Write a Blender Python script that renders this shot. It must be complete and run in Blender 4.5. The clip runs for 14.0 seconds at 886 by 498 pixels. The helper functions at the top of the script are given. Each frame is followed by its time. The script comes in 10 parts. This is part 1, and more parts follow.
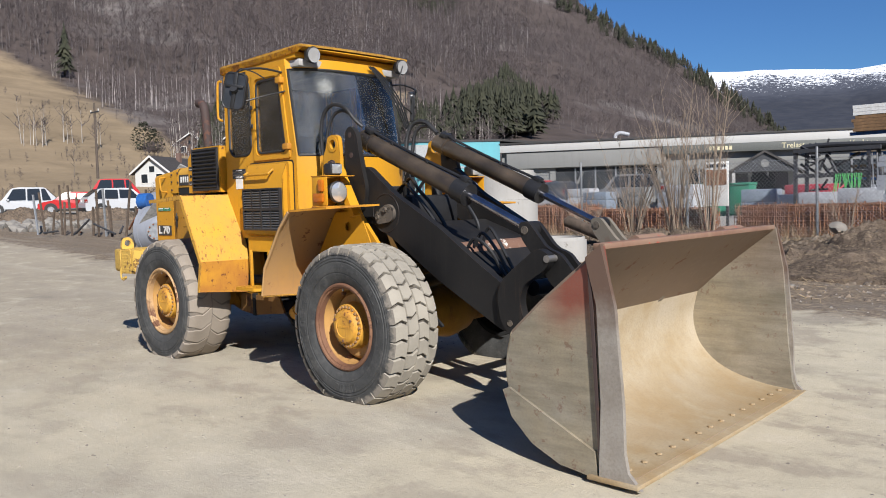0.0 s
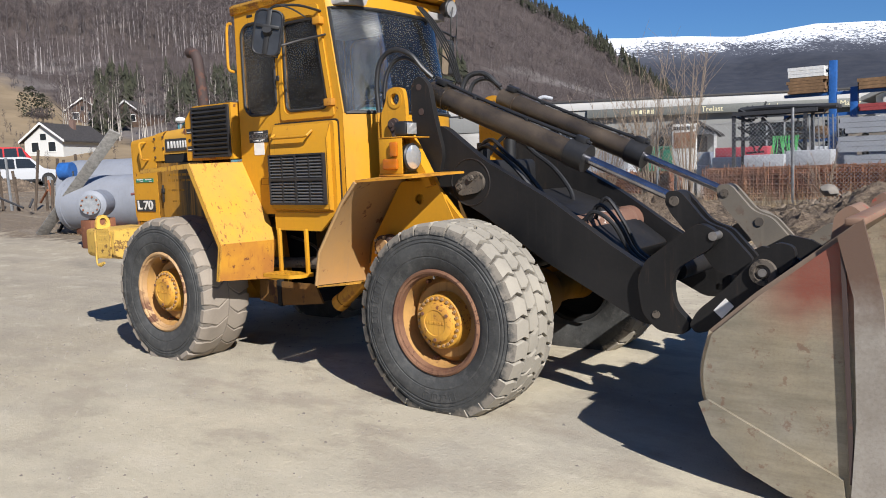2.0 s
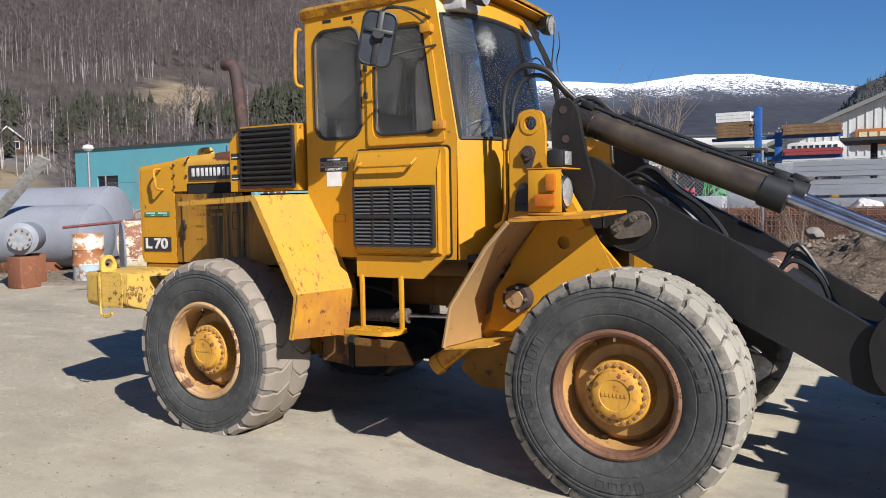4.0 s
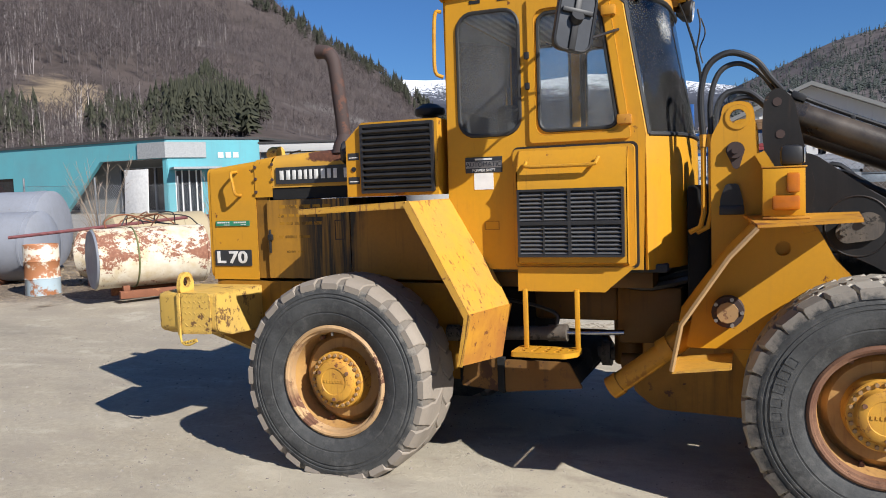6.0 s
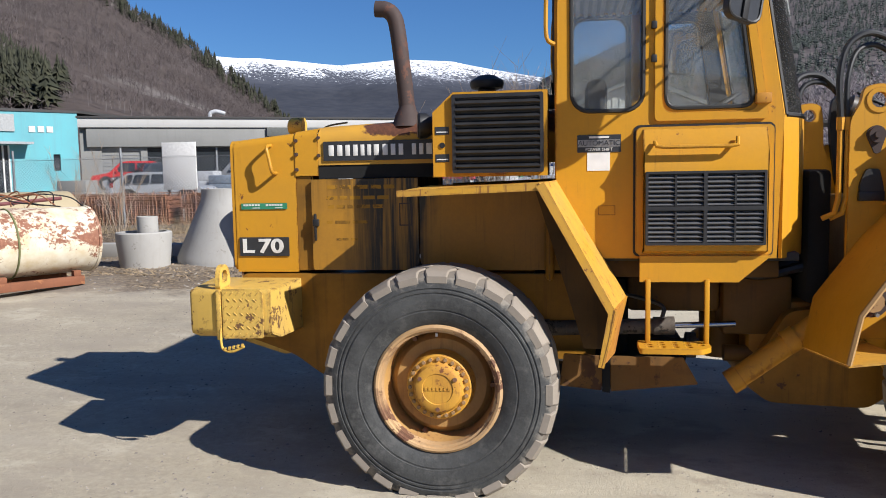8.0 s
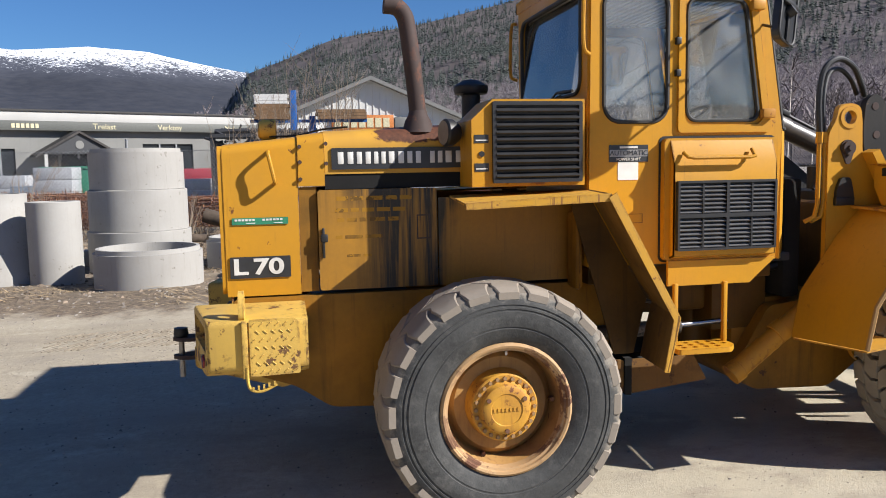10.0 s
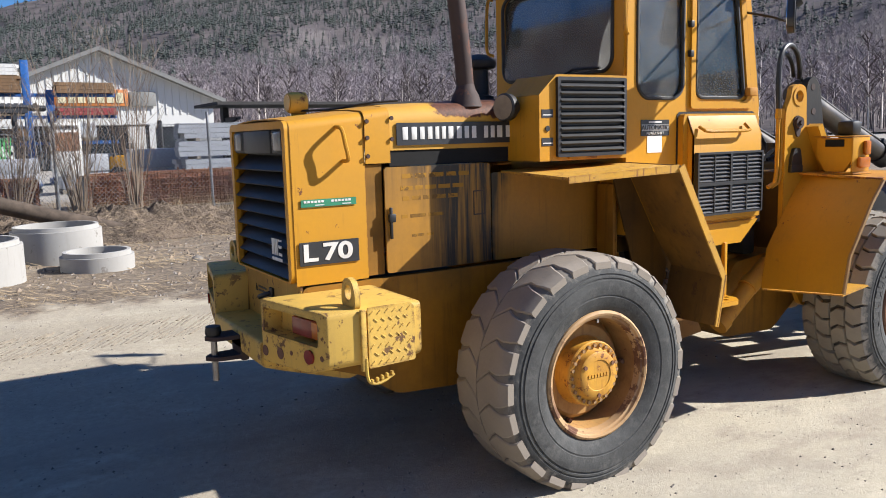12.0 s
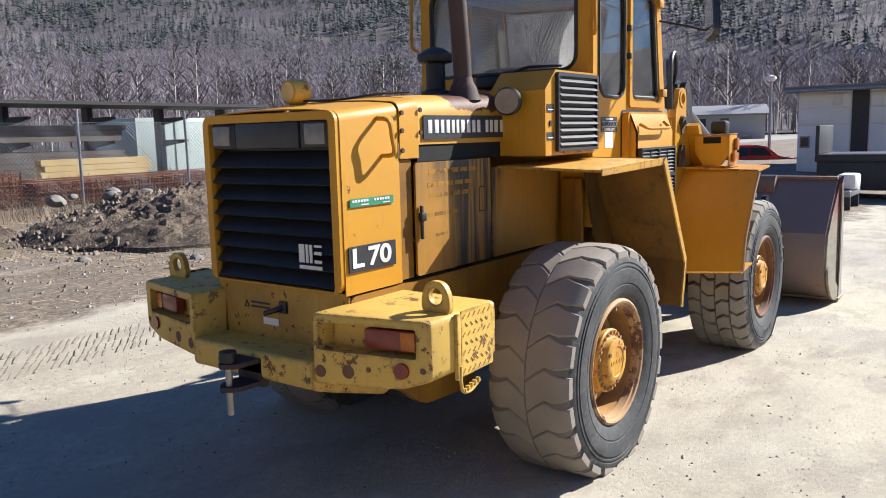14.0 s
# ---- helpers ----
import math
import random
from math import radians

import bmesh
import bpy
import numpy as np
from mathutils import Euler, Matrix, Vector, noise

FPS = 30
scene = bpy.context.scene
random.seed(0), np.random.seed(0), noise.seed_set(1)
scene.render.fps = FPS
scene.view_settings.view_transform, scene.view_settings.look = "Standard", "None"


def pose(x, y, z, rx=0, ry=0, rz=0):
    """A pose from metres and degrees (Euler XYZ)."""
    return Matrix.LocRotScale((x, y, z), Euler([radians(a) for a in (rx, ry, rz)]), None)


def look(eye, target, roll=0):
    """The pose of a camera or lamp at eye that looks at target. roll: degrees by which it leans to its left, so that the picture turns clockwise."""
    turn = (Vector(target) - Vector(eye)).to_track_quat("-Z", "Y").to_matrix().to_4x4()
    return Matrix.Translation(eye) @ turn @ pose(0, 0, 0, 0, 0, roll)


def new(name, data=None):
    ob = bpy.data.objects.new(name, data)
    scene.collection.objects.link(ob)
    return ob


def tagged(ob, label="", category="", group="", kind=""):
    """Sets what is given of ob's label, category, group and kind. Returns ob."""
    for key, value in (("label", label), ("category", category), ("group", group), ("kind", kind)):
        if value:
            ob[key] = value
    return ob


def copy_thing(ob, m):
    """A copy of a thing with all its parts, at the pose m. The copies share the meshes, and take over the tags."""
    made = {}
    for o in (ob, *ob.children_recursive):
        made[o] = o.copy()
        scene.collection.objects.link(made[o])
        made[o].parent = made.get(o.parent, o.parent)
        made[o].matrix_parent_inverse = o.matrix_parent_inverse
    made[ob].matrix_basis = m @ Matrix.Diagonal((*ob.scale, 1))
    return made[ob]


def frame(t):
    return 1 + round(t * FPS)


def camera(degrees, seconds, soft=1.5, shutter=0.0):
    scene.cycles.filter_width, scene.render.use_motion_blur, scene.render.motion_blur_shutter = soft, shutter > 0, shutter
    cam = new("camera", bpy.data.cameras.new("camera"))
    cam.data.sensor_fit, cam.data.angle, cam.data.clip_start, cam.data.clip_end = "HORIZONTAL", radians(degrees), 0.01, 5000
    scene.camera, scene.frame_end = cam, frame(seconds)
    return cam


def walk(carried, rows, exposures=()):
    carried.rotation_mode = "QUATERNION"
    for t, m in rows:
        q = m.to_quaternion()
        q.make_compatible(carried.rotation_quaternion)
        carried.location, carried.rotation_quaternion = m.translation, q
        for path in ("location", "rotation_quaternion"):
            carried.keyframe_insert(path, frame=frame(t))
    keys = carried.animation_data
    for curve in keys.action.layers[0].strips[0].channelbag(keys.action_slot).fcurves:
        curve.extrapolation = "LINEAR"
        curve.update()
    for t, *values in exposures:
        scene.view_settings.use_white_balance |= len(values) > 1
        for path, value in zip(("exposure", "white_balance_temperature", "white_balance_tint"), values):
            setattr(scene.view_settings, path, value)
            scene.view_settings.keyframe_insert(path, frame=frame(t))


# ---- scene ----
cam = camera(58.3, 14.0, 0.95)
METRES, EYE, TILT, LEAN, TURN = 12.8, 1.56, 0.0, 0.0, 43.9
START = (7.925, -5.097)
ROWS = [
    (0.0, 0.0, 0.0, 0.0, -0.09, -3.45, 1.49),
    (0.5, -0.0294, 0.0182, -0.0012, -1.09, -3.99, 1.64),
    (1.0, -0.058, 0.0424, 0.0033, -2.56, -5.17, 1.85),
    (1.5, -0.0808, 0.0712, 0.002, -4.59, -5.88, 1.96),
    (2.0, -0.1039, 0.0956, 0.0032, -6.94, -6.08, 2.09),
    (4.5, -0.2358, 0.2171, 0.0086, -15.84, -3.28, 1.08),
    (5.0, -0.2608, 0.241, 0.0122, -17.36, -3.36, 1.38),
    (5.5, -0.2945, 0.2591, 0.0128, -19.26, -3.64, 1.7),
    (6.0, -0.3196, 0.2798, 0.0121, -21.61, -3.95, 1.91),
    (6.5, -0.34, 0.3068, 0.0143, -24.39, -4.55, 1.97),
    (7.0, -0.3693, 0.3276, 0.0135, -27.42, -5.08, 1.82),
    (7.5, -0.3952, 0.3505, 0.0146, -30.7, -5.43, 1.43),
    (8.0, -0.4146, 0.3812, 0.0139, -34.69, -5.46, 1.04),
    (10.5, -0.5177, 0.5256, 0.0226, -60.34, -6.47, 1.22),
    (11.0, -0.5303, 0.5594, 0.0221, -64.83, -7.26, 1.33),
    (11.5, -0.547, 0.595, 0.0213, -69.79, -7.78, 1.39),
    (12.0, -0.5585, 0.63, 0.0238, -75.23, -8.03, 1.49),
    (12.5, -0.5581, 0.6661, 0.0222, -80.93, -7.98, 1.57),
    (13.0, -0.5642, 0.7019, 0.0221, -86.61, -7.86, 1.61),
    (13.5, -0.5645, 0.7363, 0.023, -92.24, -7.91, 1.55),
    (14.0, -0.5522, 0.7681, 0.0222, -97.7, -8.16, 1.41),
]
walk(cam, [(t, pose(*START, EYE, TILT, LEAN, TURN) @ pose(METRES * x, METRES * y, METRES * z, 90 + pitch, roll, yaw)) for t, x, y, z, yaw, pitch, roll in ROWS],
     [(0.0, 0.50, 6500, 10), (2.0, 0.56, 6500, 10), (8.0, 0.60, 6450, 10), (10.5, 0.80, 6650, 10), (12.0, 0.96, 6450, 10), (14.0, 1.10, 6300, 10)])

# ---------- world, sun ----------
SUN_FROM = Vector((1.32, -0.65, 1.0)).normalized()
world = bpy.data.worlds.new("sky")
scene.world = world
world.use_nodes = True
wn = world.node_tree
sky = wn.nodes.new("ShaderNodeTexSky")
sky.sky_type = 'NISHITA'
sky.sun_disc = False
sky.sun_elevation = math.asin(SUN_FROM.z)
sky.sun_rotation = math.atan2(SUN_FROM.x, SUN_FROM.y)
sky.air_density, sky.dust_density, sky.ozone_density = 1.0, 0.1, 4.0
tint = wn.nodes.new("ShaderNodeMix")
tint.data_type, tint.blend_type = 'RGBA', 'MULTIPLY'
tint.inputs[0].default_value, tint.inputs[7].default_value = 1.0, (0.64, 1.01, 1.48, 1.0)
wn.links.new(sky.outputs[0], tint.inputs[6])
wn.links.new(tint.outputs[2], wn.nodes["Background"].inputs[0])
wn.nodes["Background"].inputs[1].default_value = 0.043
sun = new("sun", bpy.data.lights.new("sun", 'SUN'))
sun.data.energy, sun.data.angle, sun.data.color = 5.0, radians(0.55), (1.0, 0.97, 0.93)
sun.matrix_world = look(SUN_FROM * 50, (0, 0, 0))


# ---------- materials ----------
def rgb(r, g, b):
    return (r, g, b, 1.0)


class Shader:
    """Small helper round one node material."""

    def __init__(self, name, rough=0.6, metal=0.0, spec=0.5):
        self.mat = bpy.data.materials.new(name)
        self.mat.use_nodes = True
        self.t = self.mat.node_tree
        self.b = self.t.nodes["Principled BSDF"]
        self.b.inputs["Roughness"].default_value = rough
        self.b.inputs["Metallic"].default_value = metal
        self.b.inputs["Specular IOR Level"].default_value = spec
        self.co = self.t.nodes.new("ShaderNodeTexCoord").outputs["Object"]

    def node(self, kind):
        return self.t.nodes.new(kind)

    def link(self, a, b):
        self.t.links.new(a, b)

    def stretch(self, sx, sy, sz):
        m = self.node("ShaderNodeMapping")
        m.inputs["Scale"].default_value = (sx, sy, sz)
        self.link(self.co, m.inputs["Vector"])
        return m.outputs[0]

    def noise(self, scale, detail=4.0, rough=0.55, co=None, dist=0.0):
        n = self.node("ShaderNodeTexNoise")
        n.inputs["Scale"].default_value, n.inputs["Detail"].default_value = scale, detail
        n.inputs["Roughness"].default_value, n.inputs["Distortion"].default_value = rough, dist
        self.link(co or self.co, n.inputs["Vector"])
        return n.outputs["Fac"]

    def ramp(self, fac, lo, hi, a=0.0, b=1.0):
        n = self.node("ShaderNodeMapRange")
        n.inputs["From Min"].default_value, n.inputs["From Max"].default_value = lo, hi
        n.inputs["To Min"].default_value, n.inputs["To Max"].default_value = a, b
        self.link(fac, n.inputs["Value"])
        return n.outputs["Result"]

    def mix(self, fac, a, b):
        n = self.node("ShaderNodeMix")
        n.data_type = 'RGBA'
        for sock, v in ((n.inputs[0], fac), (n.inputs[6], a), (n.inputs[7], b)):
            if isinstance(v, (tuple, float, int)):
                sock.default_value = v
            else:
                self.link(v, sock)
        return n.outputs[2]

    def math(self, op, a, b=0.0):
        n = self.node("ShaderNodeMath")
        n.operation = op
        for sock, v in zip(n.inputs, (a, b)):
            if isinstance(v, (float, int)):
                sock.default_value = v
            else:
                self.link(v, sock)
        return n.outputs[0]

    def axis(self, which, co=None):
        n = self.node("ShaderNodeSeparateXYZ")
        self.link(co or self.co, n.inputs[0])
        return n.outputs[which]

    def colour(self, c):
        if isinstance(c, tuple):
            self.b.inputs["Base Color"].default_value = c
        else:
            self.link(c, self.b.inputs["Base Color"])
        return self

    def rough(self, f):
        self.link(f, self.b.inputs["Roughness"])
        return self

    def bump(self, h, strength=0.3, dist=0.01):
        n = self.node("ShaderNodeBump")
        n.inputs["Strength"].default_value, n.inputs["Distance"].default_value = strength, dist
        self.link(h, n.inputs["Height"])
        self.link(n.outputs[0], self.b.inputs["Normal"])
        return self

    def edge_wear(self, radius=0.006):
        """1 on sharp metal edges, where paint rubs off, 0 on flats."""
        bev, geo, dot = self.node("ShaderNodeBevel"), self.node("ShaderNodeNewGeometry"), self.node("ShaderNodeVectorMath")
        bev.samples, dot.operation = 3, 'DOT_PRODUCT'
        bev.inputs["Radius"].default_value = radius
        self.link(bev.outputs[0], dot.inputs[0])
        self.link(geo.outputs["Normal"], dot.inputs[1])
        return self.ramp(dot.outputs["Value"], 0.996, 0.93)

    def obrand(self):
        return self.node("ShaderNodeObjectInfo").outputs["Random"]

    def island(self):
        return self.node("ShaderNodeNewGeometry").outputs["Random Per Island"]


def worn(name, base, dirt, rust, rough=0.45, metal=0.0, dirt_amt=0.5, rust_amt=0.62, streak=True, bump=0.15, scale=1.0, mask=0.45, edges=0.0, rim=0.006, scratches=False, spec=0.28):
    """Paint with broad dirt, run-down streaks and small chips down to rust."""
    s = Shader(name, rough, metal, spec)
    big = s.noise(1.6 * scale, 5)
    fine = s.noise(38 * scale, 4, 0.65)
    c = s.mix(s.ramp(big, 0.35, 0.75, 0.0, dirt_amt), rgb(*base), rgb(*dirt))
    if streak:
        run = s.noise(1.0, 4, 0.6, s.stretch(16 * scale, 16 * scale, 0.9 * scale))
        c = s.mix(s.ramp(run, 0.55, 0.85, 0.0, dirt_amt), c, rgb(*dirt))
        weep = s.math('MULTIPLY', s.ramp(s.noise(1.0, 5, 0.7, s.stretch(34 * scale, 34 * scale, 2.2 * scale)), 0.58, 0.72), s.ramp(s.noise(3.1 * scale, 4), 0.48, 0.62))
        c = s.mix(s.math('MULTIPLY', weep, 0.55), c, rgb(*[0.6 * a + 0.4 * b for a, b in zip(rust, dirt)]))
    chips = s.math('MULTIPLY', s.ramp(s.noise(9 * scale, 6, 0.7), rust_amt, rust_amt + 0.03), s.ramp(big, mask, mask + 0.1))
    c = s.mix(chips, c, rgb(*rust))
    if scratches:      # long slanting scrapes down to primer
        m = s.node("ShaderNodeMapping")
        m.inputs["Rotation"].default_value, m.inputs["Scale"].default_value = (0.0, 0.75, 0.3), (34, 34, 1.6)
        s.link(s.co, m.inputs["Vector"])
        cut_ = s.math('MULTIPLY', s.ramp(s.noise(1.0, 4, 0.6, m.outputs[0]), 0.59, 0.63), s.ramp(s.noise(2.4, 4), 0.45, 0.54))
        c = s.mix(s.math('MULTIPLY', cut_, 0.8), c, rgb(*rust))
    if edges:
        rub = s.math('MULTIPLY', s.edge_wear(rim), s.ramp(s.noise(13, 5, 0.7), 0.42, 0.58, 0.0, edges))
        c = s.mix(rub, c, rgb(*rust))
    c = s.mix(s.ramp(fine, 0.3, 0.8, 0.0, 0.18), c, rgb(*dirt))
    s.colour(c).rough(s.ramp(big, 0.3, 0.7, rough - 0.08, rough + 0.25)).bump(fine, bump, 0.004)
    return s.mat


def plain(name, base, rough=0.6, metal=0.0, var=0.25, scale=12.0, bump=0.1):
    s = Shader(name, rough, metal)
    n = s.noise(scale, 5, 0.6)
    dark = tuple(v * (1 - var) for v in base)
    light = tuple(min(1, v * (1 + var * 0.6)) for v in base)
    s.colour(s.mix(s.ramp(n, 0.3, 0.7), rgb(*dark), rgb(*light))).bump(n, bump, 0.005)
    return s.mat


def varied(name, a, b, rough=0.8, island=True, scale=3.0):
    """Colour that varies from piece to piece."""
    s = Shader(name, rough)
    c = s.mix(s.island() if island else s.obrand(), rgb(*a), rgb(*b))
    n = s.noise(scale, 4)
    c = s.mix(s.ramp(n, 0.35, 0.7, 0, 0.35), c, rgb(*[v * 0.55 for v in a]))
    s.colour(c)
    return s.mat


def glassy(name, tint=(0.75, 0.8, 0.8), gloss=0.03, dust=0.07, through_dust=0.5, sheen=0.5):
    """Thin dusty pane: mostly see-through, mirror-like towards grazing."""
    m = bpy.data.materials.new(name)
    m.use_nodes = True
    t = m.node_tree
    t.nodes.clear()
    out = t.nodes.new("ShaderNodeOutputMaterial")
    tr = t.nodes.new("ShaderNodeBsdfTransparent")
    tr.inputs[0].default_value = rgb(*tint)
    gl = t.nodes.new("ShaderNodeBsdfGlossy")
    gl.inputs["Roughness"].default_value = 0.03
    di = t.nodes.new("ShaderNodeBsdfDiffuse")
    di.inputs[0].default_value = rgb(0.5, 0.48, 0.44)
    tl, dm = t.nodes.new("ShaderNodeBsdfTranslucent"), t.nodes.new("ShaderNodeMixShader")
    tl.inputs[0].default_value = rgb(0.72, 0.71, 0.68)
    dm.inputs[0].default_value = through_dust
    hz, hm = t.nodes.new("ShaderNodeBsdfGlossy"), t.nodes.new("ShaderNodeMixShader")
    hz.inputs[0].default_value, hz.inputs["Roughness"].default_value = rgb(0.9, 0.9, 0.88), 0.5
    hm.inputs[0].default_value = sheen
    t.links.new(di.outputs[0], hm.inputs[1])
    t.links.new(hz.outputs[0], hm.inputs[2])
    t.links.new(hm.outputs[0], dm.inputs[1])
    t.links.new(tl.outputs[0], dm.inputs[2])
    fr = t.nodes.new("ShaderNodeFresnel")
    fr.inputs[0].default_value = 1.45
    ad = t.nodes.new("ShaderNodeMath")
    ad.inputs[1].default_value = gloss
    nz = t.nodes.new("ShaderNodeTexNoise")
    nz.inputs["Scale"].default_value = 3.0
    co = t.nodes.new("ShaderNodeTexCoord")
    mr = t.nodes.new("ShaderNodeMapRange")
    mr.inputs["From Min"].default_value, mr.inputs["From Max"].default_value = 0.3, 0.8
    mr.inputs["To Min"].default_value, mr.inputs["To Max"].default_value = dust * 0.3, dust * 1.6
    m1, m2 = t.nodes.new("ShaderNodeMixShader"), t.nodes.new("ShaderNodeMixShader")
    for a, b in ((co.outputs["Object"], nz.inputs["Vector"]), (nz.outputs["Fac"], mr.inputs["Value"]), (mr.outputs[0], m1.inputs[0]),
                 (tr.outputs[0], m1.inputs[1]), (dm.outputs[0], m1.inputs[2]), (fr.outputs[0], ad.inputs[0]), (ad.outputs[0], m2.inputs[0]),
                 (m1.outputs[0], m2.inputs[1]), (gl.outputs[0], m2.inputs[2]), (m2.outputs[0], out.inputs[0])):
        t.links.new(a, b)
    return m


YELLOW = worn("yellow_paint", (0.575, 0.275, 0.015), (0.32, 0.165, 0.03), (0.14, 0.05, 0.02), 0.36, dirt_amt=0.35, rust_amt=0.65, edges=0.85, rim=0.009)
YELLOW_PALE = worn("pale_yellow_paint", (0.66, 0.43, 0.075), (0.38, 0.25, 0.08), (0.12, 0.05, 0.025), 0.5, dirt_amt=0.45, rust_amt=0.575, edges=0.90)
BUMPER = worn("chipped_bumper_paint", (0.66, 0.42, 0.085), (0.40, 0.26, 0.085), (0.13, 0.065, 0.032), 0.5, dirt_amt=0.55, rust_amt=0.565, scale=1.3, mask=0.40, edges=1.0, rim=0.026)
YELLOW_SOOT = worn("sooty_yellow_paint", (0.42, 0.19, 0.014), (0.06, 0.035, 0.012), (0.10, 0.04, 0.02), 0.5, dirt_amt=0.85, rust_amt=0.66, edges=0.80)
YELLOW_RUST = worn("rusty_yellow_paint", (0.56, 0.26, 0.02), (0.28, 0.12, 0.03), (0.16, 0.055, 0.02), 0.5, dirt_amt=0.8, rust_amt=0.53, edges=0.90)
FENDER = worn("fender_paint", (0.57, 0.30, 0.032), (0.38, 0.22, 0.06), (0.18, 0.07, 0.03), 0.48, dirt_amt=0.7, rust_amt=0.625, scale=2.6, mask=0.42, edges=0.95, rim=0.018, scratches=True)
BLACKARM = worn("charcoal_paint", (0.009, 0.009, 0.0095), (0.030, 0.027, 0.025), (0.09, 0.05, 0.03), 0.5, dirt_amt=0.5, rust_amt=0.66, edges=0.50)
CYL = worn("cylinder_paint", (0.014, 0.013, 0.012), (0.17, 0.12, 0.075), (0.12, 0.07, 0.04), 0.30, dirt_amt=0.40, rust_amt=0.66, streak=False, scale=2.2, edges=0.5, spec=0.6)
DUSTY = worn("dusty_linkage", (0.13, 0.115, 0.095), (0.25, 0.21, 0.16), (0.12, 0.07, 0.05), 0.7, dirt_amt=0.7, rust_amt=0.58, edges=0.60)
OCHRE = worn("dusty_ochre_paint", (0.40, 0.235, 0.085), (0.29, 0.19, 0.11), (0.17, 0.085, 0.045), 0.7, dirt_amt=0.85, rust_amt=0.62, mask=0.4, edges=0.80)
# oily grime, darkened further so the paint carries underbody shade
FRAMEPAINT = worn("oily_shaded_frame_paint", (0.15, 0.072, 0.012), (0.025, 0.018, 0.010), (0.06, 0.03, 0.02), 0.5, dirt_amt=0.9, rust_amt=0.62)
WHEELSIDE = worn("dark_guard_underside", (0.30, 0.145, 0.025), (0.075, 0.042, 0.018), (0.11, 0.05, 0.025), 0.6, dirt_amt=0.9, rust_amt=0.60)
BLACK = plain("black_plastic", (0.016, 0.016, 0.017), 0.5, var=0.3)
# near-black for real soot, and for shade painted onto hidden parts
SOOT_SHADE = plain("matt_soot_shade", (0.008, 0.008, 0.008), 0.95, var=0.3)
RUBBER = plain("black_rubber", (0.02, 0.02, 0.02), 0.6)
LOUVRE = plain("dark_louvre", (0.022, 0.022, 0.024), 0.45, var=0.3)
INTERIOR = plain("cab_lining", (0.03, 0.03, 0.032), 0.8)
CHROME = plain("chrome_rod", (0.42, 0.42, 0.46), 0.27, 1.0, 0.3, 9)
STEEL = plain("bare_steel", (0.35, 0.33, 0.31), 0.45, 0.8)
EXHAUST = worn("exhaust_steel", (0.068, 0.046, 0.042), (0.040, 0.030, 0.027), (0.12, 0.055, 0.038), 0.65, 0.0, 0.6, 0.57)
RUSTTUBE = worn("rust_brown_tube", (0.155, 0.08, 0.055), (0.20, 0.12, 0.085), (0.6, 0.56, 0.50), 0.7, dirt_amt=0.6, rust_amt=0.57)
RIM = worn("wheel_paint", (0.47, 0.27, 0.09), (0.21, 0.11, 0.048), (0.12, 0.05, 0.028), 0.55, dirt_amt=0.95, rust_amt=0.64, scale=2.6)
RIMRUST = worn("rusted_flange", (0.13, 0.06, 0.038), (0.27, 0.15, 0.085), (0.07, 0.032, 0.022), 0.65, dirt_amt=0.7, rust_amt=0.55, scale=2.5)
PIVOT = worn("greasy_pivot_steel", (0.075, 0.066, 0.058), (0.17, 0.135, 0.10), (0.02, 0.018, 0.016), 0.55, dirt_amt=0.7, rust_amt=0.52, scale=4)
RIMRING = worn("rim_flange", (0.42, 0.25, 0.11), (0.48, 0.33, 0.19), (0.12, 0.05, 0.03), 0.6, dirt_amt=0.8, rust_amt=0.5)
HUB = worn("hub_paint", (0.62, 0.325, 0.045), (0.33, 0.14, 0.035), (0.16, 0.06, 0.025), 0.45, dirt_amt=0.8, rust_amt=0.56, scale=3.5)
WHITE = plain("white_mark", (0.66, 0.65, 0.62), 0.5, var=0.15)
GREEN = plain("green_sticker", (0.03, 0.22, 0.12), 0.5)
PLATE = plain("dark_plate", (0.03, 0.032, 0.036), 0.4)
PAPER = plain("paper_label", (0.72, 0.71, 0.68), 0.6, var=0.1)
AMBER = plain("amber_lens", (0.45, 0.13, 0.010), 0.2)
REDLENS = plain("red_lens", (0.20, 0.035, 0.02), 0.25)
REFLECTOR = plain("red_reflector", (0.22, 0.02, 0.016), 0.2)
LENS = plain("lamp_lens", (0.78, 0.78, 0.76), 0.08, 0.7, 0.1, 60)
GLASS = glassy("cab_glass", (0.92, 0.935, 0.925), gloss=0.02, dust=0.11, through_dust=0.3, sheen=0.8)
GLASS_FRONT = glassy("windscreen_glass", (0.90, 0.925, 0.92), gloss=0.02, dust=0.06, through_dust=0.5, sheen=0.15)
GLASS_REAR = glassy("rear_glass", (0.92, 0.935, 0.925), gloss=0.10, dust=0.28, through_dust=0.7)
HOSE = plain("hydraulic_hose", (0.018, 0.018, 0.019), 0.45)


def tyre_material(name, base, dust, amount):
    s = Shader(name, 0.85)
    n, f = s.noise(3.0, 5), s.noise(60, 4, 0.7)
    c = s.mix(s.ramp(n, 0.3, 0.7, amount * 0.5, amount), rgb(*base), rgb(*dust))
    c = s.mix(s.ramp(f, 0.3, 0.8, 0.0, 0.3), c, rgb(*dust))
    s.colour(c).bump(f, 0.3, 0.006)
    return s.mat


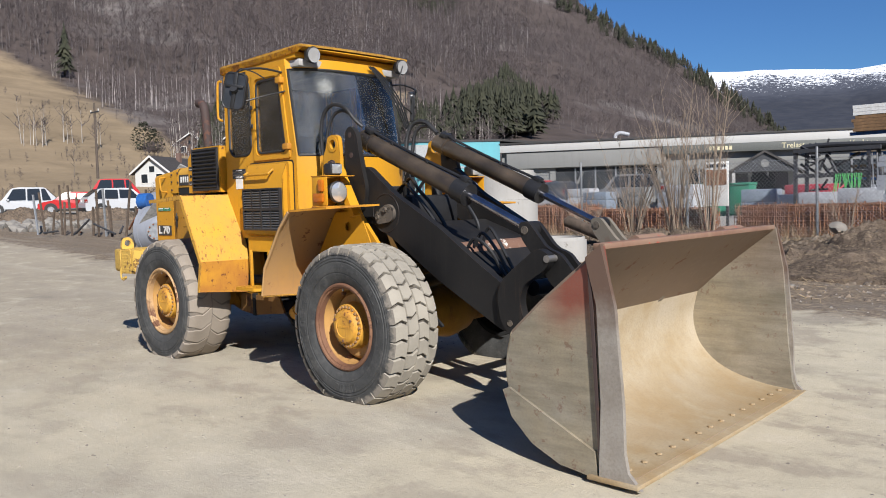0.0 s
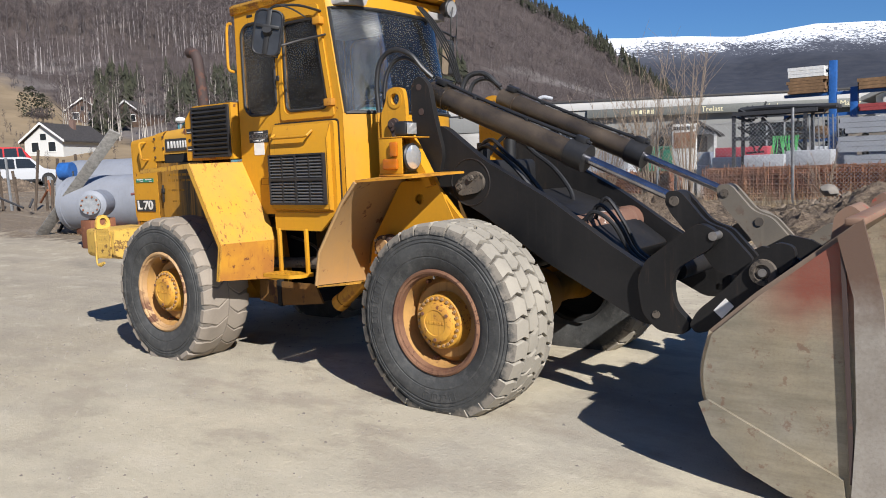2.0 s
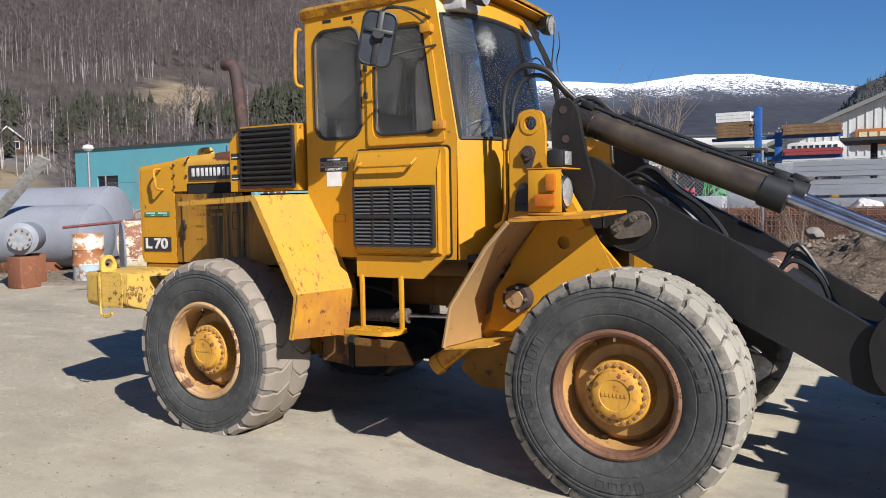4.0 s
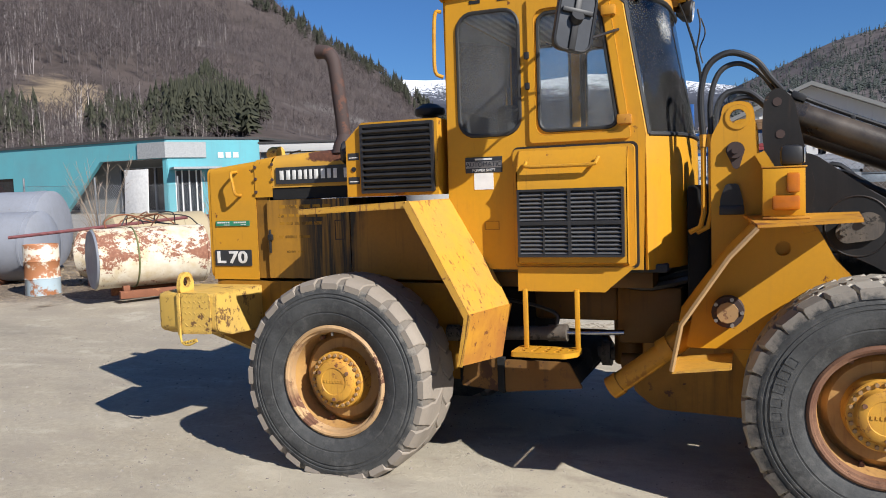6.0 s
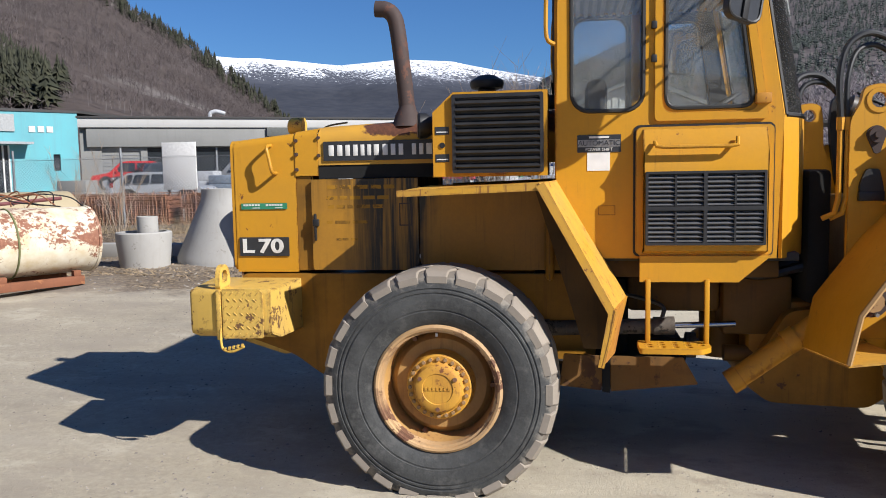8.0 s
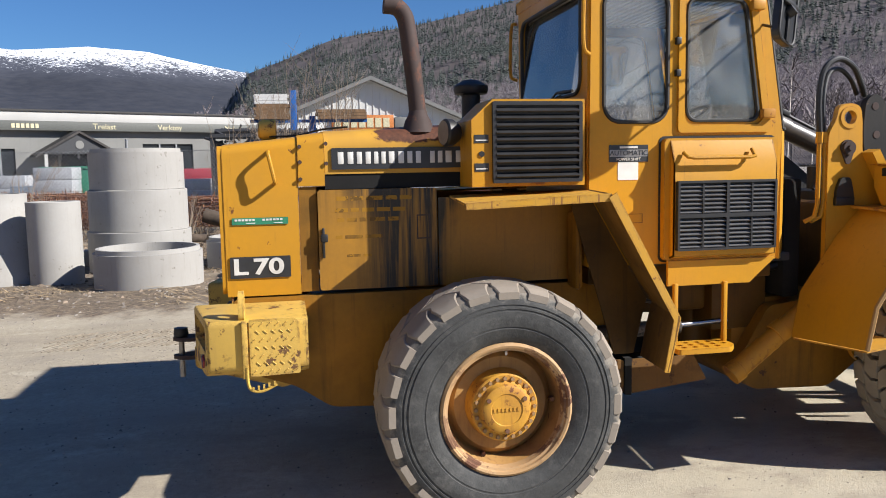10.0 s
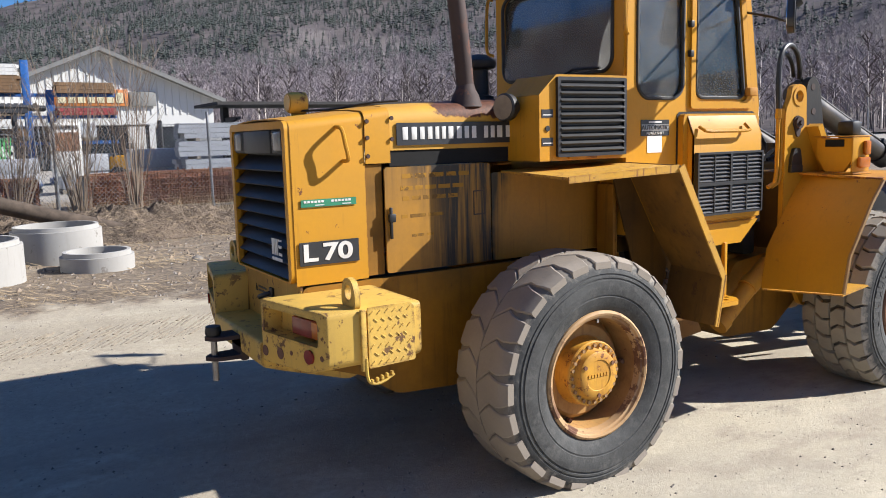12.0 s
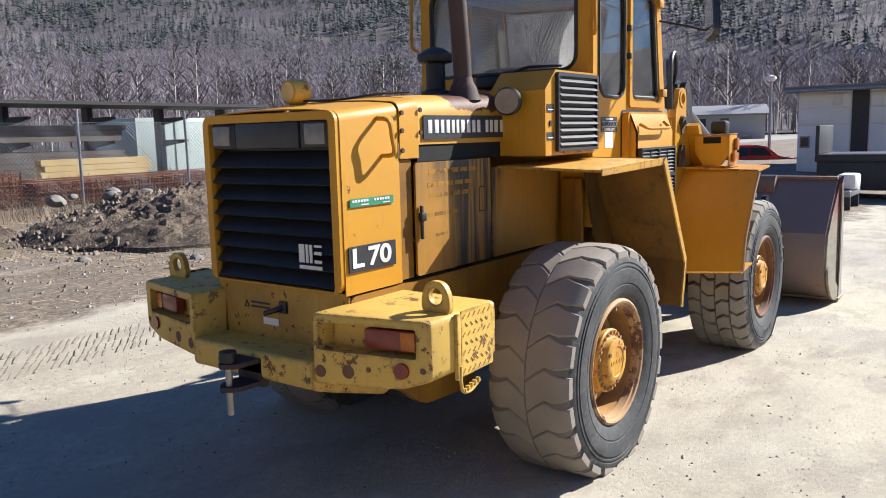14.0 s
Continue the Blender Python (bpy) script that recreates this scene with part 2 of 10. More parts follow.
def sidewall_material():
    """Black rubber, scuffed in rings, with dried mud creeping in from the tread."""
    s = Shader("tyre_sidewall", 0.8)
    n, m, f = s.noise(4.0, 6, 0.7), s.noise(14, 5, 0.7), s.noise(70, 4, 0.7)
    x, z = s.axis(0), s.axis(2)
    r = s.math('SQRT', s.math('ADD', s.math('MULTIPLY', x, x), s.math('MULTIPLY', z, z)))
    c = s.mix(s.ramp(n, 0.38, 0.68, 0.05, 0.55), rgb(0.021, 0.0215, 0.022), rgb(0.105, 0.107, 0.104))
    c = s.mix(s.ramp(m, 0.52, 0.68, 0.0, 0.45), c, rgb(0.13, 0.125, 0.115))
    edge = s.math('ADD', r, s.math('MULTIPLY', s.math('SUBTRACT', m, 0.5), 0.16))
    c = s.mix(s.ramp(edge, 0.575, 0.615, 0.0, 0.75), c, rgb(0.27, 0.235, 0.19))
    c = s.mix(s.ramp(f, 0.35, 0.8, 0.0, 0.3), c, rgb(0.10, 0.098, 0.09))
    s.colour(c).bump(s.math('ADD', f, m), 0.35, 0.006)
    return s.mat


TYRE = sidewall_material()
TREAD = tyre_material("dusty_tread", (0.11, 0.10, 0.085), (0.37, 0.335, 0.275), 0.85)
# groove floors darker than the lugs, shade between them put into colour
GROOVE_REAR = tyre_material("worn_groove_shade", (0.075, 0.064, 0.054), (0.24, 0.205, 0.165), 0.6)
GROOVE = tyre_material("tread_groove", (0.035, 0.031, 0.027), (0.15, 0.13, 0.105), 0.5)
TREAD_DARK = tyre_material("brown_tread", (0.13, 0.112, 0.093), (0.33, 0.28, 0.225), 0.75)


def bucket_material(name, inside, oxide=0.85):
    s = Shader(name, 0.55, 0.25)
    big, mid, fine = s.noise(1.3, 5), s.noise(5, 6, 0.65, s.stretch(0.6, 1, 1)), s.noise(70, 4, 0.7)
    if inside:
        c = s.mix(s.ramp(mid, 0.3, 0.7), rgb(0.47, 0.40, 0.29), rgb(0.39, 0.30, 0.18))
        c = s.mix(s.ramp(big, 0.5, 0.75, 0, 0.8), c, rgb(0.50, 0.455, 0.375))
        c = s.mix(s.math("MULTIPLY", s.ramp(s.math("ADD", s.axis(2), s.math("MULTIPLY", big, 0.35)), 0.36, 0.18), s.ramp(s.noise(2.6, 5, 0.6), 0.40, 0.62, 0.15, 0.85)), c, rgb(0.36, 0.245, 0.12))
    else:
        rub = s.noise(1.0, 6, 0.7, s.stretch(1.1, 1.1, 9))
        c = s.mix(s.ramp(mid, 0.35, 0.65), rgb(0.33, 0.30, 0.24), rgb(0.22, 0.20, 0.155))
        c = s.mix(s.ramp(big, 0.45, 0.68, 0, 0.8), c, rgb(0.35, 0.29, 0.19))
        c = s.mix(s.ramp(rub, 0.42, 0.66, 0, 0.6), c, rgb(0.13, 0.115, 0.085))
        z = s.math('ADD', s.axis(2), s.math('MULTIPLY', s.noise(3, 5), 0.55))
        patch = s.math('MULTIPLY', s.ramp(z, 0.98, 1.22), s.ramp(s.axis(0), 5.0, 5.25))
        c = s.mix(s.math('MULTIPLY', patch, oxide), c, rgb(0.22, 0.045, 0.03))
        c = s.mix(s.ramp(s.noise(11, 6, 0.7), 0.60, 0.66, 0, 0.6), c, rgb(0.16, 0.08, 0.055))
    c = s.mix(s.ramp(fine, 0.45, 0.8, 0, 0.4), c, rgb(0.16, 0.12, 0.09))
    s.colour(c).bump(fine, 0.2, 0.004)
    return s.mat


def door_material():
    """Yellow paint under black exhaust soot that has run down in streaks."""
    s = Shader("sooty_door_paint", 0.5)
    big, fine = s.noise(1.6, 5), s.noise(38, 4, 0.65)
    c = s.mix(s.ramp(big, 0.35, 0.75, 0.1, 0.6), rgb(0.46, 0.215, 0.014), rgb(0.17, 0.09, 0.024))
    run = s.noise(1.0, 5, 0.65, s.stretch(26, 26, 1.1))
    x = s.math('ADD', s.axis(0), s.math('MULTIPLY', big, 0.5))
    band = s.math('MULTIPLY', s.ramp(x, -0.50, -0.22), s.ramp(x, 0.13, 0.03))
    band = s.math('ADD', s.math('MULTIPLY', band, 1.0), s.math('MULTIPLY', s.ramp(s.axis(2), 1.45, 1.72), 0.35))
    soot = s.math('MULTIPLY', band, s.ramp(run, 0.38, 0.58, 0.15, 1.0))
    c = s.mix(soot, c, rgb(0.014, 0.011, 0.008))
    c = s.mix(s.ramp(run, 0.60, 0.8, 0.0, 0.6), c, rgb(0.05, 0.03, 0.012))
    c = s.mix(s.ramp(fine, 0.3, 0.8, 0.0, 0.2), c, rgb(0.10, 0.06, 0.02))
    s.colour(c).bump(fine, 0.12, 0.004)
    return s.mat


DOOR = door_material()
BUCKET_IN = bucket_material("worn_bucket_inside", True)
BUCKET_OUT = bucket_material("worn_bucket_outside", False)
BUCKET_BARE = bucket_material("bare_bucket_cheek", False, 0.12)
def side_cutter_material():
    s = Shader("side_cutter_steel", 0.5, 0.3)
    z, mid, fine = s.axis(2), s.noise(5, 6, 0.65), s.noise(60, 4, 0.7)
    c = s.mix(s.ramp(mid, 0.35, 0.65), rgb(0.37, 0.34, 0.30), rgb(0.26, 0.23, 0.195))
    c = s.mix(s.ramp(s.math('ADD', z, s.math('MULTIPLY', mid, 0.5)), 1.05, 1.35), c, rgb(0.15, 0.095, 0.07))
    c = s.mix(s.ramp(fine, 0.45, 0.8, 0, 0.4), c, rgb(0.14, 0.10, 0.08))
    s.colour(c).bump(fine, 0.2, 0.004)
    return s.mat


# darker brown puts the shade of the down-facing upper plate into colour
BUCKET_TOP = worn("bucket_upper_shade", (0.17, 0.125, 0.095), (0.26, 0.20, 0.15), (0.16, 0.08, 0.055), 0.6, dirt_amt=0.6, rust_amt=0.60)
BUCKET_BACK = worn("bucket_back_steel", (0.23, 0.165, 0.14), (0.30, 0.22, 0.17), (0.28, 0.13, 0.075), 0.6, dirt_amt=0.6, rust_amt=0.58)
BUCKET_SIDE = side_cutter_material()
BUCKET_RED = worn("bucket_red_oxide", (0.17, 0.085, 0.06), (0.28, 0.20, 0.14), (0.36, 0.06, 0.04), 0.6, dirt_amt=0.7, rust_amt=0.6)


# ---------- mesh helpers ----------
def world_of(ob):
    m = ob.matrix_basis.copy()
    if ob.parent:
        m = world_of(ob.parent) @ ob.matrix_parent_inverse @ m
    return m


def mesh_of(name, bm, material, smooth=35):
    me = bpy.data.meshes.new(name)
    bmesh.ops.recalc_face_normals(bm, faces=bm.faces)
    bm.to_mesh(me)
    bm.free()
    for m in (material if isinstance(material, (list, tuple)) else [material]):
        me.materials.append(m)
    if smooth:
        me.polygons.foreach_set("use_smooth", [True] * len(me.polygons))
        me.set_sharp_from_angle(angle=radians(smooth))
    return me


def put(name, me, parent=None, label="", at=None):
    ob = new(name, me)
    if parent:
        ob.parent = parent
        ob.matrix_parent_inverse = world_of(parent).inverted()
        if at is None:
            at = world_of(parent)
    if at is not None:
        ob.matrix_basis = at
    if label:
        ob["label"] = label
    return ob


def part(name, bm, material, parent=None, label="", at=None, smooth=35):
    """One mesh object from a bmesh, under a thing or a part. Its points are in the thing's own axes."""
    return put(name, mesh_of(name, bm, material, smooth), parent, label, at)


def thing(name, label, category, group="", at=None):
    ob = new(name)
    ob.empty_display_size = 0.2
    if at is not None:
        ob.matrix_basis = at
    return tagged(ob, label, category, group)


def B():
    return bmesh.new()


def box(bm, lo, hi, bevel=0.0, m=None, seg=2):
    r = bmesh.ops.create_cube(bm, size=1.0)
    c = [(a + b) / 2 for a, b in zip(lo, hi)]
    for v in r["verts"]:
        v.co = Vector([c[i] + v.co[i] * (hi[i] - lo[i]) for i in range(3)])
    vs = r["verts"]
    if bevel:
        es = list({e for v in vs for e in v.link_edges})
        q = bmesh.ops.bevel(bm, geom=es, offset=bevel, segments=seg, affect='EDGES', profile=0.5)
        vs = list({v for f in q["faces"] for v in f.verts} | {v for v in vs if v.is_valid})
    if m is not None:
        bmesh.ops.transform(bm, matrix=m, verts=vs)
    return bm


def rod(bm, p, q, r, r2=None, seg=16, caps=True):
    p, q = Vector(p), Vector(q)
    d = q - p
    g = bmesh.ops.create_cone(bm, cap_ends=caps, segments=seg, radius1=r, radius2=r if r2 is None else r2, depth=d.length)
    m = Matrix.Translation((p + q) / 2) @ d.to_track_quat('Z', 'Y').to_matrix().to_4x4()
    bmesh.ops.transform(bm, matrix=m, verts=g["verts"])
    return bm


def lathe(bm, profile, centre, axis, seg=48, closed=False):
    """Turn (distance along axis, radius) points round an axis."""
    a = Vector(axis).normalized()
    u = a.orthogonal().normalized()
    w = a.cross(u)
    rings = []
    for i in range(seg):
        th = 2 * math.pi * i / seg
        d = u * math.cos(th) + w * math.sin(th)
        rings.append([bm.verts.new(Vector(centre) + a * x + d * r) for x, r in profile])
    n = len(profile)
    for i in range(seg):
        A, C = rings[i], rings[(i + 1) % seg]
        for j in range(n - (0 if closed else 1)):
            k = (j + 1) % n
            bm.faces.new((A[j], A[k], C[k], C[j]))
    if not closed:
        for j in (0, n - 1):
            if profile[j][1] < 1e-4:
                bmesh.ops.remove_doubles(bm, verts=[r[j] for r in rings], dist=1e-3)
    return bm


def spline(pts, n=8):
    """Points of a smooth curve through pts."""
    P = [Vector(p) for p in pts]
    P = [P[0] * 2 - P[1]] + P + [P[-1] * 2 - P[-2]]
    out = []
    for i in range(1, len(P) - 2):
        for k in range(n):
            t = k / n
            a, b, c, d = P[i - 1:i + 3]
            out.append(0.5 * (2 * b + (c - a) * t + (2 * a - 5 * b + 4 * c - d) * t * t + (3 * b - a - 3 * c + d) * t ** 3))
    return out + [P[-2]]


def tube(bm, pts, r, seg=8, smooth=0, r_end=None):
    pts = spline(pts, smooth) if smooth else [Vector(p) for p in pts]
    rings, up = [], None
    for i, p in enumerate(pts):
        d = (pts[min(i + 1, len(pts) - 1)] - pts[max(i - 1, 0)]).normalized()
        up = d.orthogonal() if up is None else (up - d * up.dot(d))
        up.normalize()
        w = d.cross(up)
        rr = r if r_end is None else r + (r_end - r) * i / (len(pts) - 1)
        rings.append([bm.verts.new(p + (up * math.cos(2 * math.pi * k / seg) + w * math.sin(2 * math.pi * k / seg)) * rr) for k in range(seg)])
    for A, C in zip(rings, rings[1:]):
        for k in range(seg):
            bm.faces.new((A[k], A[(k + 1) % seg], C[(k + 1) % seg], C[k]))
    bm.faces.new(rings[0][::-1])
    bm.faces.new(rings[-1])
    return bm


def rrect(x0, y0, x1, y1, r, n=5):
    """Rounded rectangle, or with r a list of four radii."""
    rs = r if isinstance(r, (list, tuple)) else [r] * 4
    out = []
    for (cx, cy, a), q in zip(((x1, y1, 0), (x0, y1, 90), (x0, y0, 180), (x1, y0, 270)), rs):
        ox, oy = cx + (-q if cx == x1 else q), cy + (-q if cy == y1 else q)
        for k in range(n + 1):
            t = radians(a + 90 * k / n)
            out.append((ox + q * math.cos(t), oy + q * math.sin(t)))
    return out


def rpoly(pts, r, n=4):
    """Polygon with its corners rounded."""
    out = []
    for i, p in enumerate(pts):
        a, b, c = Vector(pts[i - 1]), Vector(p), Vector(pts[(i + 1) % len(pts)])
        q = min(r, (a - b).length * 0.45, (c - b).length * 0.45)
        s, e = b + (a - b).normalized() * q, b + (c - b).normalized() * q
        for k in range(n + 1):
            t = k / n
            out.append(tuple(s * (1 - t) ** 2 + b * 2 * t * (1 - t) + e * t * t))
    return out


def circle(cx, cy, r, n=20):
    return [(cx + r * math.cos(2 * math.pi * k / n), cy + r * math.sin(2 * math.pi * k / n)) for k in range(n)]


def capsule(p, q, r1, r2, n=10):
    p, q = Vector(p), Vector(q)
    a = math.atan2(q.y - p.y, q.x - p.x)
    out = [(q.x + r2 * math.cos(a - math.pi / 2 + math.pi * k / n), q.y + r2 * math.sin(a - math.pi / 2 + math.pi * k / n)) for k in range(n + 1)]
    return out + [(p.x + r1 * math.cos(a + math.pi / 2 + math.pi * k / n), p.y + r1 * math.sin(a + math.pi / 2 + math.pi * k / n)) for k in range(n + 1)]


def plate(bm, outer, holes=(), thick=0.02, m=None):
    """A flat plate in its own x, y with holes through it, thick along z, set by the matrix m."""
    made, edges = [], []
    for loop in (outer, *holes):
        vs = [bm.verts.new((x, y, 0)) for x, y in loop]
        made += vs
        edges += [bm.edges.new((vs[i], vs[(i + 1) % len(vs)])) for i in range(len(vs))]
    g = bmesh.ops.triangle_fill(bm, use_beauty=True, use_dissolve=False, edges=edges)
    faces = [f for f in g["geom"] if isinstance(f, bmesh.types.BMFace)]
    e = bmesh.ops.extrude_face_region(bm, geom=faces)
    up = [v for v in e["geom"] if isinstance(v, bmesh.types.BMVert)]
    bmesh.ops.translate(bm, verts=up, vec=(0, 0, thick))
    if m is not None:
        bmesh.ops.transform(bm, matrix=m, verts=made + up)
    return bm


def side(y):
    """Plates drawn in (x, z) and set at that y, growing to +y."""
    return Matrix(((1, 0, 0, 0), (0, 0, 1, y), (0, 1, 0, 0), (0, 0, 0, 1)))


def across(x):
    """Plates drawn in (y, z) and set at that x, growing to +x."""
    return Matrix(((0, 0, 1, x), (1, 0, 0, 0), (0, 1, 0, 0), (0, 0, 0, 1)))


def flat(z):
    return Matrix.Translation((0, 0, z))


def grid_mesh(bm, rows, closed=False):
    vs = [[bm.verts.new(p) for p in r] for r in rows]
    for A, C in zip(vs, vs[1:]):
        n = len(A)
        for k in range(n if closed else n - 1):
            bm.faces.new((A[k], A[(k + 1) % n], C[(k + 1) % n], C[k]))
    return bm


def sheet(rows, thick=0.006):
    """A curved sheet of metal with real thickness."""
    bm = B()
    grid_mesh(bm, rows)
    bmesh.ops.recalc_face_normals(bm, faces=bm.faces)
    bmesh.ops.solidify(bm, geom=bm.faces[:], thickness=thick)
    return bm


def words(name, text, size, m, material, parent, label="", deep=0.002, bold=0.0):
    cu = bpy.data.curves.new(name, 'FONT')
    cu.body, cu.size, cu.extrude, cu.align_x, cu.align_y, cu.offset = text, size, deep, 'CENTER', 'CENTER', bold
    tmp = new("lettering_source", cu)
    dg = bpy.context.evaluated_depsgraph_get()
    me = bpy.data.meshes.new_from_object(tmp.evaluated_get(dg))
    bpy.data.objects.remove(tmp)
    me.transform(m)
    me.materials.clear()
    me.materials.append(material)
    return put(name, me, parent, label)


def raw(name, verts, faces, material, parent=None, label="", smooth=False):
    me = bpy.data.meshes.new(name)
    me.from_pydata(verts, [], faces)
    me.materials.append(material)
    if smooth:
        me.polygons.foreach_set("use_smooth", [True] * len(me.polygons))
    return put(name, me, parent, label)


def ground_z(x, y):
    """Height of the yard: it rises gently to the fence and falls a little before the bucket."""
    z = 0.022 * max(0.0, min(y + 1.15, 2.4))
    z += 0.045 * max(0.0, min(y - 1.25, 4.5)) + 0.04 * max(0.0, min(y - 8.0, 6.0))
    z -= 0.036 * max(0.0, min(x - 3.3, 2.5)) * max(0.0, min(1.0, (3.2 - y) / 1.8))
    return z


# ================= WHEEL LOADER =================
loader = thing("wheel_loader", "weathered yellow wheel loader with black arms and a worn bucket", "wheel loader")


def make_wheel(front):
    s = -1
    R = 0.652
    w = thing("wheel", "", "")
    prof = [(-0.215, 0.36), (-0.235, 0.43), (-0.245, 0.50), (-0.238, 0.56), (-0.222, 0.605), (-0.185, 0.622), (0.0, 0.628),
            (0.185, 0.622), (0.222, 0.605), (0.238, 0.56), (0.2395, 0.553), (0.2355, 0.551), (0.2365, 0.542), (0.2415, 0.540), (0.2425, 0.530), (0.2385, 0.528), (0.2395, 0.519), (0.2445, 0.517), (0.246, 0.50), (0.2465, 0.47), (0.242, 0.44),
            (0.2385, 0.438), (0.2375, 0.430), (0.239, 0.428), (0.230, 0.395), (0.215, 0.36), (0.195, 0.335), (-0.195, 0.335)]
    if not front:      # worn down: shallow grooves between the lugs
        prof = [(a, r + 0.014 if r > 0.615 else r + 0.006 if r > 0.6 else r) for a, r in prof]
    bm = lathe(B(), prof, (0, 0, 0), (0, -1, 0), 96, closed=True)
    tread = B()
    random.seed(5)
    if front:
        n = 30      # four rows of interlocking chevron blocks
        pitch = 2 * math.pi / n
        for i in range(n):
            for k, (y0, y1, sk, sh) in enumerate(((-0.226, -0.118, 0.0, 0.0), (-0.109, -0.004, 0.030, 0.42), (0.004, 0.109, -0.030, 0.92), (0.118, 0.226, 0.0, 0.5))):
                hw, bend = 0.5 * pitch * 0.86, (0.024, -0.022, 0.022, -0.024)[k]
                a = (i + sh) * pitch + random.uniform(-0.006, 0.006)
                ym = (y0 + y1) / 2
                ring = []
                for yy, t in ((y0, -1), (ym, -1), (y1, -1), (y1, 1), (ym, 1), (y0, 1)):
                    th = a + t * hw + (bend if yy == ym else sk * (1 if yy == y1 else -1) * 0.5) / R
                    ring.append((yy, th, abs(yy) > 0.2))
                lev = []
                for rr, q, qa in ((0.60, 1.03, 1.03), (R - 0.009, 1.0, 1.0), (R, 0.93, 0.90)):
                    lev.append([tread.verts.new((math.cos(a + (th - a) * qa) * (rr - (0.020 if outer else 0)), ym + (yy - ym) * q + (0.012 * (1 if yy > 0 else -1) if outer and rr < 0.61 else 0), math.sin(a + (th - a) * qa) * (rr - (0.020 if outer else 0)))) for yy, th, outer in ring])
                tread.faces.new(lev[2])
                for lo_, hi_ in ((lev[0], lev[1]), (lev[1], lev[2])):
                    for j in range(6):
                        f_ = tread.faces.new((lo_[j], lo_[(j + 1) % 6], hi_[(j + 1) % 6], hi_[j]))
                        if ring[j][2] and ring[(j + 1) % 6][2]:
                            f_.material_index = 1
    else:
        n = 24
        for i in range(n):
            for flank in (-1, 1):
                a = 2 * math.pi * (i + (0.5 if flank > 0 else 0)) / n
                path = [(0.004, 0.055, 0.98, 0.004), (0.055, 0.012, 0.97, 0.004), (0.105, -0.022, 0.95, 0.004), (0.160, -0.006, 0.88, 0.006), (0.200, -0.006, 0.78, 0.013), (0.234, -0.012, 0.68, 0.036)]
                prev = None
                for j, (yy, sk, wide, drop) in enumerate(path):
                    hw = 0.5 * 2 * math.pi / n * wide
                    top, low = R - drop, 0.625 - (0.0 if j < 4 else 0.018 if j == 4 else 0.045)
                    row = []
                    for t, rr in ((-1.02, low), (-0.99, top - 0.005), (-0.88, top), (0.88, top), (0.99, top - 0.005), (1.02, low)):
                        th = a + sk / R + t * hw
                        row.append(tread.verts.new((math.cos(th) * rr, flank * yy, math.sin(th) * rr)))
                    if prev:
                        for q in range(5):
                            tread.faces.new((prev[q], prev[q + 1], row[q + 1], row[q]))
                        if j == len(path) - 1:
                            tread.faces.new(row)
                    else:
                        tread.faces.new(row)
                    prev = row
    for m in (bm, tread):
        for v in m.verts:
            if v.co.z < -0.48:
                k = (-0.48 - v.co.z) / 0.15
                v.co.y *= 1 + 0.055 * k
                if v.co.z < -0.583:
                    v.co.z = -0.583 - (-0.583 - v.co.z) * 0.06
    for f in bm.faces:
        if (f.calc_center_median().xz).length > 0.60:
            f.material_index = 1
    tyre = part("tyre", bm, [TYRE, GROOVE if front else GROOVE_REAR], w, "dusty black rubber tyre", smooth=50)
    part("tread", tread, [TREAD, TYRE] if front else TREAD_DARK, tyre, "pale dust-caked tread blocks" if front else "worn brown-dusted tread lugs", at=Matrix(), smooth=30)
    # raised ribs of worn lettering on the sidewall
    if front:
        for a0, n in ((148, 6), (12, 4), (262, 4)):
            for q in range(n):
                th = radians(a0 + q * 8.5)
                m = Matrix.Translation((math.cos(th) * 0.487, -0.2465, math.sin(th) * 0.487)) @ Matrix.Rotation(radians(90) - th, 4, 'Y')
                bm = plate(B(), rrect(-0.024, -0.030, 0.024, 0.030, 0.006, 2), [rrect(-0.018, -0.024, 0.018, 0.024, 0.004, 2)], 0.004, m @ side(-0.002))
                part("sidewall_mark", bm, TYRE, tyre, at=Matrix())
    # black disc puts the shade inside the wheel into its colour
    part("inner_well", lathe(B(), [(-0.185, 0.345), (-0.195, 0.33), (-0.185, 0.305), (-0.06, 0.29), (-0.03, 0.20), (-0.03, 0.0)], (0, 0, 0), (0, -1, 0), 40), SOOT_SHADE, w, "inner side of the wheel, blackened for shade")
    rim = part("rim", lathe(B(), [(0.0, 0.285), (0.05, 0.275), (0.075, 0.25), (0.08, 0.16), (0.06, 0.16), (0.05, 0.26), (0.02, 0.295), (0.12, 0.300),
                               (0.20, 0.318), (0.205, 0.336), (0.19, 0.34)], (0, 0, 0), (0, -1, 0), 64), RIM, w, "ochre-painted steel rim with rust stains")
    part("flange", lathe(B(), [(0.165, 0.304), (0.205, 0.310), (0.209, 0.322), (0.222, 0.326), (0.226, 0.338), (0.218, 0.35), (0.20, 0.356), (0.185, 0.35)], (0, 0, 0), (0, -1, 0), 64, closed=True),
         RIMRUST if front else RIMRING, rim, "rusty brown rim flange", at=Matrix())
    bm = B()
    box(bm, (-0.006, -0.196, 0.286), (0.006, -0.206, 0.306))
    part("valve", bm, STEEL, rim, at=Matrix())
    for a in (0, 120, 250):
        c = Vector((math.cos(radians(a)), 0, math.sin(radians(a)))) * 0.285
        part("clamp_bolt", rod(B(), c + Vector((0, -0.06, 0)), c + Vector((0, -0.095, 0)), 0.013, seg=8), RIMRUST, rim, at=Matrix())
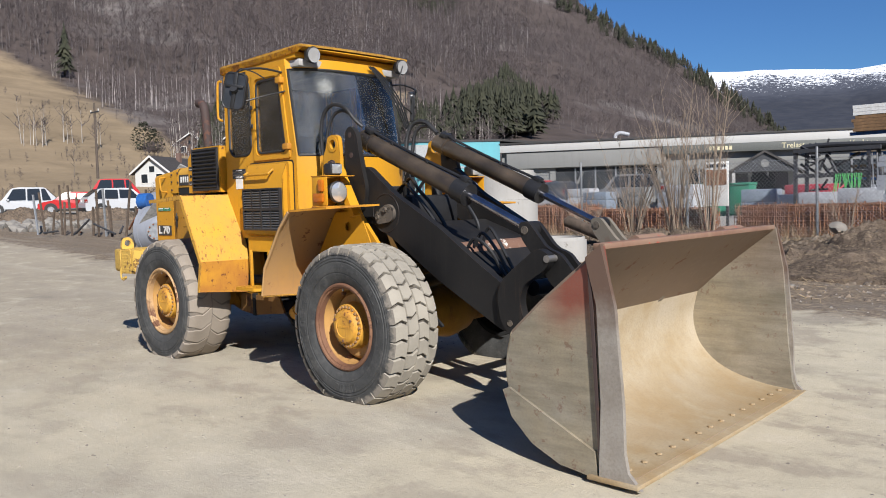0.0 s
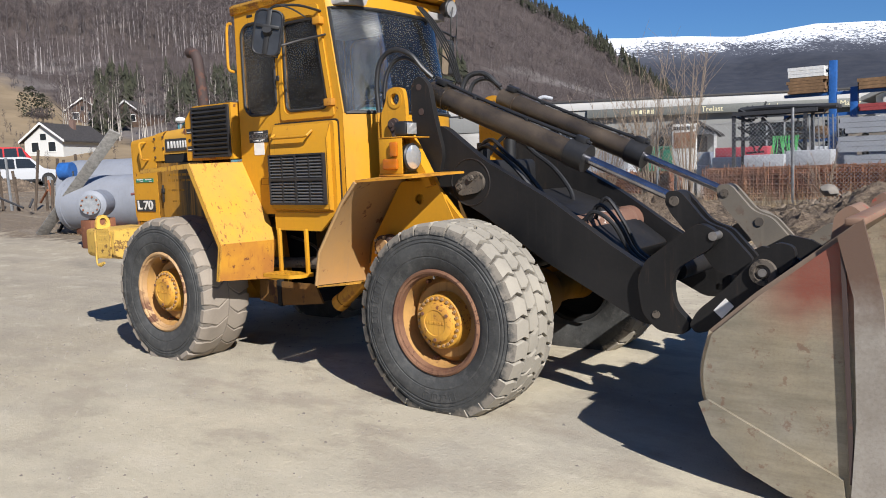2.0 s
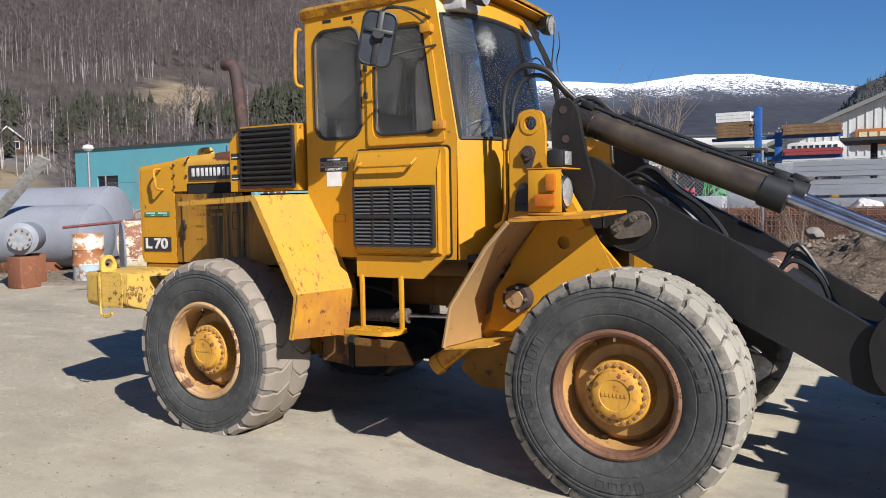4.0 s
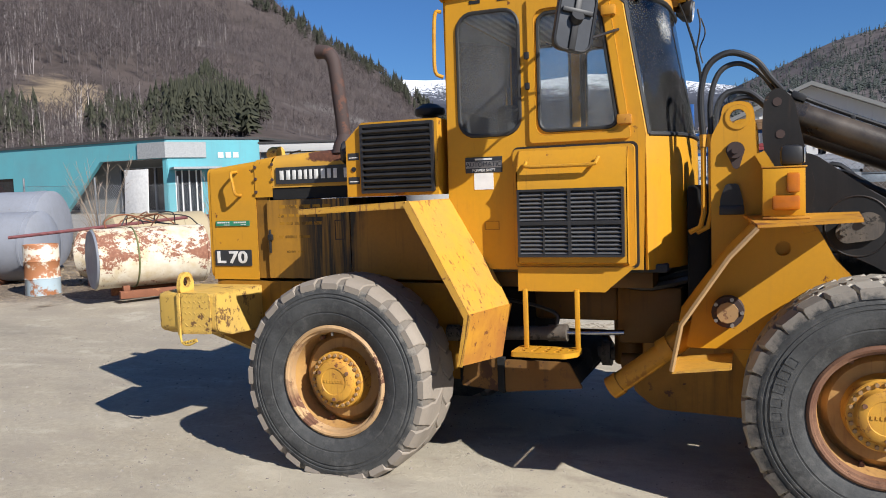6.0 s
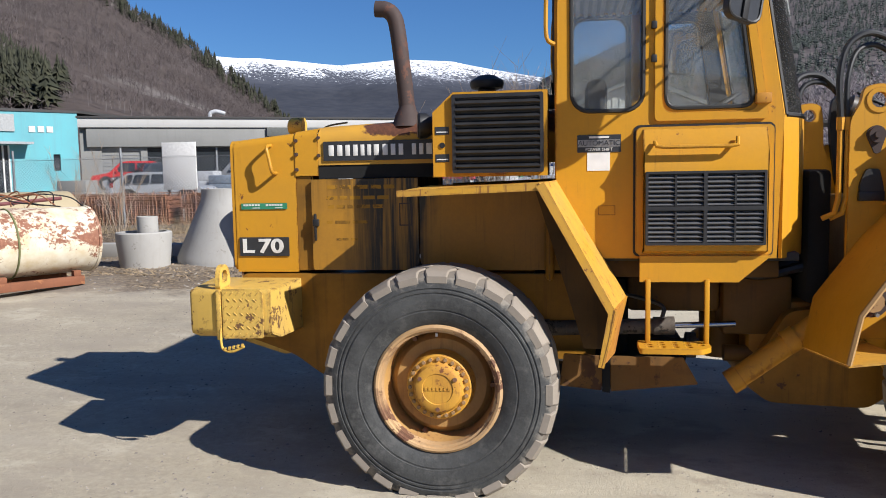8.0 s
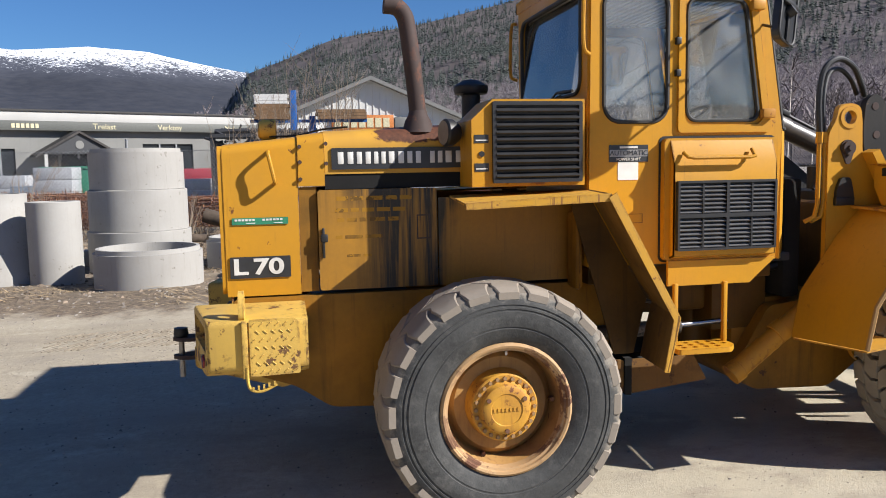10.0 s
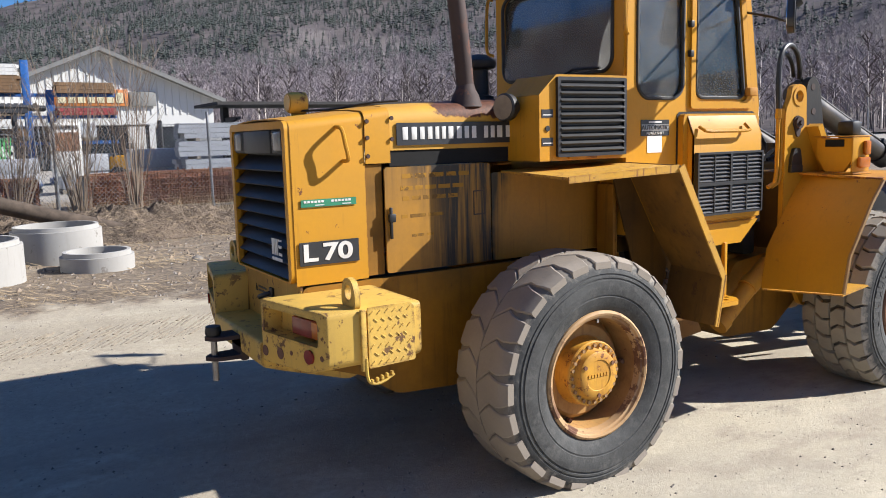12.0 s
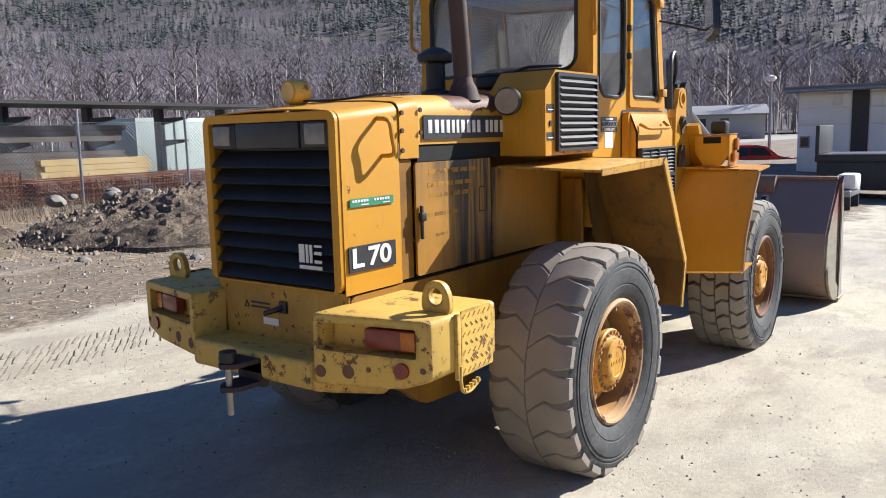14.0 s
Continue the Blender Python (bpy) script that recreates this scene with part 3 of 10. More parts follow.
    hub = part("hub", lathe(B(), [(0.05, 0.195), (0.10, 0.19), (0.135, 0.178), (0.165, 0.178), (0.172, 0.172), (0.172, 0.142), (0.182, 0.134), (0.205, 0.128), (0.212, 0.118), (0.213, 0.085), (0.209, 0.082), (0.209, 0.0)],
                           (0, 0, 0), (0, -1, 0), 48), HUB, w, "orange-yellow planetary hub cover")
    nut = mesh_of("bolt", rod(B(), (0, 0, 0), (0, -0.014, 0), 0.011, seg=6), OCHRE)
    for i in range(24):
        th = 2 * math.pi * i / 24
        put("bolt", nut, hub, at=Matrix.Translation((math.cos(th) * 0.157, -0.170, math.sin(th) * 0.157)))
    bm = B()
    for q in range(7):
        box(bm, (-0.07 + q * 0.021, -0.213, -0.008), (-0.057 + q * 0.021, -0.2105, 0.010))
    part("cast_mark", bm, HUB, hub, at=Matrix())
    for k in range(3):
        a = radians(30 + 120 * k)
        c = Vector((math.cos(a), 0, math.sin(a))) * 0.11
        part("plug", rod(B(), c + Vector((0, -0.205, 0)), c + Vector((0, -0.219, 0)), 0.012, seg=8), RIMRUST, hub, at=Matrix())
    return w


def attach(w, at):
    w.parent = loader
    w.matrix_basis = at


HUBZ = 0.583
w_front, w_rear = make_wheel(True), make_wheel(False)
for w, x in ((w_front, 3.006), (w_rear, 0.0)):
    far = copy_thing(w, pose(x, 0.94, HUBZ, 0, 0, 180))
    attach(w, pose(x, -0.94, HUBZ))
    attach(far, pose(x, 0.94, HUBZ, 0, 0, 180))
    # axle under the frame
    bm = B()
    lathe(bm, [(-0.86, 0.0), (-0.86, 0.15), (-0.6, 0.12), (-0.3, 0.13), (-0.2, 0.2), (0, 0.24), (0.2, 0.2), (0.3, 0.13), (0.6, 0.12), (0.86, 0.15), (0.86, 0.0)], (x, 0, HUBZ), (0, 1, 0), 24)
    part("axle", bm, YELLOW_SOOT, loader, "oily yellow drive axle")

# ---------- rear frame and counterweight ----------
bm = B()
prof = [(-1.38, 1.12), (-1.40, 0.72), (-1.05, 0.60), (-0.85, 0.46), (-0.45, 0.44), (-0.2, 0.70), (0.25, 0.70), (0.45, 0.48), (0.80, 0.46), (0.86, 0.66), (0.80, 1.12)]
plate(bm, rpoly(prof, 0.05), (), 0.05, side(-0.46))
plate(bm, rpoly(prof, 0.05), (), 0.05, side(0.41))
rear_frame = part("rear_frame", bm, YELLOW_SOOT, loader, "sooty yellow rear frame side plates")
part("engine_sump", box(B(), (-0.95, -0.40, 0.50), (-0.35, 0.40, 1.10), 0.03), BLACK, loader, "dark oily engine sump")
# gearbox and transfer case are blackened to imitate the shade under the cab
part("gearbox", box(B(), (0.45, -0.28, 0.50), (1.06, 0.28, 1.08), 0.05), SOOT_SHADE, loader, "gearbox blackened for the shade under the cab")
part("transfer_case", plate(B(), rpoly([(1.05, 0.47), (1.05, 0.74), (1.16, 0.715), (1.40, 0.68), (1.42, 0.55), (1.34, 0.46)], 0.04), (), 0.44, side(-0.22)), SOOT_SHADE, loader, "transfer case blackened for the shade under the cab")
part("gearbox_top", box(B(), (1.05, -0.30, 0.87), (1.60, 0.30, 1.10), 0.03), FRAMEPAINT, loader, "oily yellow bridge over the gearbox, darkened for shade")
bm = rod(B(), (1.40, 0, 0.60), (1.62, 0, 0.60), 0.045, seg=14)
rod(bm, (1.44, 0, 0.60), (1.50, 0, 0.60), 0.085, seg=14)
part("drive_shaft", bm, PIVOT, loader, "greasy drive shaft")
for s in (-1, 1):
    bm = rod(B(), (0.56, s * 0.47, 0.79), (1.29, s * 0.47, 0.815), 0.046, seg=20)
    rod(bm, (1.19, s * 0.47, 0.812), (1.31, s * 0.47, 0.816), 0.054, seg=20)
    rod(bm, (0.50, s * 0.47, 0.788), (0.58, s * 0.47, 0.79), 0.055, seg=16)
    sc = part("steering_cylinder", bm, PIVOT, loader, "greasy grey steering cylinder")
    part("steering_rod", rod(B(), (1.30, s * 0.47, 0.816), (1.66, s * 0.44, 0.825), 0.018, seg=14), CHROME, sc, "bare chrome steering rod")
    part("cylinder_hose", tube(B(), [(1.24, s * 0.47, 0.86), (1.24, s * 0.46, 0.93), (1.10, s * 0.44, 0.98), (0.86, s * 0.40, 1.02)], 0.013, 7, 4), HOSE, sc)
MUDPLATE = worn("muddy_brown_plate", (0.22, 0.105, 0.025), (0.075, 0.042, 0.018), (0.07, 0.032, 0.018), 0.7, dirt_amt=0.9, rust_amt=0.55)
for s in (-1, 1):
    y = s * 0.60
    bm = plate(B(), rpoly([(0.665, 0.665), (0.885, 0.655), (0.885, 0.45), (0.64, 0.475)], 0.012), (), 0.02, side(y - 0.01))
    bg = part("belly_guard", bm, MUDPLATE, loader, "muddy ochre belly guard plate")
    part("guard_panel", plate(B(), rpoly([(0.935, 0.655), (1.345, 0.655), (1.43, 0.50), (0.935, 0.447)], 0.012), (), 0.02, side(y - 0.01)), MUDPLATE, bg)
    part("guard_strap", plate(B(), [(0.888, 0.668), (0.932, 0.668), (0.932, 0.44), (0.888, 0.445)], (), 0.04, side(y - 0.02)), SOOT_SHADE, bg)
# black box added behind the guards in place of the shade there
part("belly_pan", plate(B(), [(0.62, 0.60), (0.62, 0.49), (0.93, 0.465), (1.40, 0.51), (1.36, 0.60)], (), 1.17, side(-0.585)), SOOT_SHADE, loader, "added black box for the shaded inside of the belly")


def slant(bm):
    """The rear faces run back towards the middle of the machine."""
    for v in bm.verts:
        if v.co.x < -1.36:
            v.co.x += -0.097 + 0.1985 * (abs(v.co.y) - 0.455)
    return bm


def bumper(s):
    """Cast weight: chamfered outer end, a lamp recess in the rear face, rounded rear edges."""
    out = rpoly([(s * 0.42, 0.765), (s * 0.84, 0.785), (s * 0.99, 0.835), (s * 0.99, 1.092), (s * 0.42, 1.092)], 0.032, 4)
    hole = [(s * y, z) for y, z in rrect(0.455, 0.925, 0.925, 1.052, 0.012, 3)]
    bm = plate(B(), out, [hole], 0.49, across(-1.49))
    es = [e for e in bm.edges if all(v.co.x < -1.485 for v in e.verts) and any(abs(f.normal.x) < 0.5 for f in e.link_faces)
          and not all(0.44 < abs(v.co.y) < 0.935 and 0.92 < v.co.z < 1.06 for v in e.verts)]
    bmesh.ops.bevel(bm, geom=es, offset=0.016, segments=2, affect='EDGES', profile=0.5)
    slant(bm)
    return part("bumper_weight", bm, BUMPER, loader, "chipped pale-yellow counterweight box", smooth=40)


for s in (-1, 1):
    w = bumper(s)
    part("front_face", plate(B(), rpoly([(s * 0.42, 0.770), (s * 0.84, 0.79), (s * 0.987, 0.838), (s * 0.987, 1.09), (s * 0.42, 1.09)], 0.03, 4), (), 0.012, across(-0.999)), BUMPER, w)
    lo, hi = sorted((s * 0.452, s * 0.928))
    part("recess_back", slant(box(B(), (-1.395, lo, 0.922), (-1.385, hi, 1.055))), BUMPER, w)
    part("tail_lamp", slant(box(B(), (-1.462, min(s * 0.66, s * 0.905), 0.945), (-1.402, max(s * 0.66, s * 0.905), 1.035), 0.01)), REDLENS, w, "dark red tail lamp in a recess")
    part("lamp_end", slant(box(B(), (-1.466, min(s * 0.835, s * 0.903), 0.95), (-1.45, max(s * 0.835, s * 0.903), 1.03), 0.004)), AMBER, w, "amber end of the tail lamp")
    part("reflector", slant(rod(B(), (-1.492, s * 0.86, 0.872), (-1.503, s * 0.86, 0.872), 0.034, seg=20)), REFLECTOR, w, "round red reflector")
    for k, (yy, zz, r) in enumerate(((0.46, 0.83, 0.028), (0.60, 0.84, 0.03), (0.70, 0.86, 0.012), (0.955, 0.88, 0.014))):
        part("bolt_hole", slant(lathe(B(), [(0.0, 0.0), (0.002, r * 0.9), (0.0, r)], (-1.4915, s * yy, zz), (-1, 0, 0), 16)), RIMRUST, w)
    # chequer-plate cheek with sparse raised lozenges
    o = s * 0.995
    bm = plate(B(), rpoly([(-1.275, 0.808), (-1.03, 0.815), (-1.03, 1.075), (-1.05, 1.097), (-1.275, 1.097)], 0.012), (), 0.008, side(o - (0.008 if s < 0 else 0)))
    tp = part("tread_plate", bm, BUMPER, w, "yellow chequer-plate step cheek with rust")
    loz = mesh_of("lozenge", box(B(), (-0.012, -0.0022, -0.003), (0.012, 0.0022, 0.003), 0.0015, seg=1), BUMPER)
    for i in range(6):
        for j in range(7):
            x, z = -1.255 + i * 0.039 + (0.0195 if j % 2 else 0), 0.833 + j * 0.040
            if x < -1.05:
                put("lozenge", loz, tp, at=Matrix.Translation((x, s * 1.0045, z)) @ Matrix.Rotation(radians(42 if j % 2 else -42), 4, 'Y'))
    # upright flat bar that ends in a lifting eye
    eye = rpoly([(0.83, 1.085), (0.98, 1.085), (0.98, 1.165), (0.945, 1.228), (0.865, 1.228), (0.83, 1.165)], 0.045)
    bm = plate(B(), [(s * y, z) for y, z in eye], [circle(s * 0.905, 1.162, 0.036)], 0.028, across(-1.325))
    part("lifting_eye", bm, BUMPER, w, "worn lifting eye with a round hole")
    bm = box(B(), (-1.312, min(s * 0.988, s * 1.008), 0.80), (-1.284, max(s * 0.988, s * 1.008), 1.09), 0.004)
    part("edge_bar", bm, BUMPER, w, "flat bar along the cheek")
    # hook-shaped step bar
    bm = tube(B(), [(-1.29, s * 1.005, 0.86), (-1.29, s * 1.006, 0.79), (-1.275, s * 1.006, 0.745), (-1.22, s * 1.006, 0.735), (-1.15, s * 1.006, 0.765)], 0.008, 8, 4)
    for q in range(5):
        box(bm, (-1.27 + q * 0.026, s * 1.006 - 0.010, 0.738 + 0.006 * q), (-1.260 + q * 0.026, s * 1.006 + 0.010, 0.756 + 0.006 * q))
    part("foot_bar", bm, YELLOW_PALE, w, "bent steel foot bar with teeth")

# grimy pale paint that also carries the plate's darker shading
MUDPALE = worn("grimy_shaded_paint", (0.58, 0.35, 0.065), (0.26, 0.15, 0.045), (0.11, 0.05, 0.025), 0.55, dirt_amt=0.85, rust_amt=0.60, scale=1.6, mask=0.4, edges=0.9)
bm = B()
plate(bm, rpoly([(-1.60, 0.735), (-1.60, 0.865), (-1.10, 0.855), (-1.02, 0.62), (-1.12, 0.585), (-1.50, 0.70)], 0.025), (), 0.838, side(-0.419))
part("rear_beam", bm, BUMPER, loader, "chipped yellow rear cross beam")
bm = B()
plate(bm, rrect(-0.455, 0.80, 0.455, 1.135, 0.01), (), 0.012, Matrix.Translation((-0.06, 0, 0)) @ across(-1.325))
back_plate = part("back_plate", bm, MUDPALE, loader, "stained yellow plate under the grille")
NEAR_TEXT = Matrix(((1, 0, 0, 0), (0, 0, -1, 0), (0, 1, 0, 0), (0, 0, 0, 1)))
bm = B()
plate(bm, [(0.27, 1.005), (0.23, 1.005), (0.25, 1.045)], [[(0.262, 1.010), (0.238, 1.010), (0.25, 1.034)]], 0.002, across(-1.388))
for k in range(2):
    box(bm, (-1.388, 0.08, 1.03 - k * 0.022), (-1.386, 0.215, 1.04 - k * 0.022))
part("warning_mark", bm, BLACK, back_plate)
bm = B()
tube(bm, [(-1.385, -0.02, 1.03), (-1.425, 0.0, 1.02), (-1.435, 0.06, 1.0)], 0.014, 8, 3)
box(bm, (-1.40, -0.05, 1.0), (-1.385, 0.0, 1.06), 0.004)
part("grille_latch", bm, BLACK, back_plate, "black latch handle")
part("torn_sticker", box(B(), (-1.388, 0.02, 0.93), (-1.386, 0.13, 0.965)), PAPER, back_plate)

hitch = B()
for z in (0.81, 0.70):
    plate(hitch, rpoly([(-1.570, -0.075), (-1.570, 0.075), (-1.720, 0.065), (-1.780, 0.0), (-1.720, -0.065)], 0.03), [circle(-1.720, 0, 0.022)], 0.022, flat(z))
box(hitch, (-1.600, -0.09, 0.69), (-1.560, 0.09, 0.84), 0.008)
hitch = part("tow_hitch", hitch, EXHAUST, loader, "dark greasy tow hitch")
bm = rod(B(), (-1.722, 0, 0.583), (-1.722, 0, 0.86), 0.017, seg=14)
part("hitch_pin", bm, STEEL, hitch, "bare steel drawbar pin")
bm = lathe(B(), [(0.825, 0.0), (0.825, 0.035), (0.85, 0.045), (0.885, 0.04), (0.89, 0.0)], (-1.722, 0, 0), (0, 0, 1), 14)
part("pin_head", bm, BLACK, hitch)

# ---------- engine hood ----------
def hood_shell(x0, x1, half, z0, z1a, z1b, r, thick=0.006, inset=0.0):
    """Upside-down U of sheet metal from x0 to x1; its top goes from z1a to z1b."""
    rows = []
    for x, zt in ((x0, z1a), (x1, z1b)):
        pts = [(-half, z0), (-half, zt - r)]
        pts += [(-half + r - r * math.cos(radians(a)), zt - r + r * math.sin(radians(a))) for a in (22, 45, 68, 90)]
        top = [(-half * f, zt + 0.018 * (1 - f * f)) for f in (0.6, 0.2)]
        pts += top
        pts += [(-y, z) for y, z in pts[::-1]]
        rows.append([(x, y, z) for y, z in pts])
    return sheet(rows, thick)


hood = part("rear_hood", hood_shell(-1.405, -1.0, 0.462, 1.13, 1.965, 2.005, 0.05), YELLOW, loader, "bright yellow rear hood sides and top")
# frame and black grille at the back
bm = B()
plate(bm, rrect(-0.458, 1.14, 0.458, 1.965, 0.05), [rrect(-0.415, 1.15, 0.415, 1.925, 0.015)], 0.03, across(-1.43))
part("grille_frame", bm, YELLOW, hood)
part("grille_back", box(B(), (-1.34, -0.42, 1.14), (-1.33, 0.42, 1.93)), BLACK, hood)
sl = B()
plate(sl, [(-0.065, 0.0), (-0.075, 0.008), (0.0, 0.080), (0.012, 0.072)], (), 0.83, Matrix(((1, 0, 0, 0), (0, 0, 1, -0.415), (0, 1, 0, 0), (0, 0, 0, 1))))
sl = mesh_of("slat", sl, LOUVRE)
for k in range(8):
    put("slat", sl, hood, at=Matrix.Translation((-1.350, 0, 1.155 + k * 0.079)))
bm = B()
box(bm, (-1.425, -0.22, 1.80), (-1.36, 0.22, 1.925), 0.01)
part("grille_top", bm, LOUVRE, hood)
for s in (-1, 1):
    lamp = part("rear_lamp", box(B(), (-1.42, s * 0.315 - 0.09, 1.80), (-1.36, s * 0.315 + 0.09, 1.925), 0.012), BLACK, hood, "black rear work lamp housing")
    part("lens", box(B(), (-1.428, s * 0.325 - 0.065, 1.815), (-1.419, s * 0.325 + 0.065, 1.912), 0.008), plain("clouded_lens", (0.20, 0.19, 0.17), 0.18), lamp, "clouded lamp lens", at=Matrix())
bm = B()   # plain strokes in place of the maker's emblem
for y0, y1, z0, z1 in ((-0.20, -0.235, 1.275, 1.36), (-0.245, -0.26, 1.275, 1.36), (-0.27, -0.285, 1.275, 1.36), (-0.30, -0.345, 1.275, 1.29), (-0.30, -0.345, 1.315, 1.33), (-0.30, -0.345, 1.35, 1.36), (-0.20, -0.345, 1.245, 1.262)):
    box(bm, (-1.436, y1, z0), (-1.432, y0, z1))
part("emblem", bm, WHITE, hood)
# middle cover and black name panel
cover = part("hinge_cover", hood_shell(-0.997, -0.85, 0.468, 1.735, 2.012, 2.03, 0.05), YELLOW, loader, "yellow hinge cover with bolts")
bt = mesh_of("bolt", rod(B(), (0, 0, 0), (0, -0.010, 0), 0.012, seg=6), EXHAUST)
for x, z in ((-0.985, 1.955), (-0.985, 1.87), (-0.985, 1.775), (-0.84, 1.97), (-0.84, 1.86)):
    put("bolt", bt, cover, at=Matrix.Translation((x, -0.470, z)))
def scorched_material():
    """Yellow paint burnt through to brown rust round the exhaust, ragged at its rim."""
    s = Shader("scorched_paint", 0.6, 0.0, 0.25)
    big, mid, fine = s.noise(2.4, 5), s.noise(9, 6, 0.7), s.noise(40, 5, 0.7)
    c = s.mix(s.ramp(big, 0.35, 0.7, 0.1, 0.7), rgb(0.58, 0.31, 0.04), rgb(0.30, 0.16, 0.05))
    rag = s.math('ADD', s.math('MULTIPLY', mid, 0.5), s.math('MULTIPLY', big, 0.5))
    place = s.math('MULTIPLY', s.ramp(s.axis(0), -0.78, -0.45), s.ramp(s.axis(2), 1.93, 2.01))
    burnt = s.ramp(s.math('ADD', rag, s.math('MULTIPLY', place, 0.30)), 0.63, 0.68)
    r = s.mix(s.ramp(fine, 0.35, 0.65), rgb(0.15, 0.06, 0.034), rgb(0.075, 0.034, 0.022))
    s.colour(s.mix(burnt, c, r)).bump(s.math('ADD', fine, burnt), 0.2, 0.004)
    return s.mat


top = part("top_hood", hood_shell(-0.848, 0.62, 0.462, 1.80, 2.035, 2.10, 0.09), scorched_material(), loader, "yellow top hood with rust-brown burnt patches")
bm = plate(B(), rrect(-0.81, 1.825, 0.10, 1.945, 0.006), (), 0.006, side(-0.472))
panel = part("name_panel", bm, PLATE, top, "black name panel with white lettering blocks")
# blocks in place of the maker's name
xs = -0.775
for wd in (0.095, 0.085, 0.072, 0.095, 0.085, None, 0.078, 0.105):
    if wd is None:
        xs += 0.035
        continue
    for x0 in (xs, xs + wd * 0.58):
        part("name_block", box(B(), (x0, -0.4745, 1.855), (x0 + wd * 0.34, -0.4715, 1.922), 0.001), WHITE, panel)
    xs += wd + 0.012
part("air_slot", box(B(), (-0.85, -0.455, 1.715), (0.02, -0.40, 1.80)), SOOT_SHADE, loader, "sooty black slot under the name panel")
# side panels over the engine, near and far
random.seed(11)
INK = worn("faded_ink", (0.17, 0.085, 0.015), (0.08, 0.045, 0.012), (0.36, 0.175, 0.015), 0.6, dirt_amt=0.7, rust_amt=0.42, scale=2.0, mask=0.3)
for s in (-1, 1):
    y = s * 0.478 - (0.0 if s < 0 else 0.012)
    d = part("engine_door", plate(B(), rrect(-0.895, 1.145, -0.215, 1.712, 0.015), (), 0.012, side(y)), DOOR, loader, "grimy yellow engine door with faded lettering")
    part("engine_panel", plate(B(), rrect(-0.207, 1.145, 1.04, 1.655, 0.012), (), 0.010, side(y)), DOOR, loader, "grimy yellow engine side panel")
    if s < 0:
        bm = B()
        box(bm, (-0.878, -0.50, 1.33), (-0.862, -0.482, 1.50), 0.005)
        box(bm, (-0.885, -0.505, 1.42), (-0.845, -0.482, 1.465), 0.006)
        part("door_handle", bm, BLACK, d, "black door handle")
        for z, x0, x1, h in ((1.65, -0.79, -0.33, 0.032), (1.585, -0.80, -0.40, 0.030), (1.53, -0.79, -0.44, 0.030), (1.435, -0.80, -0.50, 0.026), (1.33, -0.74, -0.60, 0.020)):
            x = x0
            while x < x1 - 0.03:
                wd = random.uniform(0.035, 0.10)
                part("faded_word", box(B(), (x, -0.4788, z), (min(x + wd, x1), -0.4775, z + h * 0.75)), INK, d)
                x += wd + 0.016
        part("faded_frame", plate(B(), rrect(-0.335, 1.42, -0.255, 1.56, 0.003), [rrect(-0.328, 1.427, -0.262, 1.553, 0.002)], 0.002, side(-0.4795)), EXHAUST, d)
bm = B()
tube(bm, [(-1.155, -0.465, 1.93), (-1.155, -0.535, 1.915), (-1.14, -0.54, 1.84), (-1.125, -0.535, 1.765), (-1.125, -0.465, 1.755)], 0.011, 8, 4)
part("grab_handle", bm, YELLOW, hood)
bm = plate(B(), rrect(-1.385, 1.232, -1.055, 1.352, 0.004), (), 0.004, side(-0.470))
pl = part("model_plate", bm, PLATE, hood, "black model plate with white characters")
for x, t in ((-1.330, "L"), (-1.176, "70")):
    words("model_text", t, 0.122, Matrix.Translation((x, -0.471, 1.292)) @ NEAR_TEXT @ Matrix.Diagonal((1.38, 1, 1, 1)), WHITE, pl, bold=0.0035)
st = part("green_sticker", plate(B(), rrect(-1.365, 1.530, -1.06, 1.568, 0.002), (), 0.003, side(-0.469)), GREEN, hood, "green dealer sticker with white bars")
for x in (-1.35, -1.20):
    for q in range(6):
        part("sticker_bar", box(B(), (x + q * 0.019, -0.4705, 1.551), (x + q * 0.019 + 0.014, -0.4685, 1.562)), WHITE, st)
    part("sticker_line", box(B(), (x + 0.06, -0.4705, 1.536), (x + 0.11, -0.4685, 1.541)), WHITE, st)
part("gap_strip", box(B(), (-0.998, -0.455, 1.14), (-0.90, -0.43, 1.73)), YELLOW_SOOT, loader)
# small yellow lamp on the hood
bm = lathe(B(), [(-0.05, 0.0), (-0.05, 0.052), (-0.03, 0.062), (0.05, 0.062), (0.055, 0.0)], (-1.16, 0.06, 2.075), (1, 0, 0), 24)
box(bm, (-1.19, 0.045, 2.0), (-1.13, 0.075, 2.03))
lp = part("hood_lamp", bm, YELLOW_PALE, loader, "small yellow round lamp on the hood")
part("lens", rod(B(), (-1.212, 0.06, 2.075), (-1.216, 0.06, 2.075), 0.045, seg=20), plain("yellowed_lens", (0.62, 0.44, 0.16), 0.5), lp)
tube_bm = tube(B(), [(-1.15, 0.02, 2.03), (-0.98, -0.05, 2.035), (-0.85, -0.2, 2.06), (-0.7, -0.3, 2.07)], 0.006, 6, 4)
part("cable", tube_bm, RUBBER, lp)
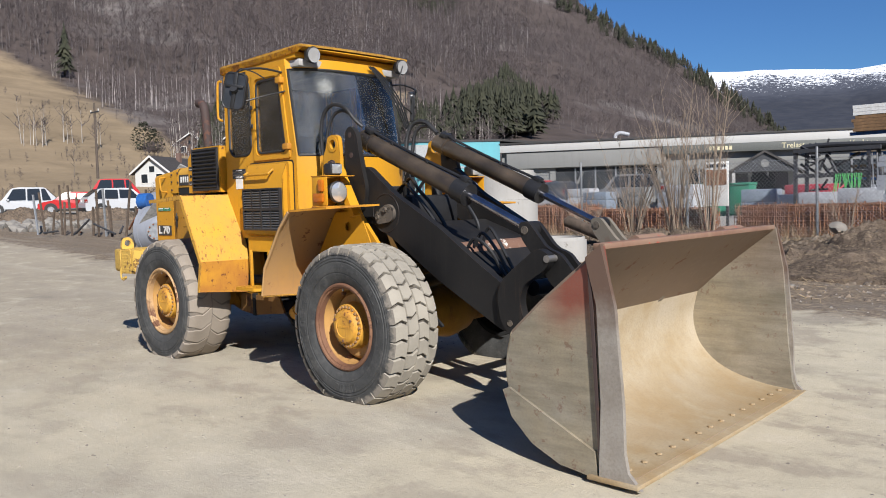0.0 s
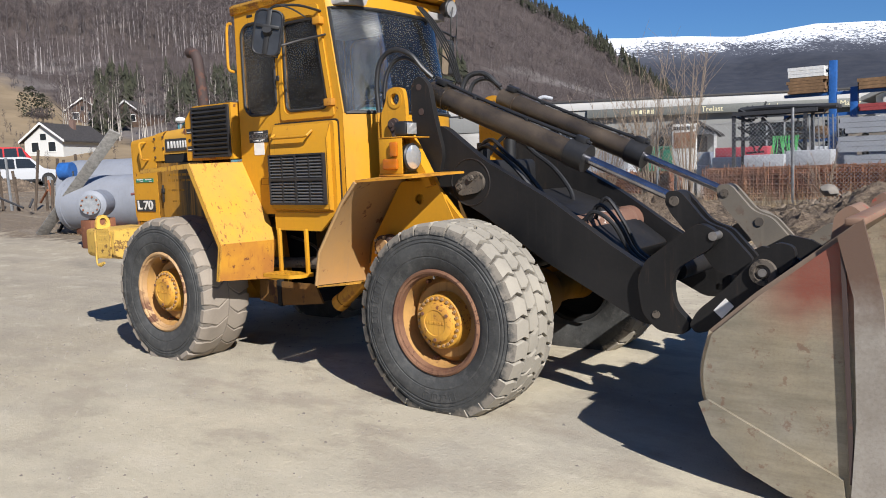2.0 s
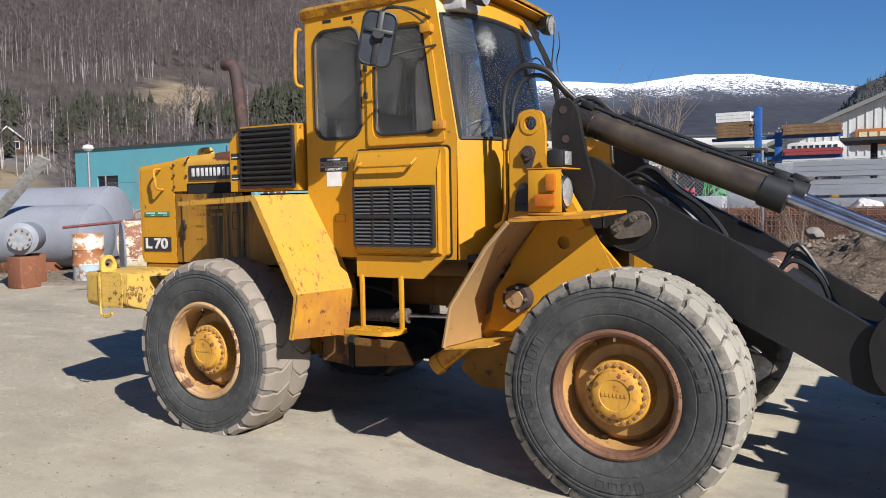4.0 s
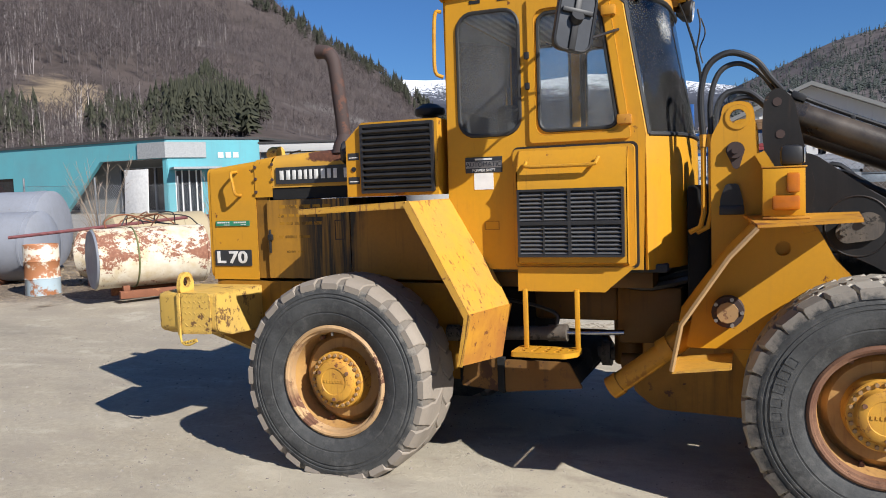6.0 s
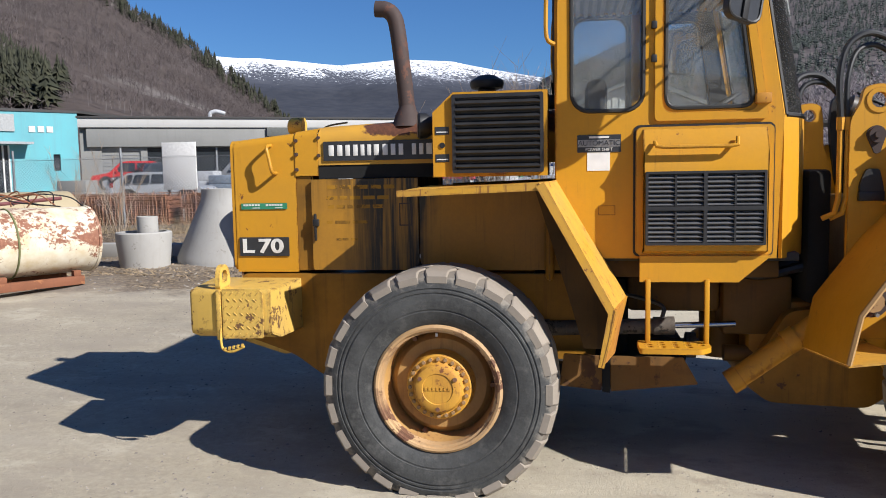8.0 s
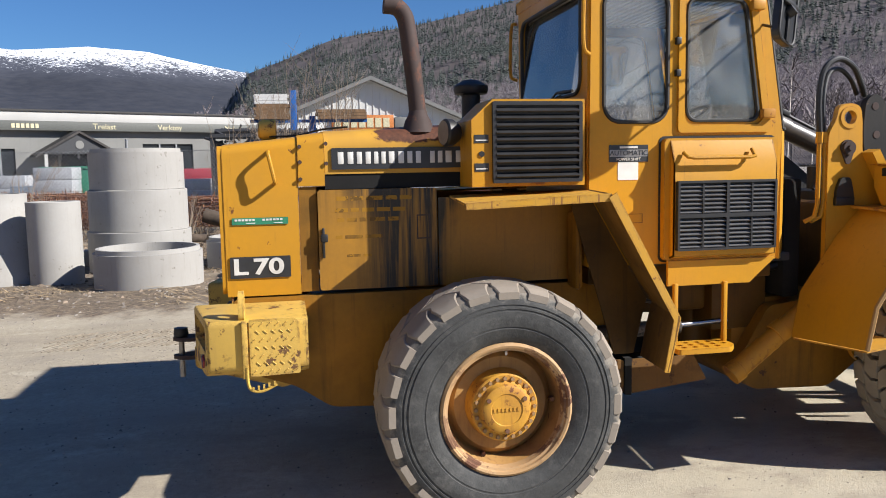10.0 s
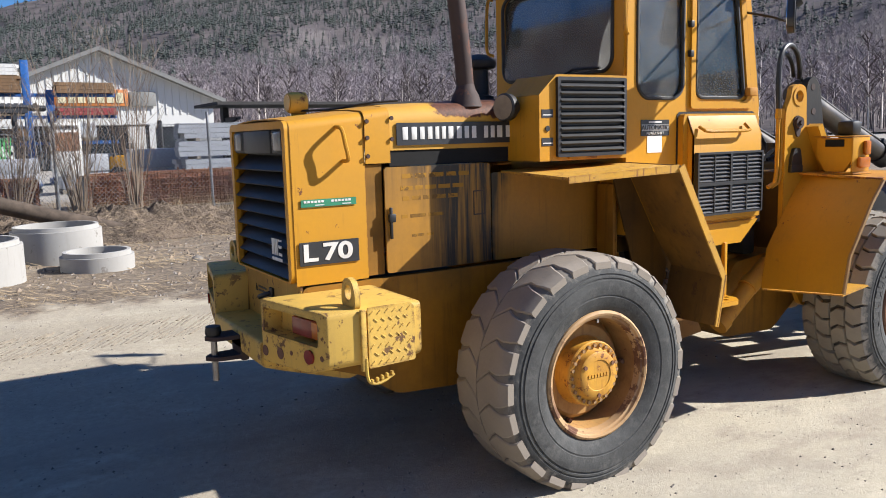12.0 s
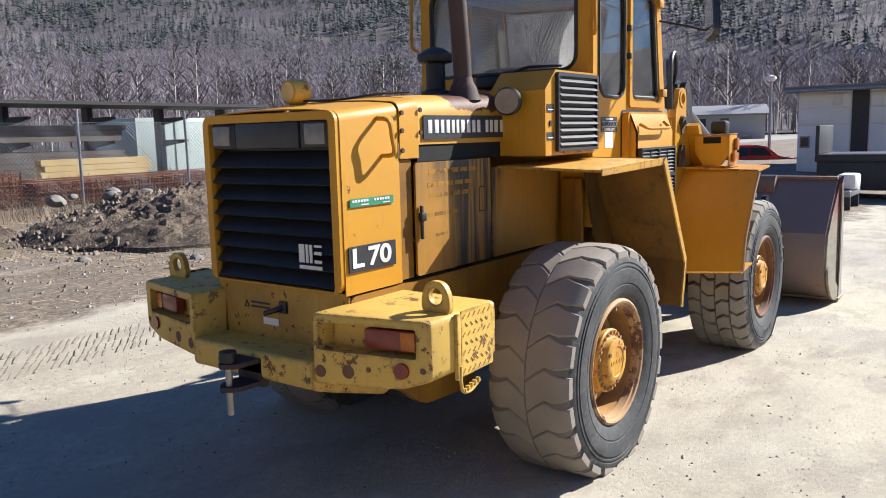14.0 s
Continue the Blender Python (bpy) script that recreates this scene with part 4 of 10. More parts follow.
# exhaust, pre-cleaner, round work lamp
bm = tube(B(), [(-0.295, -0.36, 2.02), (-0.30, -0.36, 2.2), (-0.325, -0.36, 2.45), (-0.345, -0.36, 2.62), (-0.365, -0.36, 2.70), (-0.41, -0.36, 2.745), (-0.48, -0.36, 2.755)], 0.050, 18, 5)
ex = part("exhaust_pipe", bm, EXHAUST, loader, "rust-brown curved exhaust pipe")
part("exhaust_base", lathe(B(), [(2.03, 0.10), (2.05, 0.09), (2.10, 0.075), (2.13, 0.058), (2.16, 0.05)], (-0.295, -0.36, 0), (0, 0, 1), 20), EXHAUST, ex)
bm = lathe(B(), [(2.05, 0.095), (2.12, 0.095), (2.13, 0.062), (2.29, 0.062), (2.30, 0.105), (2.325, 0.116), (2.35, 0.112), (2.385, 0.055), (2.395, 0.0)], (0.15, 0.16, 0), (0, 0, 1), 28)
part("air_cleaner", bm, BLACK, loader, "black mushroom air pre-cleaner")
bm = lathe(B(), [(-0.03, 0.0), (-0.03, 0.05), (0.01, 0.075), (0.05, 0.078), (0.06, 0.07), (0.06, 0.0)], (-0.13, -0.56, 2.02), (-1, -0.25, 0), 24)
wl = part("work_lamp", bm, BLACK, loader, "round work lamp behind the air box")
part("lens", lathe(B(), [(0.061, 0.0), (0.063, 0.068)], (-0.13, -0.56, 2.02), (-1, -0.25, 0), 24), plain("dusty_lens", (0.24, 0.20, 0.15), 0.3), wl)

# ---------- air box with louvre ----------
bm = plate(B(), [(-0.07, 1.715), (0.58, 1.715), (0.58, 2.192), (0.05, 2.192), (-0.07, 2.08)], (), 0.36, side(-0.75))
airbox = part("air_box", bm, YELLOW, loader, "yellow air box with a black louvre")
part("louvre_recess", box(B(), (0.06, -0.754, 1.75), (0.545, -0.748, 2.165)), BLACK, airbox)
bm = plate(B(), rrect(0.045, 1.735, 0.56, 2.178, 0.01), [rrect(0.065, 1.755, 0.54, 2.158, 0.006)], 0.022, side(-0.772))
part("louvre_frame", bm, LOUVRE, airbox)
sl = plate(B(), [(-0.026, 0.0), (-0.030, 0.005), (0.0, 0.030), (0.004, 0.026)], (), 0.475, Matrix(((0, 0, 1, 0.065), (1, 0, 0, 0), (0, 1, 0, 0), (0, 0, 0, 1))))
sl = mesh_of("slat", sl, LOUVRE)
for k in range(10):
    put("slat", sl, airbox, at=Matrix.Translation((0, -0.752, 1.765 + k * 0.0395)))
for z in (1.955, 1.80):
    part("small_sign", box(B(), (-0.055, -0.7525, z), (0.025, -0.7495, z + 0.045)), PLATE, airbox)
    part("sign_bar", box(B(), (-0.048, -0.754, z + 0.012), (0.018, -0.7526, z + 0.018)), WHITE, airbox)
part("lock", rod(B(), (-0.015, -0.748, 1.895), (-0.015, -0.756, 1.895), 0.016, seg=14), BLACK, airbox)
part("latch", box(B(), (0.13, -0.765, 1.722), (0.34, -0.748, 1.750), 0.004), YELLOW_RUST, airbox)

# ---------- rear fenders ----------
MUDTAIL = worn("rust_stained_paint", (0.55, 0.27, 0.03), (0.33, 0.125, 0.03), (0.15, 0.055, 0.022), 0.5, dirt_amt=0.95, rust_amt=0.60, scale=2.2, mask=0.40)
for s in (-1, 1):
    def Y(a):
        return s * a
    bm = sheet([[(-0.20, Y(1.15), 1.645), (-0.14, Y(0.48), 1.665)], [(0.55, Y(1.19), 1.675), (0.66, Y(0.465), 1.685)]], 0.014)
    f = part("rear_fender", bm, FENDER, loader, "scratched yellow rear fender")
    bm = sheet([[(-0.20, Y(1.152), 1.65), (0.55, Y(1.192), 1.682)], [(-0.20, Y(1.152), 1.615), (0.55, Y(1.192), 1.640)]], 0.008)
    part("shelf_lip", bm, FENDER, f)
    rows = [[(0.55, Y(1.195), 1.68), (0.665, Y(0.465), 1.69)], [(0.74, Y(1.204), 1.35), (0.83, Y(0.66), 1.35)], [(0.925, Y(1.205), 1.025), (1.02, Y(0.72), 1.025)]]
    bm = sheet(rows, 0.012)
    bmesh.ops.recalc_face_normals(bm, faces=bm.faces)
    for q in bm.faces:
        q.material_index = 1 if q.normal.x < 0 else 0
    part("mudguard", bm, [FENDER, WHEELSIDE], f, "dented slanting mudguard plate, darker brown on its wheel side")
    rows = [[(0.930, Y(1.210), 1.03), (1.026, Y(0.715), 1.03)], [(0.90, Y(1.209), 0.88), (0.985, Y(0.715), 0.86)], [(0.865, Y(1.209), 0.735), (0.955, Y(0.715), 0.70)]]
    bm = sheet(rows, 0.014)
    bmesh.ops.recalc_face_normals(bm, faces=bm.faces)
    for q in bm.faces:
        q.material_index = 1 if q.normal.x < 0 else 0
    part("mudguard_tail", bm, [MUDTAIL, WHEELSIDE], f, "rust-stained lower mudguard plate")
    rows = [[(0.535, Y(1.20), 1.66), (0.575, Y(1.20), 1.685)], [(0.895, Y(1.208), 1.01), (0.935, Y(1.208), 1.02)], [(0.845, Y(1.208), 0.735), (0.875, Y(1.208), 0.73)]]
    part("mudguard_edge", sheet(rows, 0.01), FENDER, f)
    bm = plate(B(), [(0.50, 1.66), (0.62, 1.66), (0.98, 1.04), (0.90, 0.72), (0.78, 0.72), (0.70, 1.0)], (), 0.012, side(Y(0.70) - 0.006))
    part("inner_mudguard", bm, FRAMEPAINT, f, "grimy inner mudguard, darkened for shade")
    part("strut", box(B(), (0.56, min(Y(0.50), Y(0.66)), 1.10), (0.612, max(Y(0.50), Y(0.66)), 1.56), 0.03), YELLOW_SOOT, f)

# ---------- cab ----------
cab = part("cab_floor", box(B(), (0.66, -0.66, 1.22), (1.95, 0.60, 1.27), 0.01), INTERIOR, loader, "black cab floor")
FRONT_TOP = 0.14    # the windscreen leans back by this much


def nose(z, off=0.0):
    """Plan of the cab's front at height z, from the near to the far corner pillar."""
    lean = max(0.0, z - 2.0) / 0.85 * FRONT_TOP
    half = 0.70 - off
    pts = []
    for a in (-1, -0.975, -0.9, -0.8, -0.68, -0.54, -0.38, -0.2, 0, 0.2, 0.38, 0.54, 0.68, 0.8, 0.9, 0.975, 1):
        q = abs(a) ** 3.4
        pts.append((2.06 - off - lean - 0.215 * q, half * a * (0.915 if a > 0 else 1.0), z))
    return pts


def front_band(name, z0, z1, k0=0, k1=16, mat=YELLOW, label="", steps=5):
    rows = [nose(z0 + (z1 - z0) * i / steps)[k0:k1 + 1] for i in range(steps + 1)]
    return part(name, sheet(rows, 0.02), mat, cab, label, at=Matrix(), smooth=60)


front_band("front_panel", 1.24, 2.02, label="yellow panel under the windscreen")
front_band("brow_panel", 2.82, 2.92)
for k0, k1 in ((0, 1), (15, 16)):
    front_band("corner_pillar", 2.02, 2.82, k0, k1)
rows = [nose(2.02 + 0.80 * i / 6, 0.004)[1:16] for i in range(7)]
ws = part("windscreen", sheet(rows, 0.006), GLASS_FRONT, cab, "curved dusty windscreen with a cracked corner", at=Matrix(), smooth=60)
ws.visible_shadow = False
loop = rows[0] + [r[-1] for r in rows[1:-1]] + rows[-1][::-1] + [r[0] for r in rows[1:-1]][::-1]
loop = [Vector(p) + Vector((0.004, 0, 0)) for p in loop]
part("gasket", tube(B(), loop + [loop[0]], 0.014, 6), RUBBER, ws, at=Matrix())
# crack star
bm = B()
random.seed(5)


def glass_x(y, z):
    return 2.06 - (z - 2.0) / 0.85 * FRONT_TOP - 0.215 * (abs(y) / 0.70) ** 3.4 + 0.006


for k in range(26):
    a, r0, r1 = k * 0.2417 + random.uniform(-0.1, 0.1), random.uniform(0.004, 0.05), random.uniform(0.04, 0.13)
    pts = [(-0.40 + r * math.cos(a), 2.66 + r * math.sin(a)) for r in (r0, (r0 + r1) / 2, r1)]
    tube(bm, [(glass_x(y, z), y, z) for y, z in pts], 0.00045, 4)
for r in (0.012, 0.022, 0.034, 0.05, 0.066):
    tube(bm, [(glass_x(-0.40 + r * math.cos(t * 0.4), 2.66 + r * math.sin(t * 0.4)), -0.40 + r * math.cos(t * 0.4) * random.uniform(0.9, 1.1), 2.66 + r * math.sin(t * 0.4)) for t in range(17)], 0.0004, 4)
def frost_material():
    """Shattered laminate: milky where the glass is crazed, clear between."""
    m = bpy.data.materials.new("crazed_glass")
    m.use_nodes = True
    t = m.node_tree
    t.nodes.clear()
    out, mx, tr, di = (t.nodes.new("ShaderNode" + k) for k in ("OutputMaterial", "MixShader", "BsdfTransparent", "BsdfDiffuse"))
    vo, co, mr = (t.nodes.new("ShaderNode" + k) for k in ("TexVoronoi", "TexCoord", "MapRange"))
    di.inputs[0].default_value = rgb(0.55, 0.56, 0.53)
    vo.feature, vo.inputs["Scale"].default_value = 'DISTANCE_TO_EDGE', 70.0
    far, fade, mul = (t.nodes.new("ShaderNode" + k) for k in ("VectorMath", "MapRange", "Math"))
    far.operation, mul.operation, far.inputs[1].default_value = 'DISTANCE', 'MULTIPLY', (glass_x(-0.40, 2.66), -0.40, 2.66)
    fade.inputs["From Min"].default_value, fade.inputs["From Max"].default_value = 0.115, 0.02
    mr.inputs["From Min"].default_value, mr.inputs["From Max"].default_value = 0.16, 0.0
    mr.inputs["To Min"].default_value, mr.inputs["To Max"].default_value = 0.10, 0.55
    for p, q in ((co.outputs["Object"], vo.inputs["Vector"]), (vo.outputs["Distance"], mr.inputs["Value"]), (mr.outputs[0], mul.inputs[0]),
                 (co.outputs["Object"], far.inputs[0]), (far.outputs["Value"], fade.inputs["Value"]), (fade.outputs[0], mul.inputs[1]), (mul.outputs[0], mx.inputs[0]),
                 (tr.outputs[0], mx.inputs[1]), (di.outputs[0], mx.inputs[2]), (mx.outputs[0], out.inputs[0])):
        t.links.new(p, q)
    return m


fr = B()
ring = [(-0.40 + (0.105 + 0.03 * math.sin(3 * q) + 0.015 * math.cos(7 * q)) * math.cos(q), 2.66 + (0.13 + 0.025 * math.sin(2 * q + 1)) * math.sin(q)) for q in [2 * math.pi * k / 24 for k in range(24)]]
hub_v = fr.verts.new((glass_x(-0.40, 2.66) + 0.002, -0.40, 2.66))
rim_v = [fr.verts.new((glass_x(y, z) + 0.002, y, z)) for y, z in ring]
for k in range(24):
    fr.faces.new((hub_v, rim_v[k], rim_v[(k + 1) % 24]))
part("crazed_patch", fr, frost_material(), ws, "milky crazed patch in the glass", at=Matrix()).visible_shadow = False
part("crack", bm, plain("frosted_crack", (0.42, 0.43, 0.43), 0.6), ws, "pale star of cracks in the glass", at=Matrix())

rear_win = rrect(0.715, 2.065, 1.105, 2.81, 0.10, 6)
door_win = rpoly([(1.225, 2.07), (1.69, 2.07), (1.59, 2.76), (1.225, 2.76)], 0.07, 5)
for s in (-1, 1):
    y = -0.70 if s < 0 else 0.615
    outer = [(0.62, 1.24), (1.82, 1.24), (1.845, 2.02), (1.70, 2.92), (0.64, 2.92)]
    sp = part("side_panel", plate(B(), outer, [rear_win, door_win], 0.025, side(y)), YELLOW, cab, "yellow cab side with two rounded windows", at=Matrix())
    part("lining", plate(B(), [(0.645, 1.28), (1.80, 1.28), (1.82, 2.02), (1.68, 2.83), (0.66, 2.83)], [rear_win, door_win], 0.006, side(-0.674 if s < 0 else 0.608)), INTERIOR, sp, "black cab lining", at=Matrix())
    for nm, wnd, c in (("rear_pane", rear_win, (0.91, 2.44)), ("door_pane", door_win, (1.44, 2.41))):
        g = part(nm, plate(B(), wnd, (), 0.005, side(y + 0.010)), GLASS, sp, "dusty cab window pane", at=Matrix())
        g.visible_shadow = False
        part("gasket", tube(B(), [(x, y + (0.0 if s < 0 else 0.025), z) for x, z in wnd + [wnd[0]]], 0.012, 6), RUBBER, sp, at=Matrix())
    # raised door frame
    o = y - 0.016 if s < 0 else y + 0.025
    d = part("door_frame", plate(B(), rpoly([(1.165, 2.0), (1.765, 2.0), (1.64, 2.86), (1.165, 2.86)], 0.03),
                                 [rpoly([(1.205, 2.045), (1.715, 2.045), (1.605, 2.785), (1.205, 2.785)], 0.07, 5)], 0.016, side(o)), YELLOW, cab, "yellow door window frame", at=Matrix())
    for z in (2.08, 2.70):
        part("hinge", box(B(), (1.70 - (z - 2.0) * 0.13, min(o, o - s * -0.02) - 0.012, z), (1.78 - (z - 2.0) * 0.13, o + 0.028, z + 0.055), 0.006), YELLOW_RUST, d, at=Matrix())
    for z in (2.32, 2.50):
        part("catch", box(B(), (1.145, o - 0.012, z), (1.175, o + 0.028, z + 0.04), 0.004), BLACK, d, at=Matrix())
    part("roof_slot", box(B(), (0.80, y - 0.003, 2.865), (0.87, y + 0.028, 2.885)), BLACK, sp, at=Matrix())
    part("roof_slot", box(B(), (0.98, y - 0.003, 2.865), (1.05, y + 0.028, 2.885)), BLACK, sp, at=Matrix())
bm = B()
plate(bm, [(-0.68, 1.24), (0.62, 1.24), (0.62, 2.92), (-0.68, 2.92)], [rrect(-0.59, 2.24, 0.535, 2.82, 0.09, 6)], 0.02, across(0.62))
lb_ = plate(B(), [(-0.66, 1.28), (0.60, 1.28), (0.60, 2.83), (-0.66, 2.83)], [rrect(-0.585, 2.245, 0.53, 2.815, 0.09, 6)], 0.006, across(0.6405))
bw = part("rear_wall", bm, YELLOW, cab, "yellow cab back with a rounded window", at=Matrix())
part("lining", lb_, INTERIOR, bw, "black cab lining", at=Matrix())
g = part("rear_window", plate(B(), rrect(-0.59, 2.24, 0.535, 2.82, 0.09, 6), (), 0.005, Matrix.Translation((0.60, 0, 2.24)) @ Matrix.Rotation(radians(6), 4, 'Y') @ Matrix.Translation((-0.60, 0, -2.24)) @ across(0.608)), GLASS_REAR, bw, "dusty rear window", at=Matrix())
g.visible_shadow = False
part("gasket", tube(B(), [(0.618, y, z) for y, z in rrect(-0.59, 2.24, 0.535, 2.82, 0.09, 6) + [(0.535, 2.73)]], 0.013, 6), RUBBER, bw, at=Matrix())
part("rear_wiper", tube(B(), [(0.60, -0.05, 2.21), (0.595, -0.25, 2.27), (0.60, -0.5, 2.26)], 0.008, 6), BLACK, bw, at=Matrix())
part("wiper_motor", box(B(), (0.50, -0.12, 2.14), (0.62, 0.10, 2.22), 0.02), BLACK, bw, at=Matrix())
# roof
def roof_rows():
    rows = []
    for x, z, half in ((0.61, 2.985, 0.722), (0.65, 2.995, 0.722), (1.3, 3.01, 0.715), (1.95, 3.035, 0.70), (1.985, 3.025, 0.69)):
        rows.append([(x, y * half * (0.90 if y > 0 else 1.0), z - 0.012 * y ** 4) for y in (-1, -0.96, -0.5, 0, 0.5, 0.96, 1)])
    return rows
bm = sheet(roof_rows(), 0.02)
roof = part("roof", bm, FENDER, cab, "flat yellow cab roof with a visor edge", at=Matrix())
bm = B()
for f in (-1.0, 0.90):
    grid_mesh(bm, [[(0.612, f * 0.72, 2.905), (1.3, f * 0.713, 2.930), (1.92, f * 0.70, 2.955), (1.983, f * 0.689, 3.0)], [(0.612, f * 0.72, 2.975), (1.3, f * 0.713, 3.002), (1.92, f * 0.70, 3.022), (1.983, f * 0.689, 3.015)]])
bmesh.ops.solidify(bm, geom=bm.faces[:], thickness=0.012)
box(bm, (0.615, -0.71, 2.90), (0.63, 0.64, 2.975))
box(bm, (0.64, -0.69, 2.915), (1.86, 0.62, 2.97), 0.01)
plate(bm, [(1.75, -0.69), (1.965, -0.68), (1.965, 0.61), (1.75, 0.62)], (), 0.01, flat(2.985))
part("roof_edge", bm, YELLOW, cab, "yellow roof rim", at=Matrix())
lin = part("headliner", box(B(), (0.66, -0.66, 2.84), (1.88, 0.60, 2.905), 0.01), plain("ribbed_headliner", (0.34, 0.33, 0.32), 0.8), cab, "grey ribbed headliner", at=Matrix())
rib = mesh_of("rib", box(B(), (-0.014, -0.62, 2.815), (0.014, 0.59, 2.84), 0.004), plain("headliner_rib", (0.55, 0.54, 0.52), 0.8))
for k in range(20):
    put("rib", rib, lin, at=Matrix.Translation((0.70 + k * 0.056, 0, 0)))
for y in (-0.58, 0.53):
    bm = lathe(B(), [(-0.07, 0.0), (-0.07, 0.03), (-0.02, 0.07), (0.03, 0.078), (0.04, 0.07), (0.04, 0.0)], (1.965, y, 2.93), (1, 0, -0.12), 24)
    box(bm, (1.93, y - 0.012, 2.95), (1.965, y + 0.012, 2.992))
    l = part("roof_lamp", bm, BLACK, cab, "round roof work lamp", at=Matrix())
    part("lens", lathe(B(), [(0.041, 0.0), (0.041, 0.066), (0.045, 0.068)], (1.965, y, 2.93), (1, 0, -0.12), 24), LENS, l, "clear round lens", at=Matrix())
# wipers and cables at the windscreen top
bm = B()
for k in range(4):
    tube(bm, [(1.955, 0.12 + k * 0.02, 2.90), (1.995, 0.22 + k * 0.03, 2.78), (2.05, 0.36 + k * 0.035, 2.55), (2.06, 0.50 + 0.02 * k, 2.30)], 0.007, 6, 4)
part("wiper", bm, BLACK, cab, "black wiper arms and cables", at=Matrix())
bm = B()
tube(bm, [(2.04, 0.50, 2.93), (2.06, 0.44, 2.80), (2.03, 0.47, 2.62), (2.05, 0.45, 2.5)], 0.006, 6, 5)
tube(bm, [(2.06, 0.53, 2.87), (2.09, 0.48, 2.76), (2.05, 0.52, 2.66), (2.07, 0.5, 2.56)], 0.005, 6, 5)
part("lamp_cable", bm, RUBBER, cab, at=Matrix())
# grab rails at the back corner
for s in (-1, 1):
    fy = 0.0 if s < 0 else -0.06
    bm = tube(B(), [(0.62, s * 0.715 + fy, 2.84), (0.585, s * 0.735 + fy, 2.82), (0.575, s * 0.74 + fy, 2.6), (0.58, s * 0.74 + fy, 2.47), (0.62, s * 0.715 + fy, 2.44)], 0.012, 8, 4)
    part("grab_rail", bm, YELLOW, cab, at=Matrix())
    # mirror on its arm
    c = Vector((1.545, s * 1.13 + fy, 2.605))
    bm = B()
    tube(bm, [(1.66, s * 0.70, 2.80), (1.63, s * 0.9, 2.82), (1.60, s * 1.10, 2.79), (1.56, s * 1.13, 2.75)], 0.010, 8, 4)
    tube(bm, [(1.70, s * 0.70, 2.62), (1.66, s * 0.92, 2.56), (1.58, s * 1.10, 2.50)], 0.008, 8, 3)
    arm = part("mirror_arm", bm, BLACK, cab, at=Matrix())
    m = Matrix.Translation(c) @ Matrix.Rotation(radians(s * 56), 4, 'Z') @ Matrix.Rotation(radians(s * 11), 4, 'X')
    bm = plate(B(), rrect(-0.105, -0.165, 0.105, 0.165, 0.05), (), 0.035, m @ Matrix(((0, 0, -1, 0.02), (1, 0, 0, 0), (0, 1, 0, 0), (0, 0, 0, 1))))
    part("mirror_shell", bm, plain("mirror_plastic", (0.030, 0.032, 0.036), 0.32, var=0.5, scale=6), arm, "black mirror housing", at=Matrix())
    bm = plate(B(), rrect(-0.09, -0.15, 0.09, 0.15, 0.04), (), 0.003, m @ Matrix(((0, 0, -1, -0.0155), (1, 0, 0, 0), (0, 1, 0, 0), (0, 0, 0, 1))))
    part("mirror_glass", bm, plain("mirror_face", (0.8, 0.8, 0.8), 0.02, 1.0, 0.02), arm, at=Matrix())
    bm = tube(B(), [tuple(m @ Vector((0.022, y, z))) for y, z in rrect(-0.10, -0.16, 0.10, 0.16, 0.05, 3) + [(0.10, 0.11)]], 0.008, 6)
    rod(bm, tuple(m @ Vector((0.02, 0, 0))), tuple(m @ Vector((0.05, 0, 0.02))), 0.035, seg=12)
    box(bm, (0.020, -0.018, -0.16), (0.034, 0.018, 0.17), 0.004, m)
    box(bm, (0.022, -0.085, 0.03), (0.040, 0.085, 0.055), 0.004, m)
    tube(bm, [tuple(m @ Vector(q)) for q in ((0.03, 0.0, 0.16), (0.05, -0.05 * s, 0.20), (0.02, -0.16 * s, 0.19), (0.0, -0.26 * s, 0.15))], 0.006, 6, 4)
    part("mirror_guard", bm, BLACK, arm, at=Matrix())
# lower door box with louvres
bm = plate(B(), rrect(1.065, 1.262, 1.785, 1.968, 0.03), (), 0.05, side(-0.748))
db = part("door_box", bm, YELLOW, cab, "yellow lower door with a black ventilation grille", at=Matrix())
bm = sheet([[(1.10, -0.749, 1.955), (1.75, -0.749, 1.955)], [(1.10, -0.80, 1.83), (1.75, -0.80, 1.83)], [(1.10, -0.80, 1.29), (1.75, -0.80, 1.29)], [(1.10, -0.75, 1.275), (1.75, -0.75, 1.275)]], 0.01)
for x in (1.10, 1.745):
    plate(bm, [(-0.749, 1.955), (-0.80, 1.83), (-0.80, 1.29), (-0.75, 1.275)], (), 0.006, across(x))
part("door_bulge", bm, YELLOW, db, at=Matrix())
part("seam", plate(B(), rrect(1.052, 1.25, 1.80, 1.982, 0.035), [rrect(1.064, 1.261, 1.786, 1.969, 0.03)], 0.004, side(-0.704)), BLACK, db, at=Matrix())
bm = plate(B(), rrect(1.11, 1.325, 1.735, 1.725, 0.008), [rrect(1.124, 1.536, 1.413, 1.712, 0.006), rrect(1.432, 1.536, 1.721, 1.712, 0.006), rrect(1.124, 1.338, 1.413, 1.514, 0.006), rrect(1.432, 1.338, 1.721, 1.514, 0.006)], 0.032, side(-0.832))
part("vent_frame", bm, LOUVRE, db, "grey-black louvred vent", at=Matrix())
for x in (1.2685, 1.5765):
    for z0 in (1.340, 1.538):
        part("vent_bar", box(B(), (x - 0.005, -0.831, z0), (x + 0.005, -0.824, z0 + 0.166)), LOUVRE, db, at=Matrix())
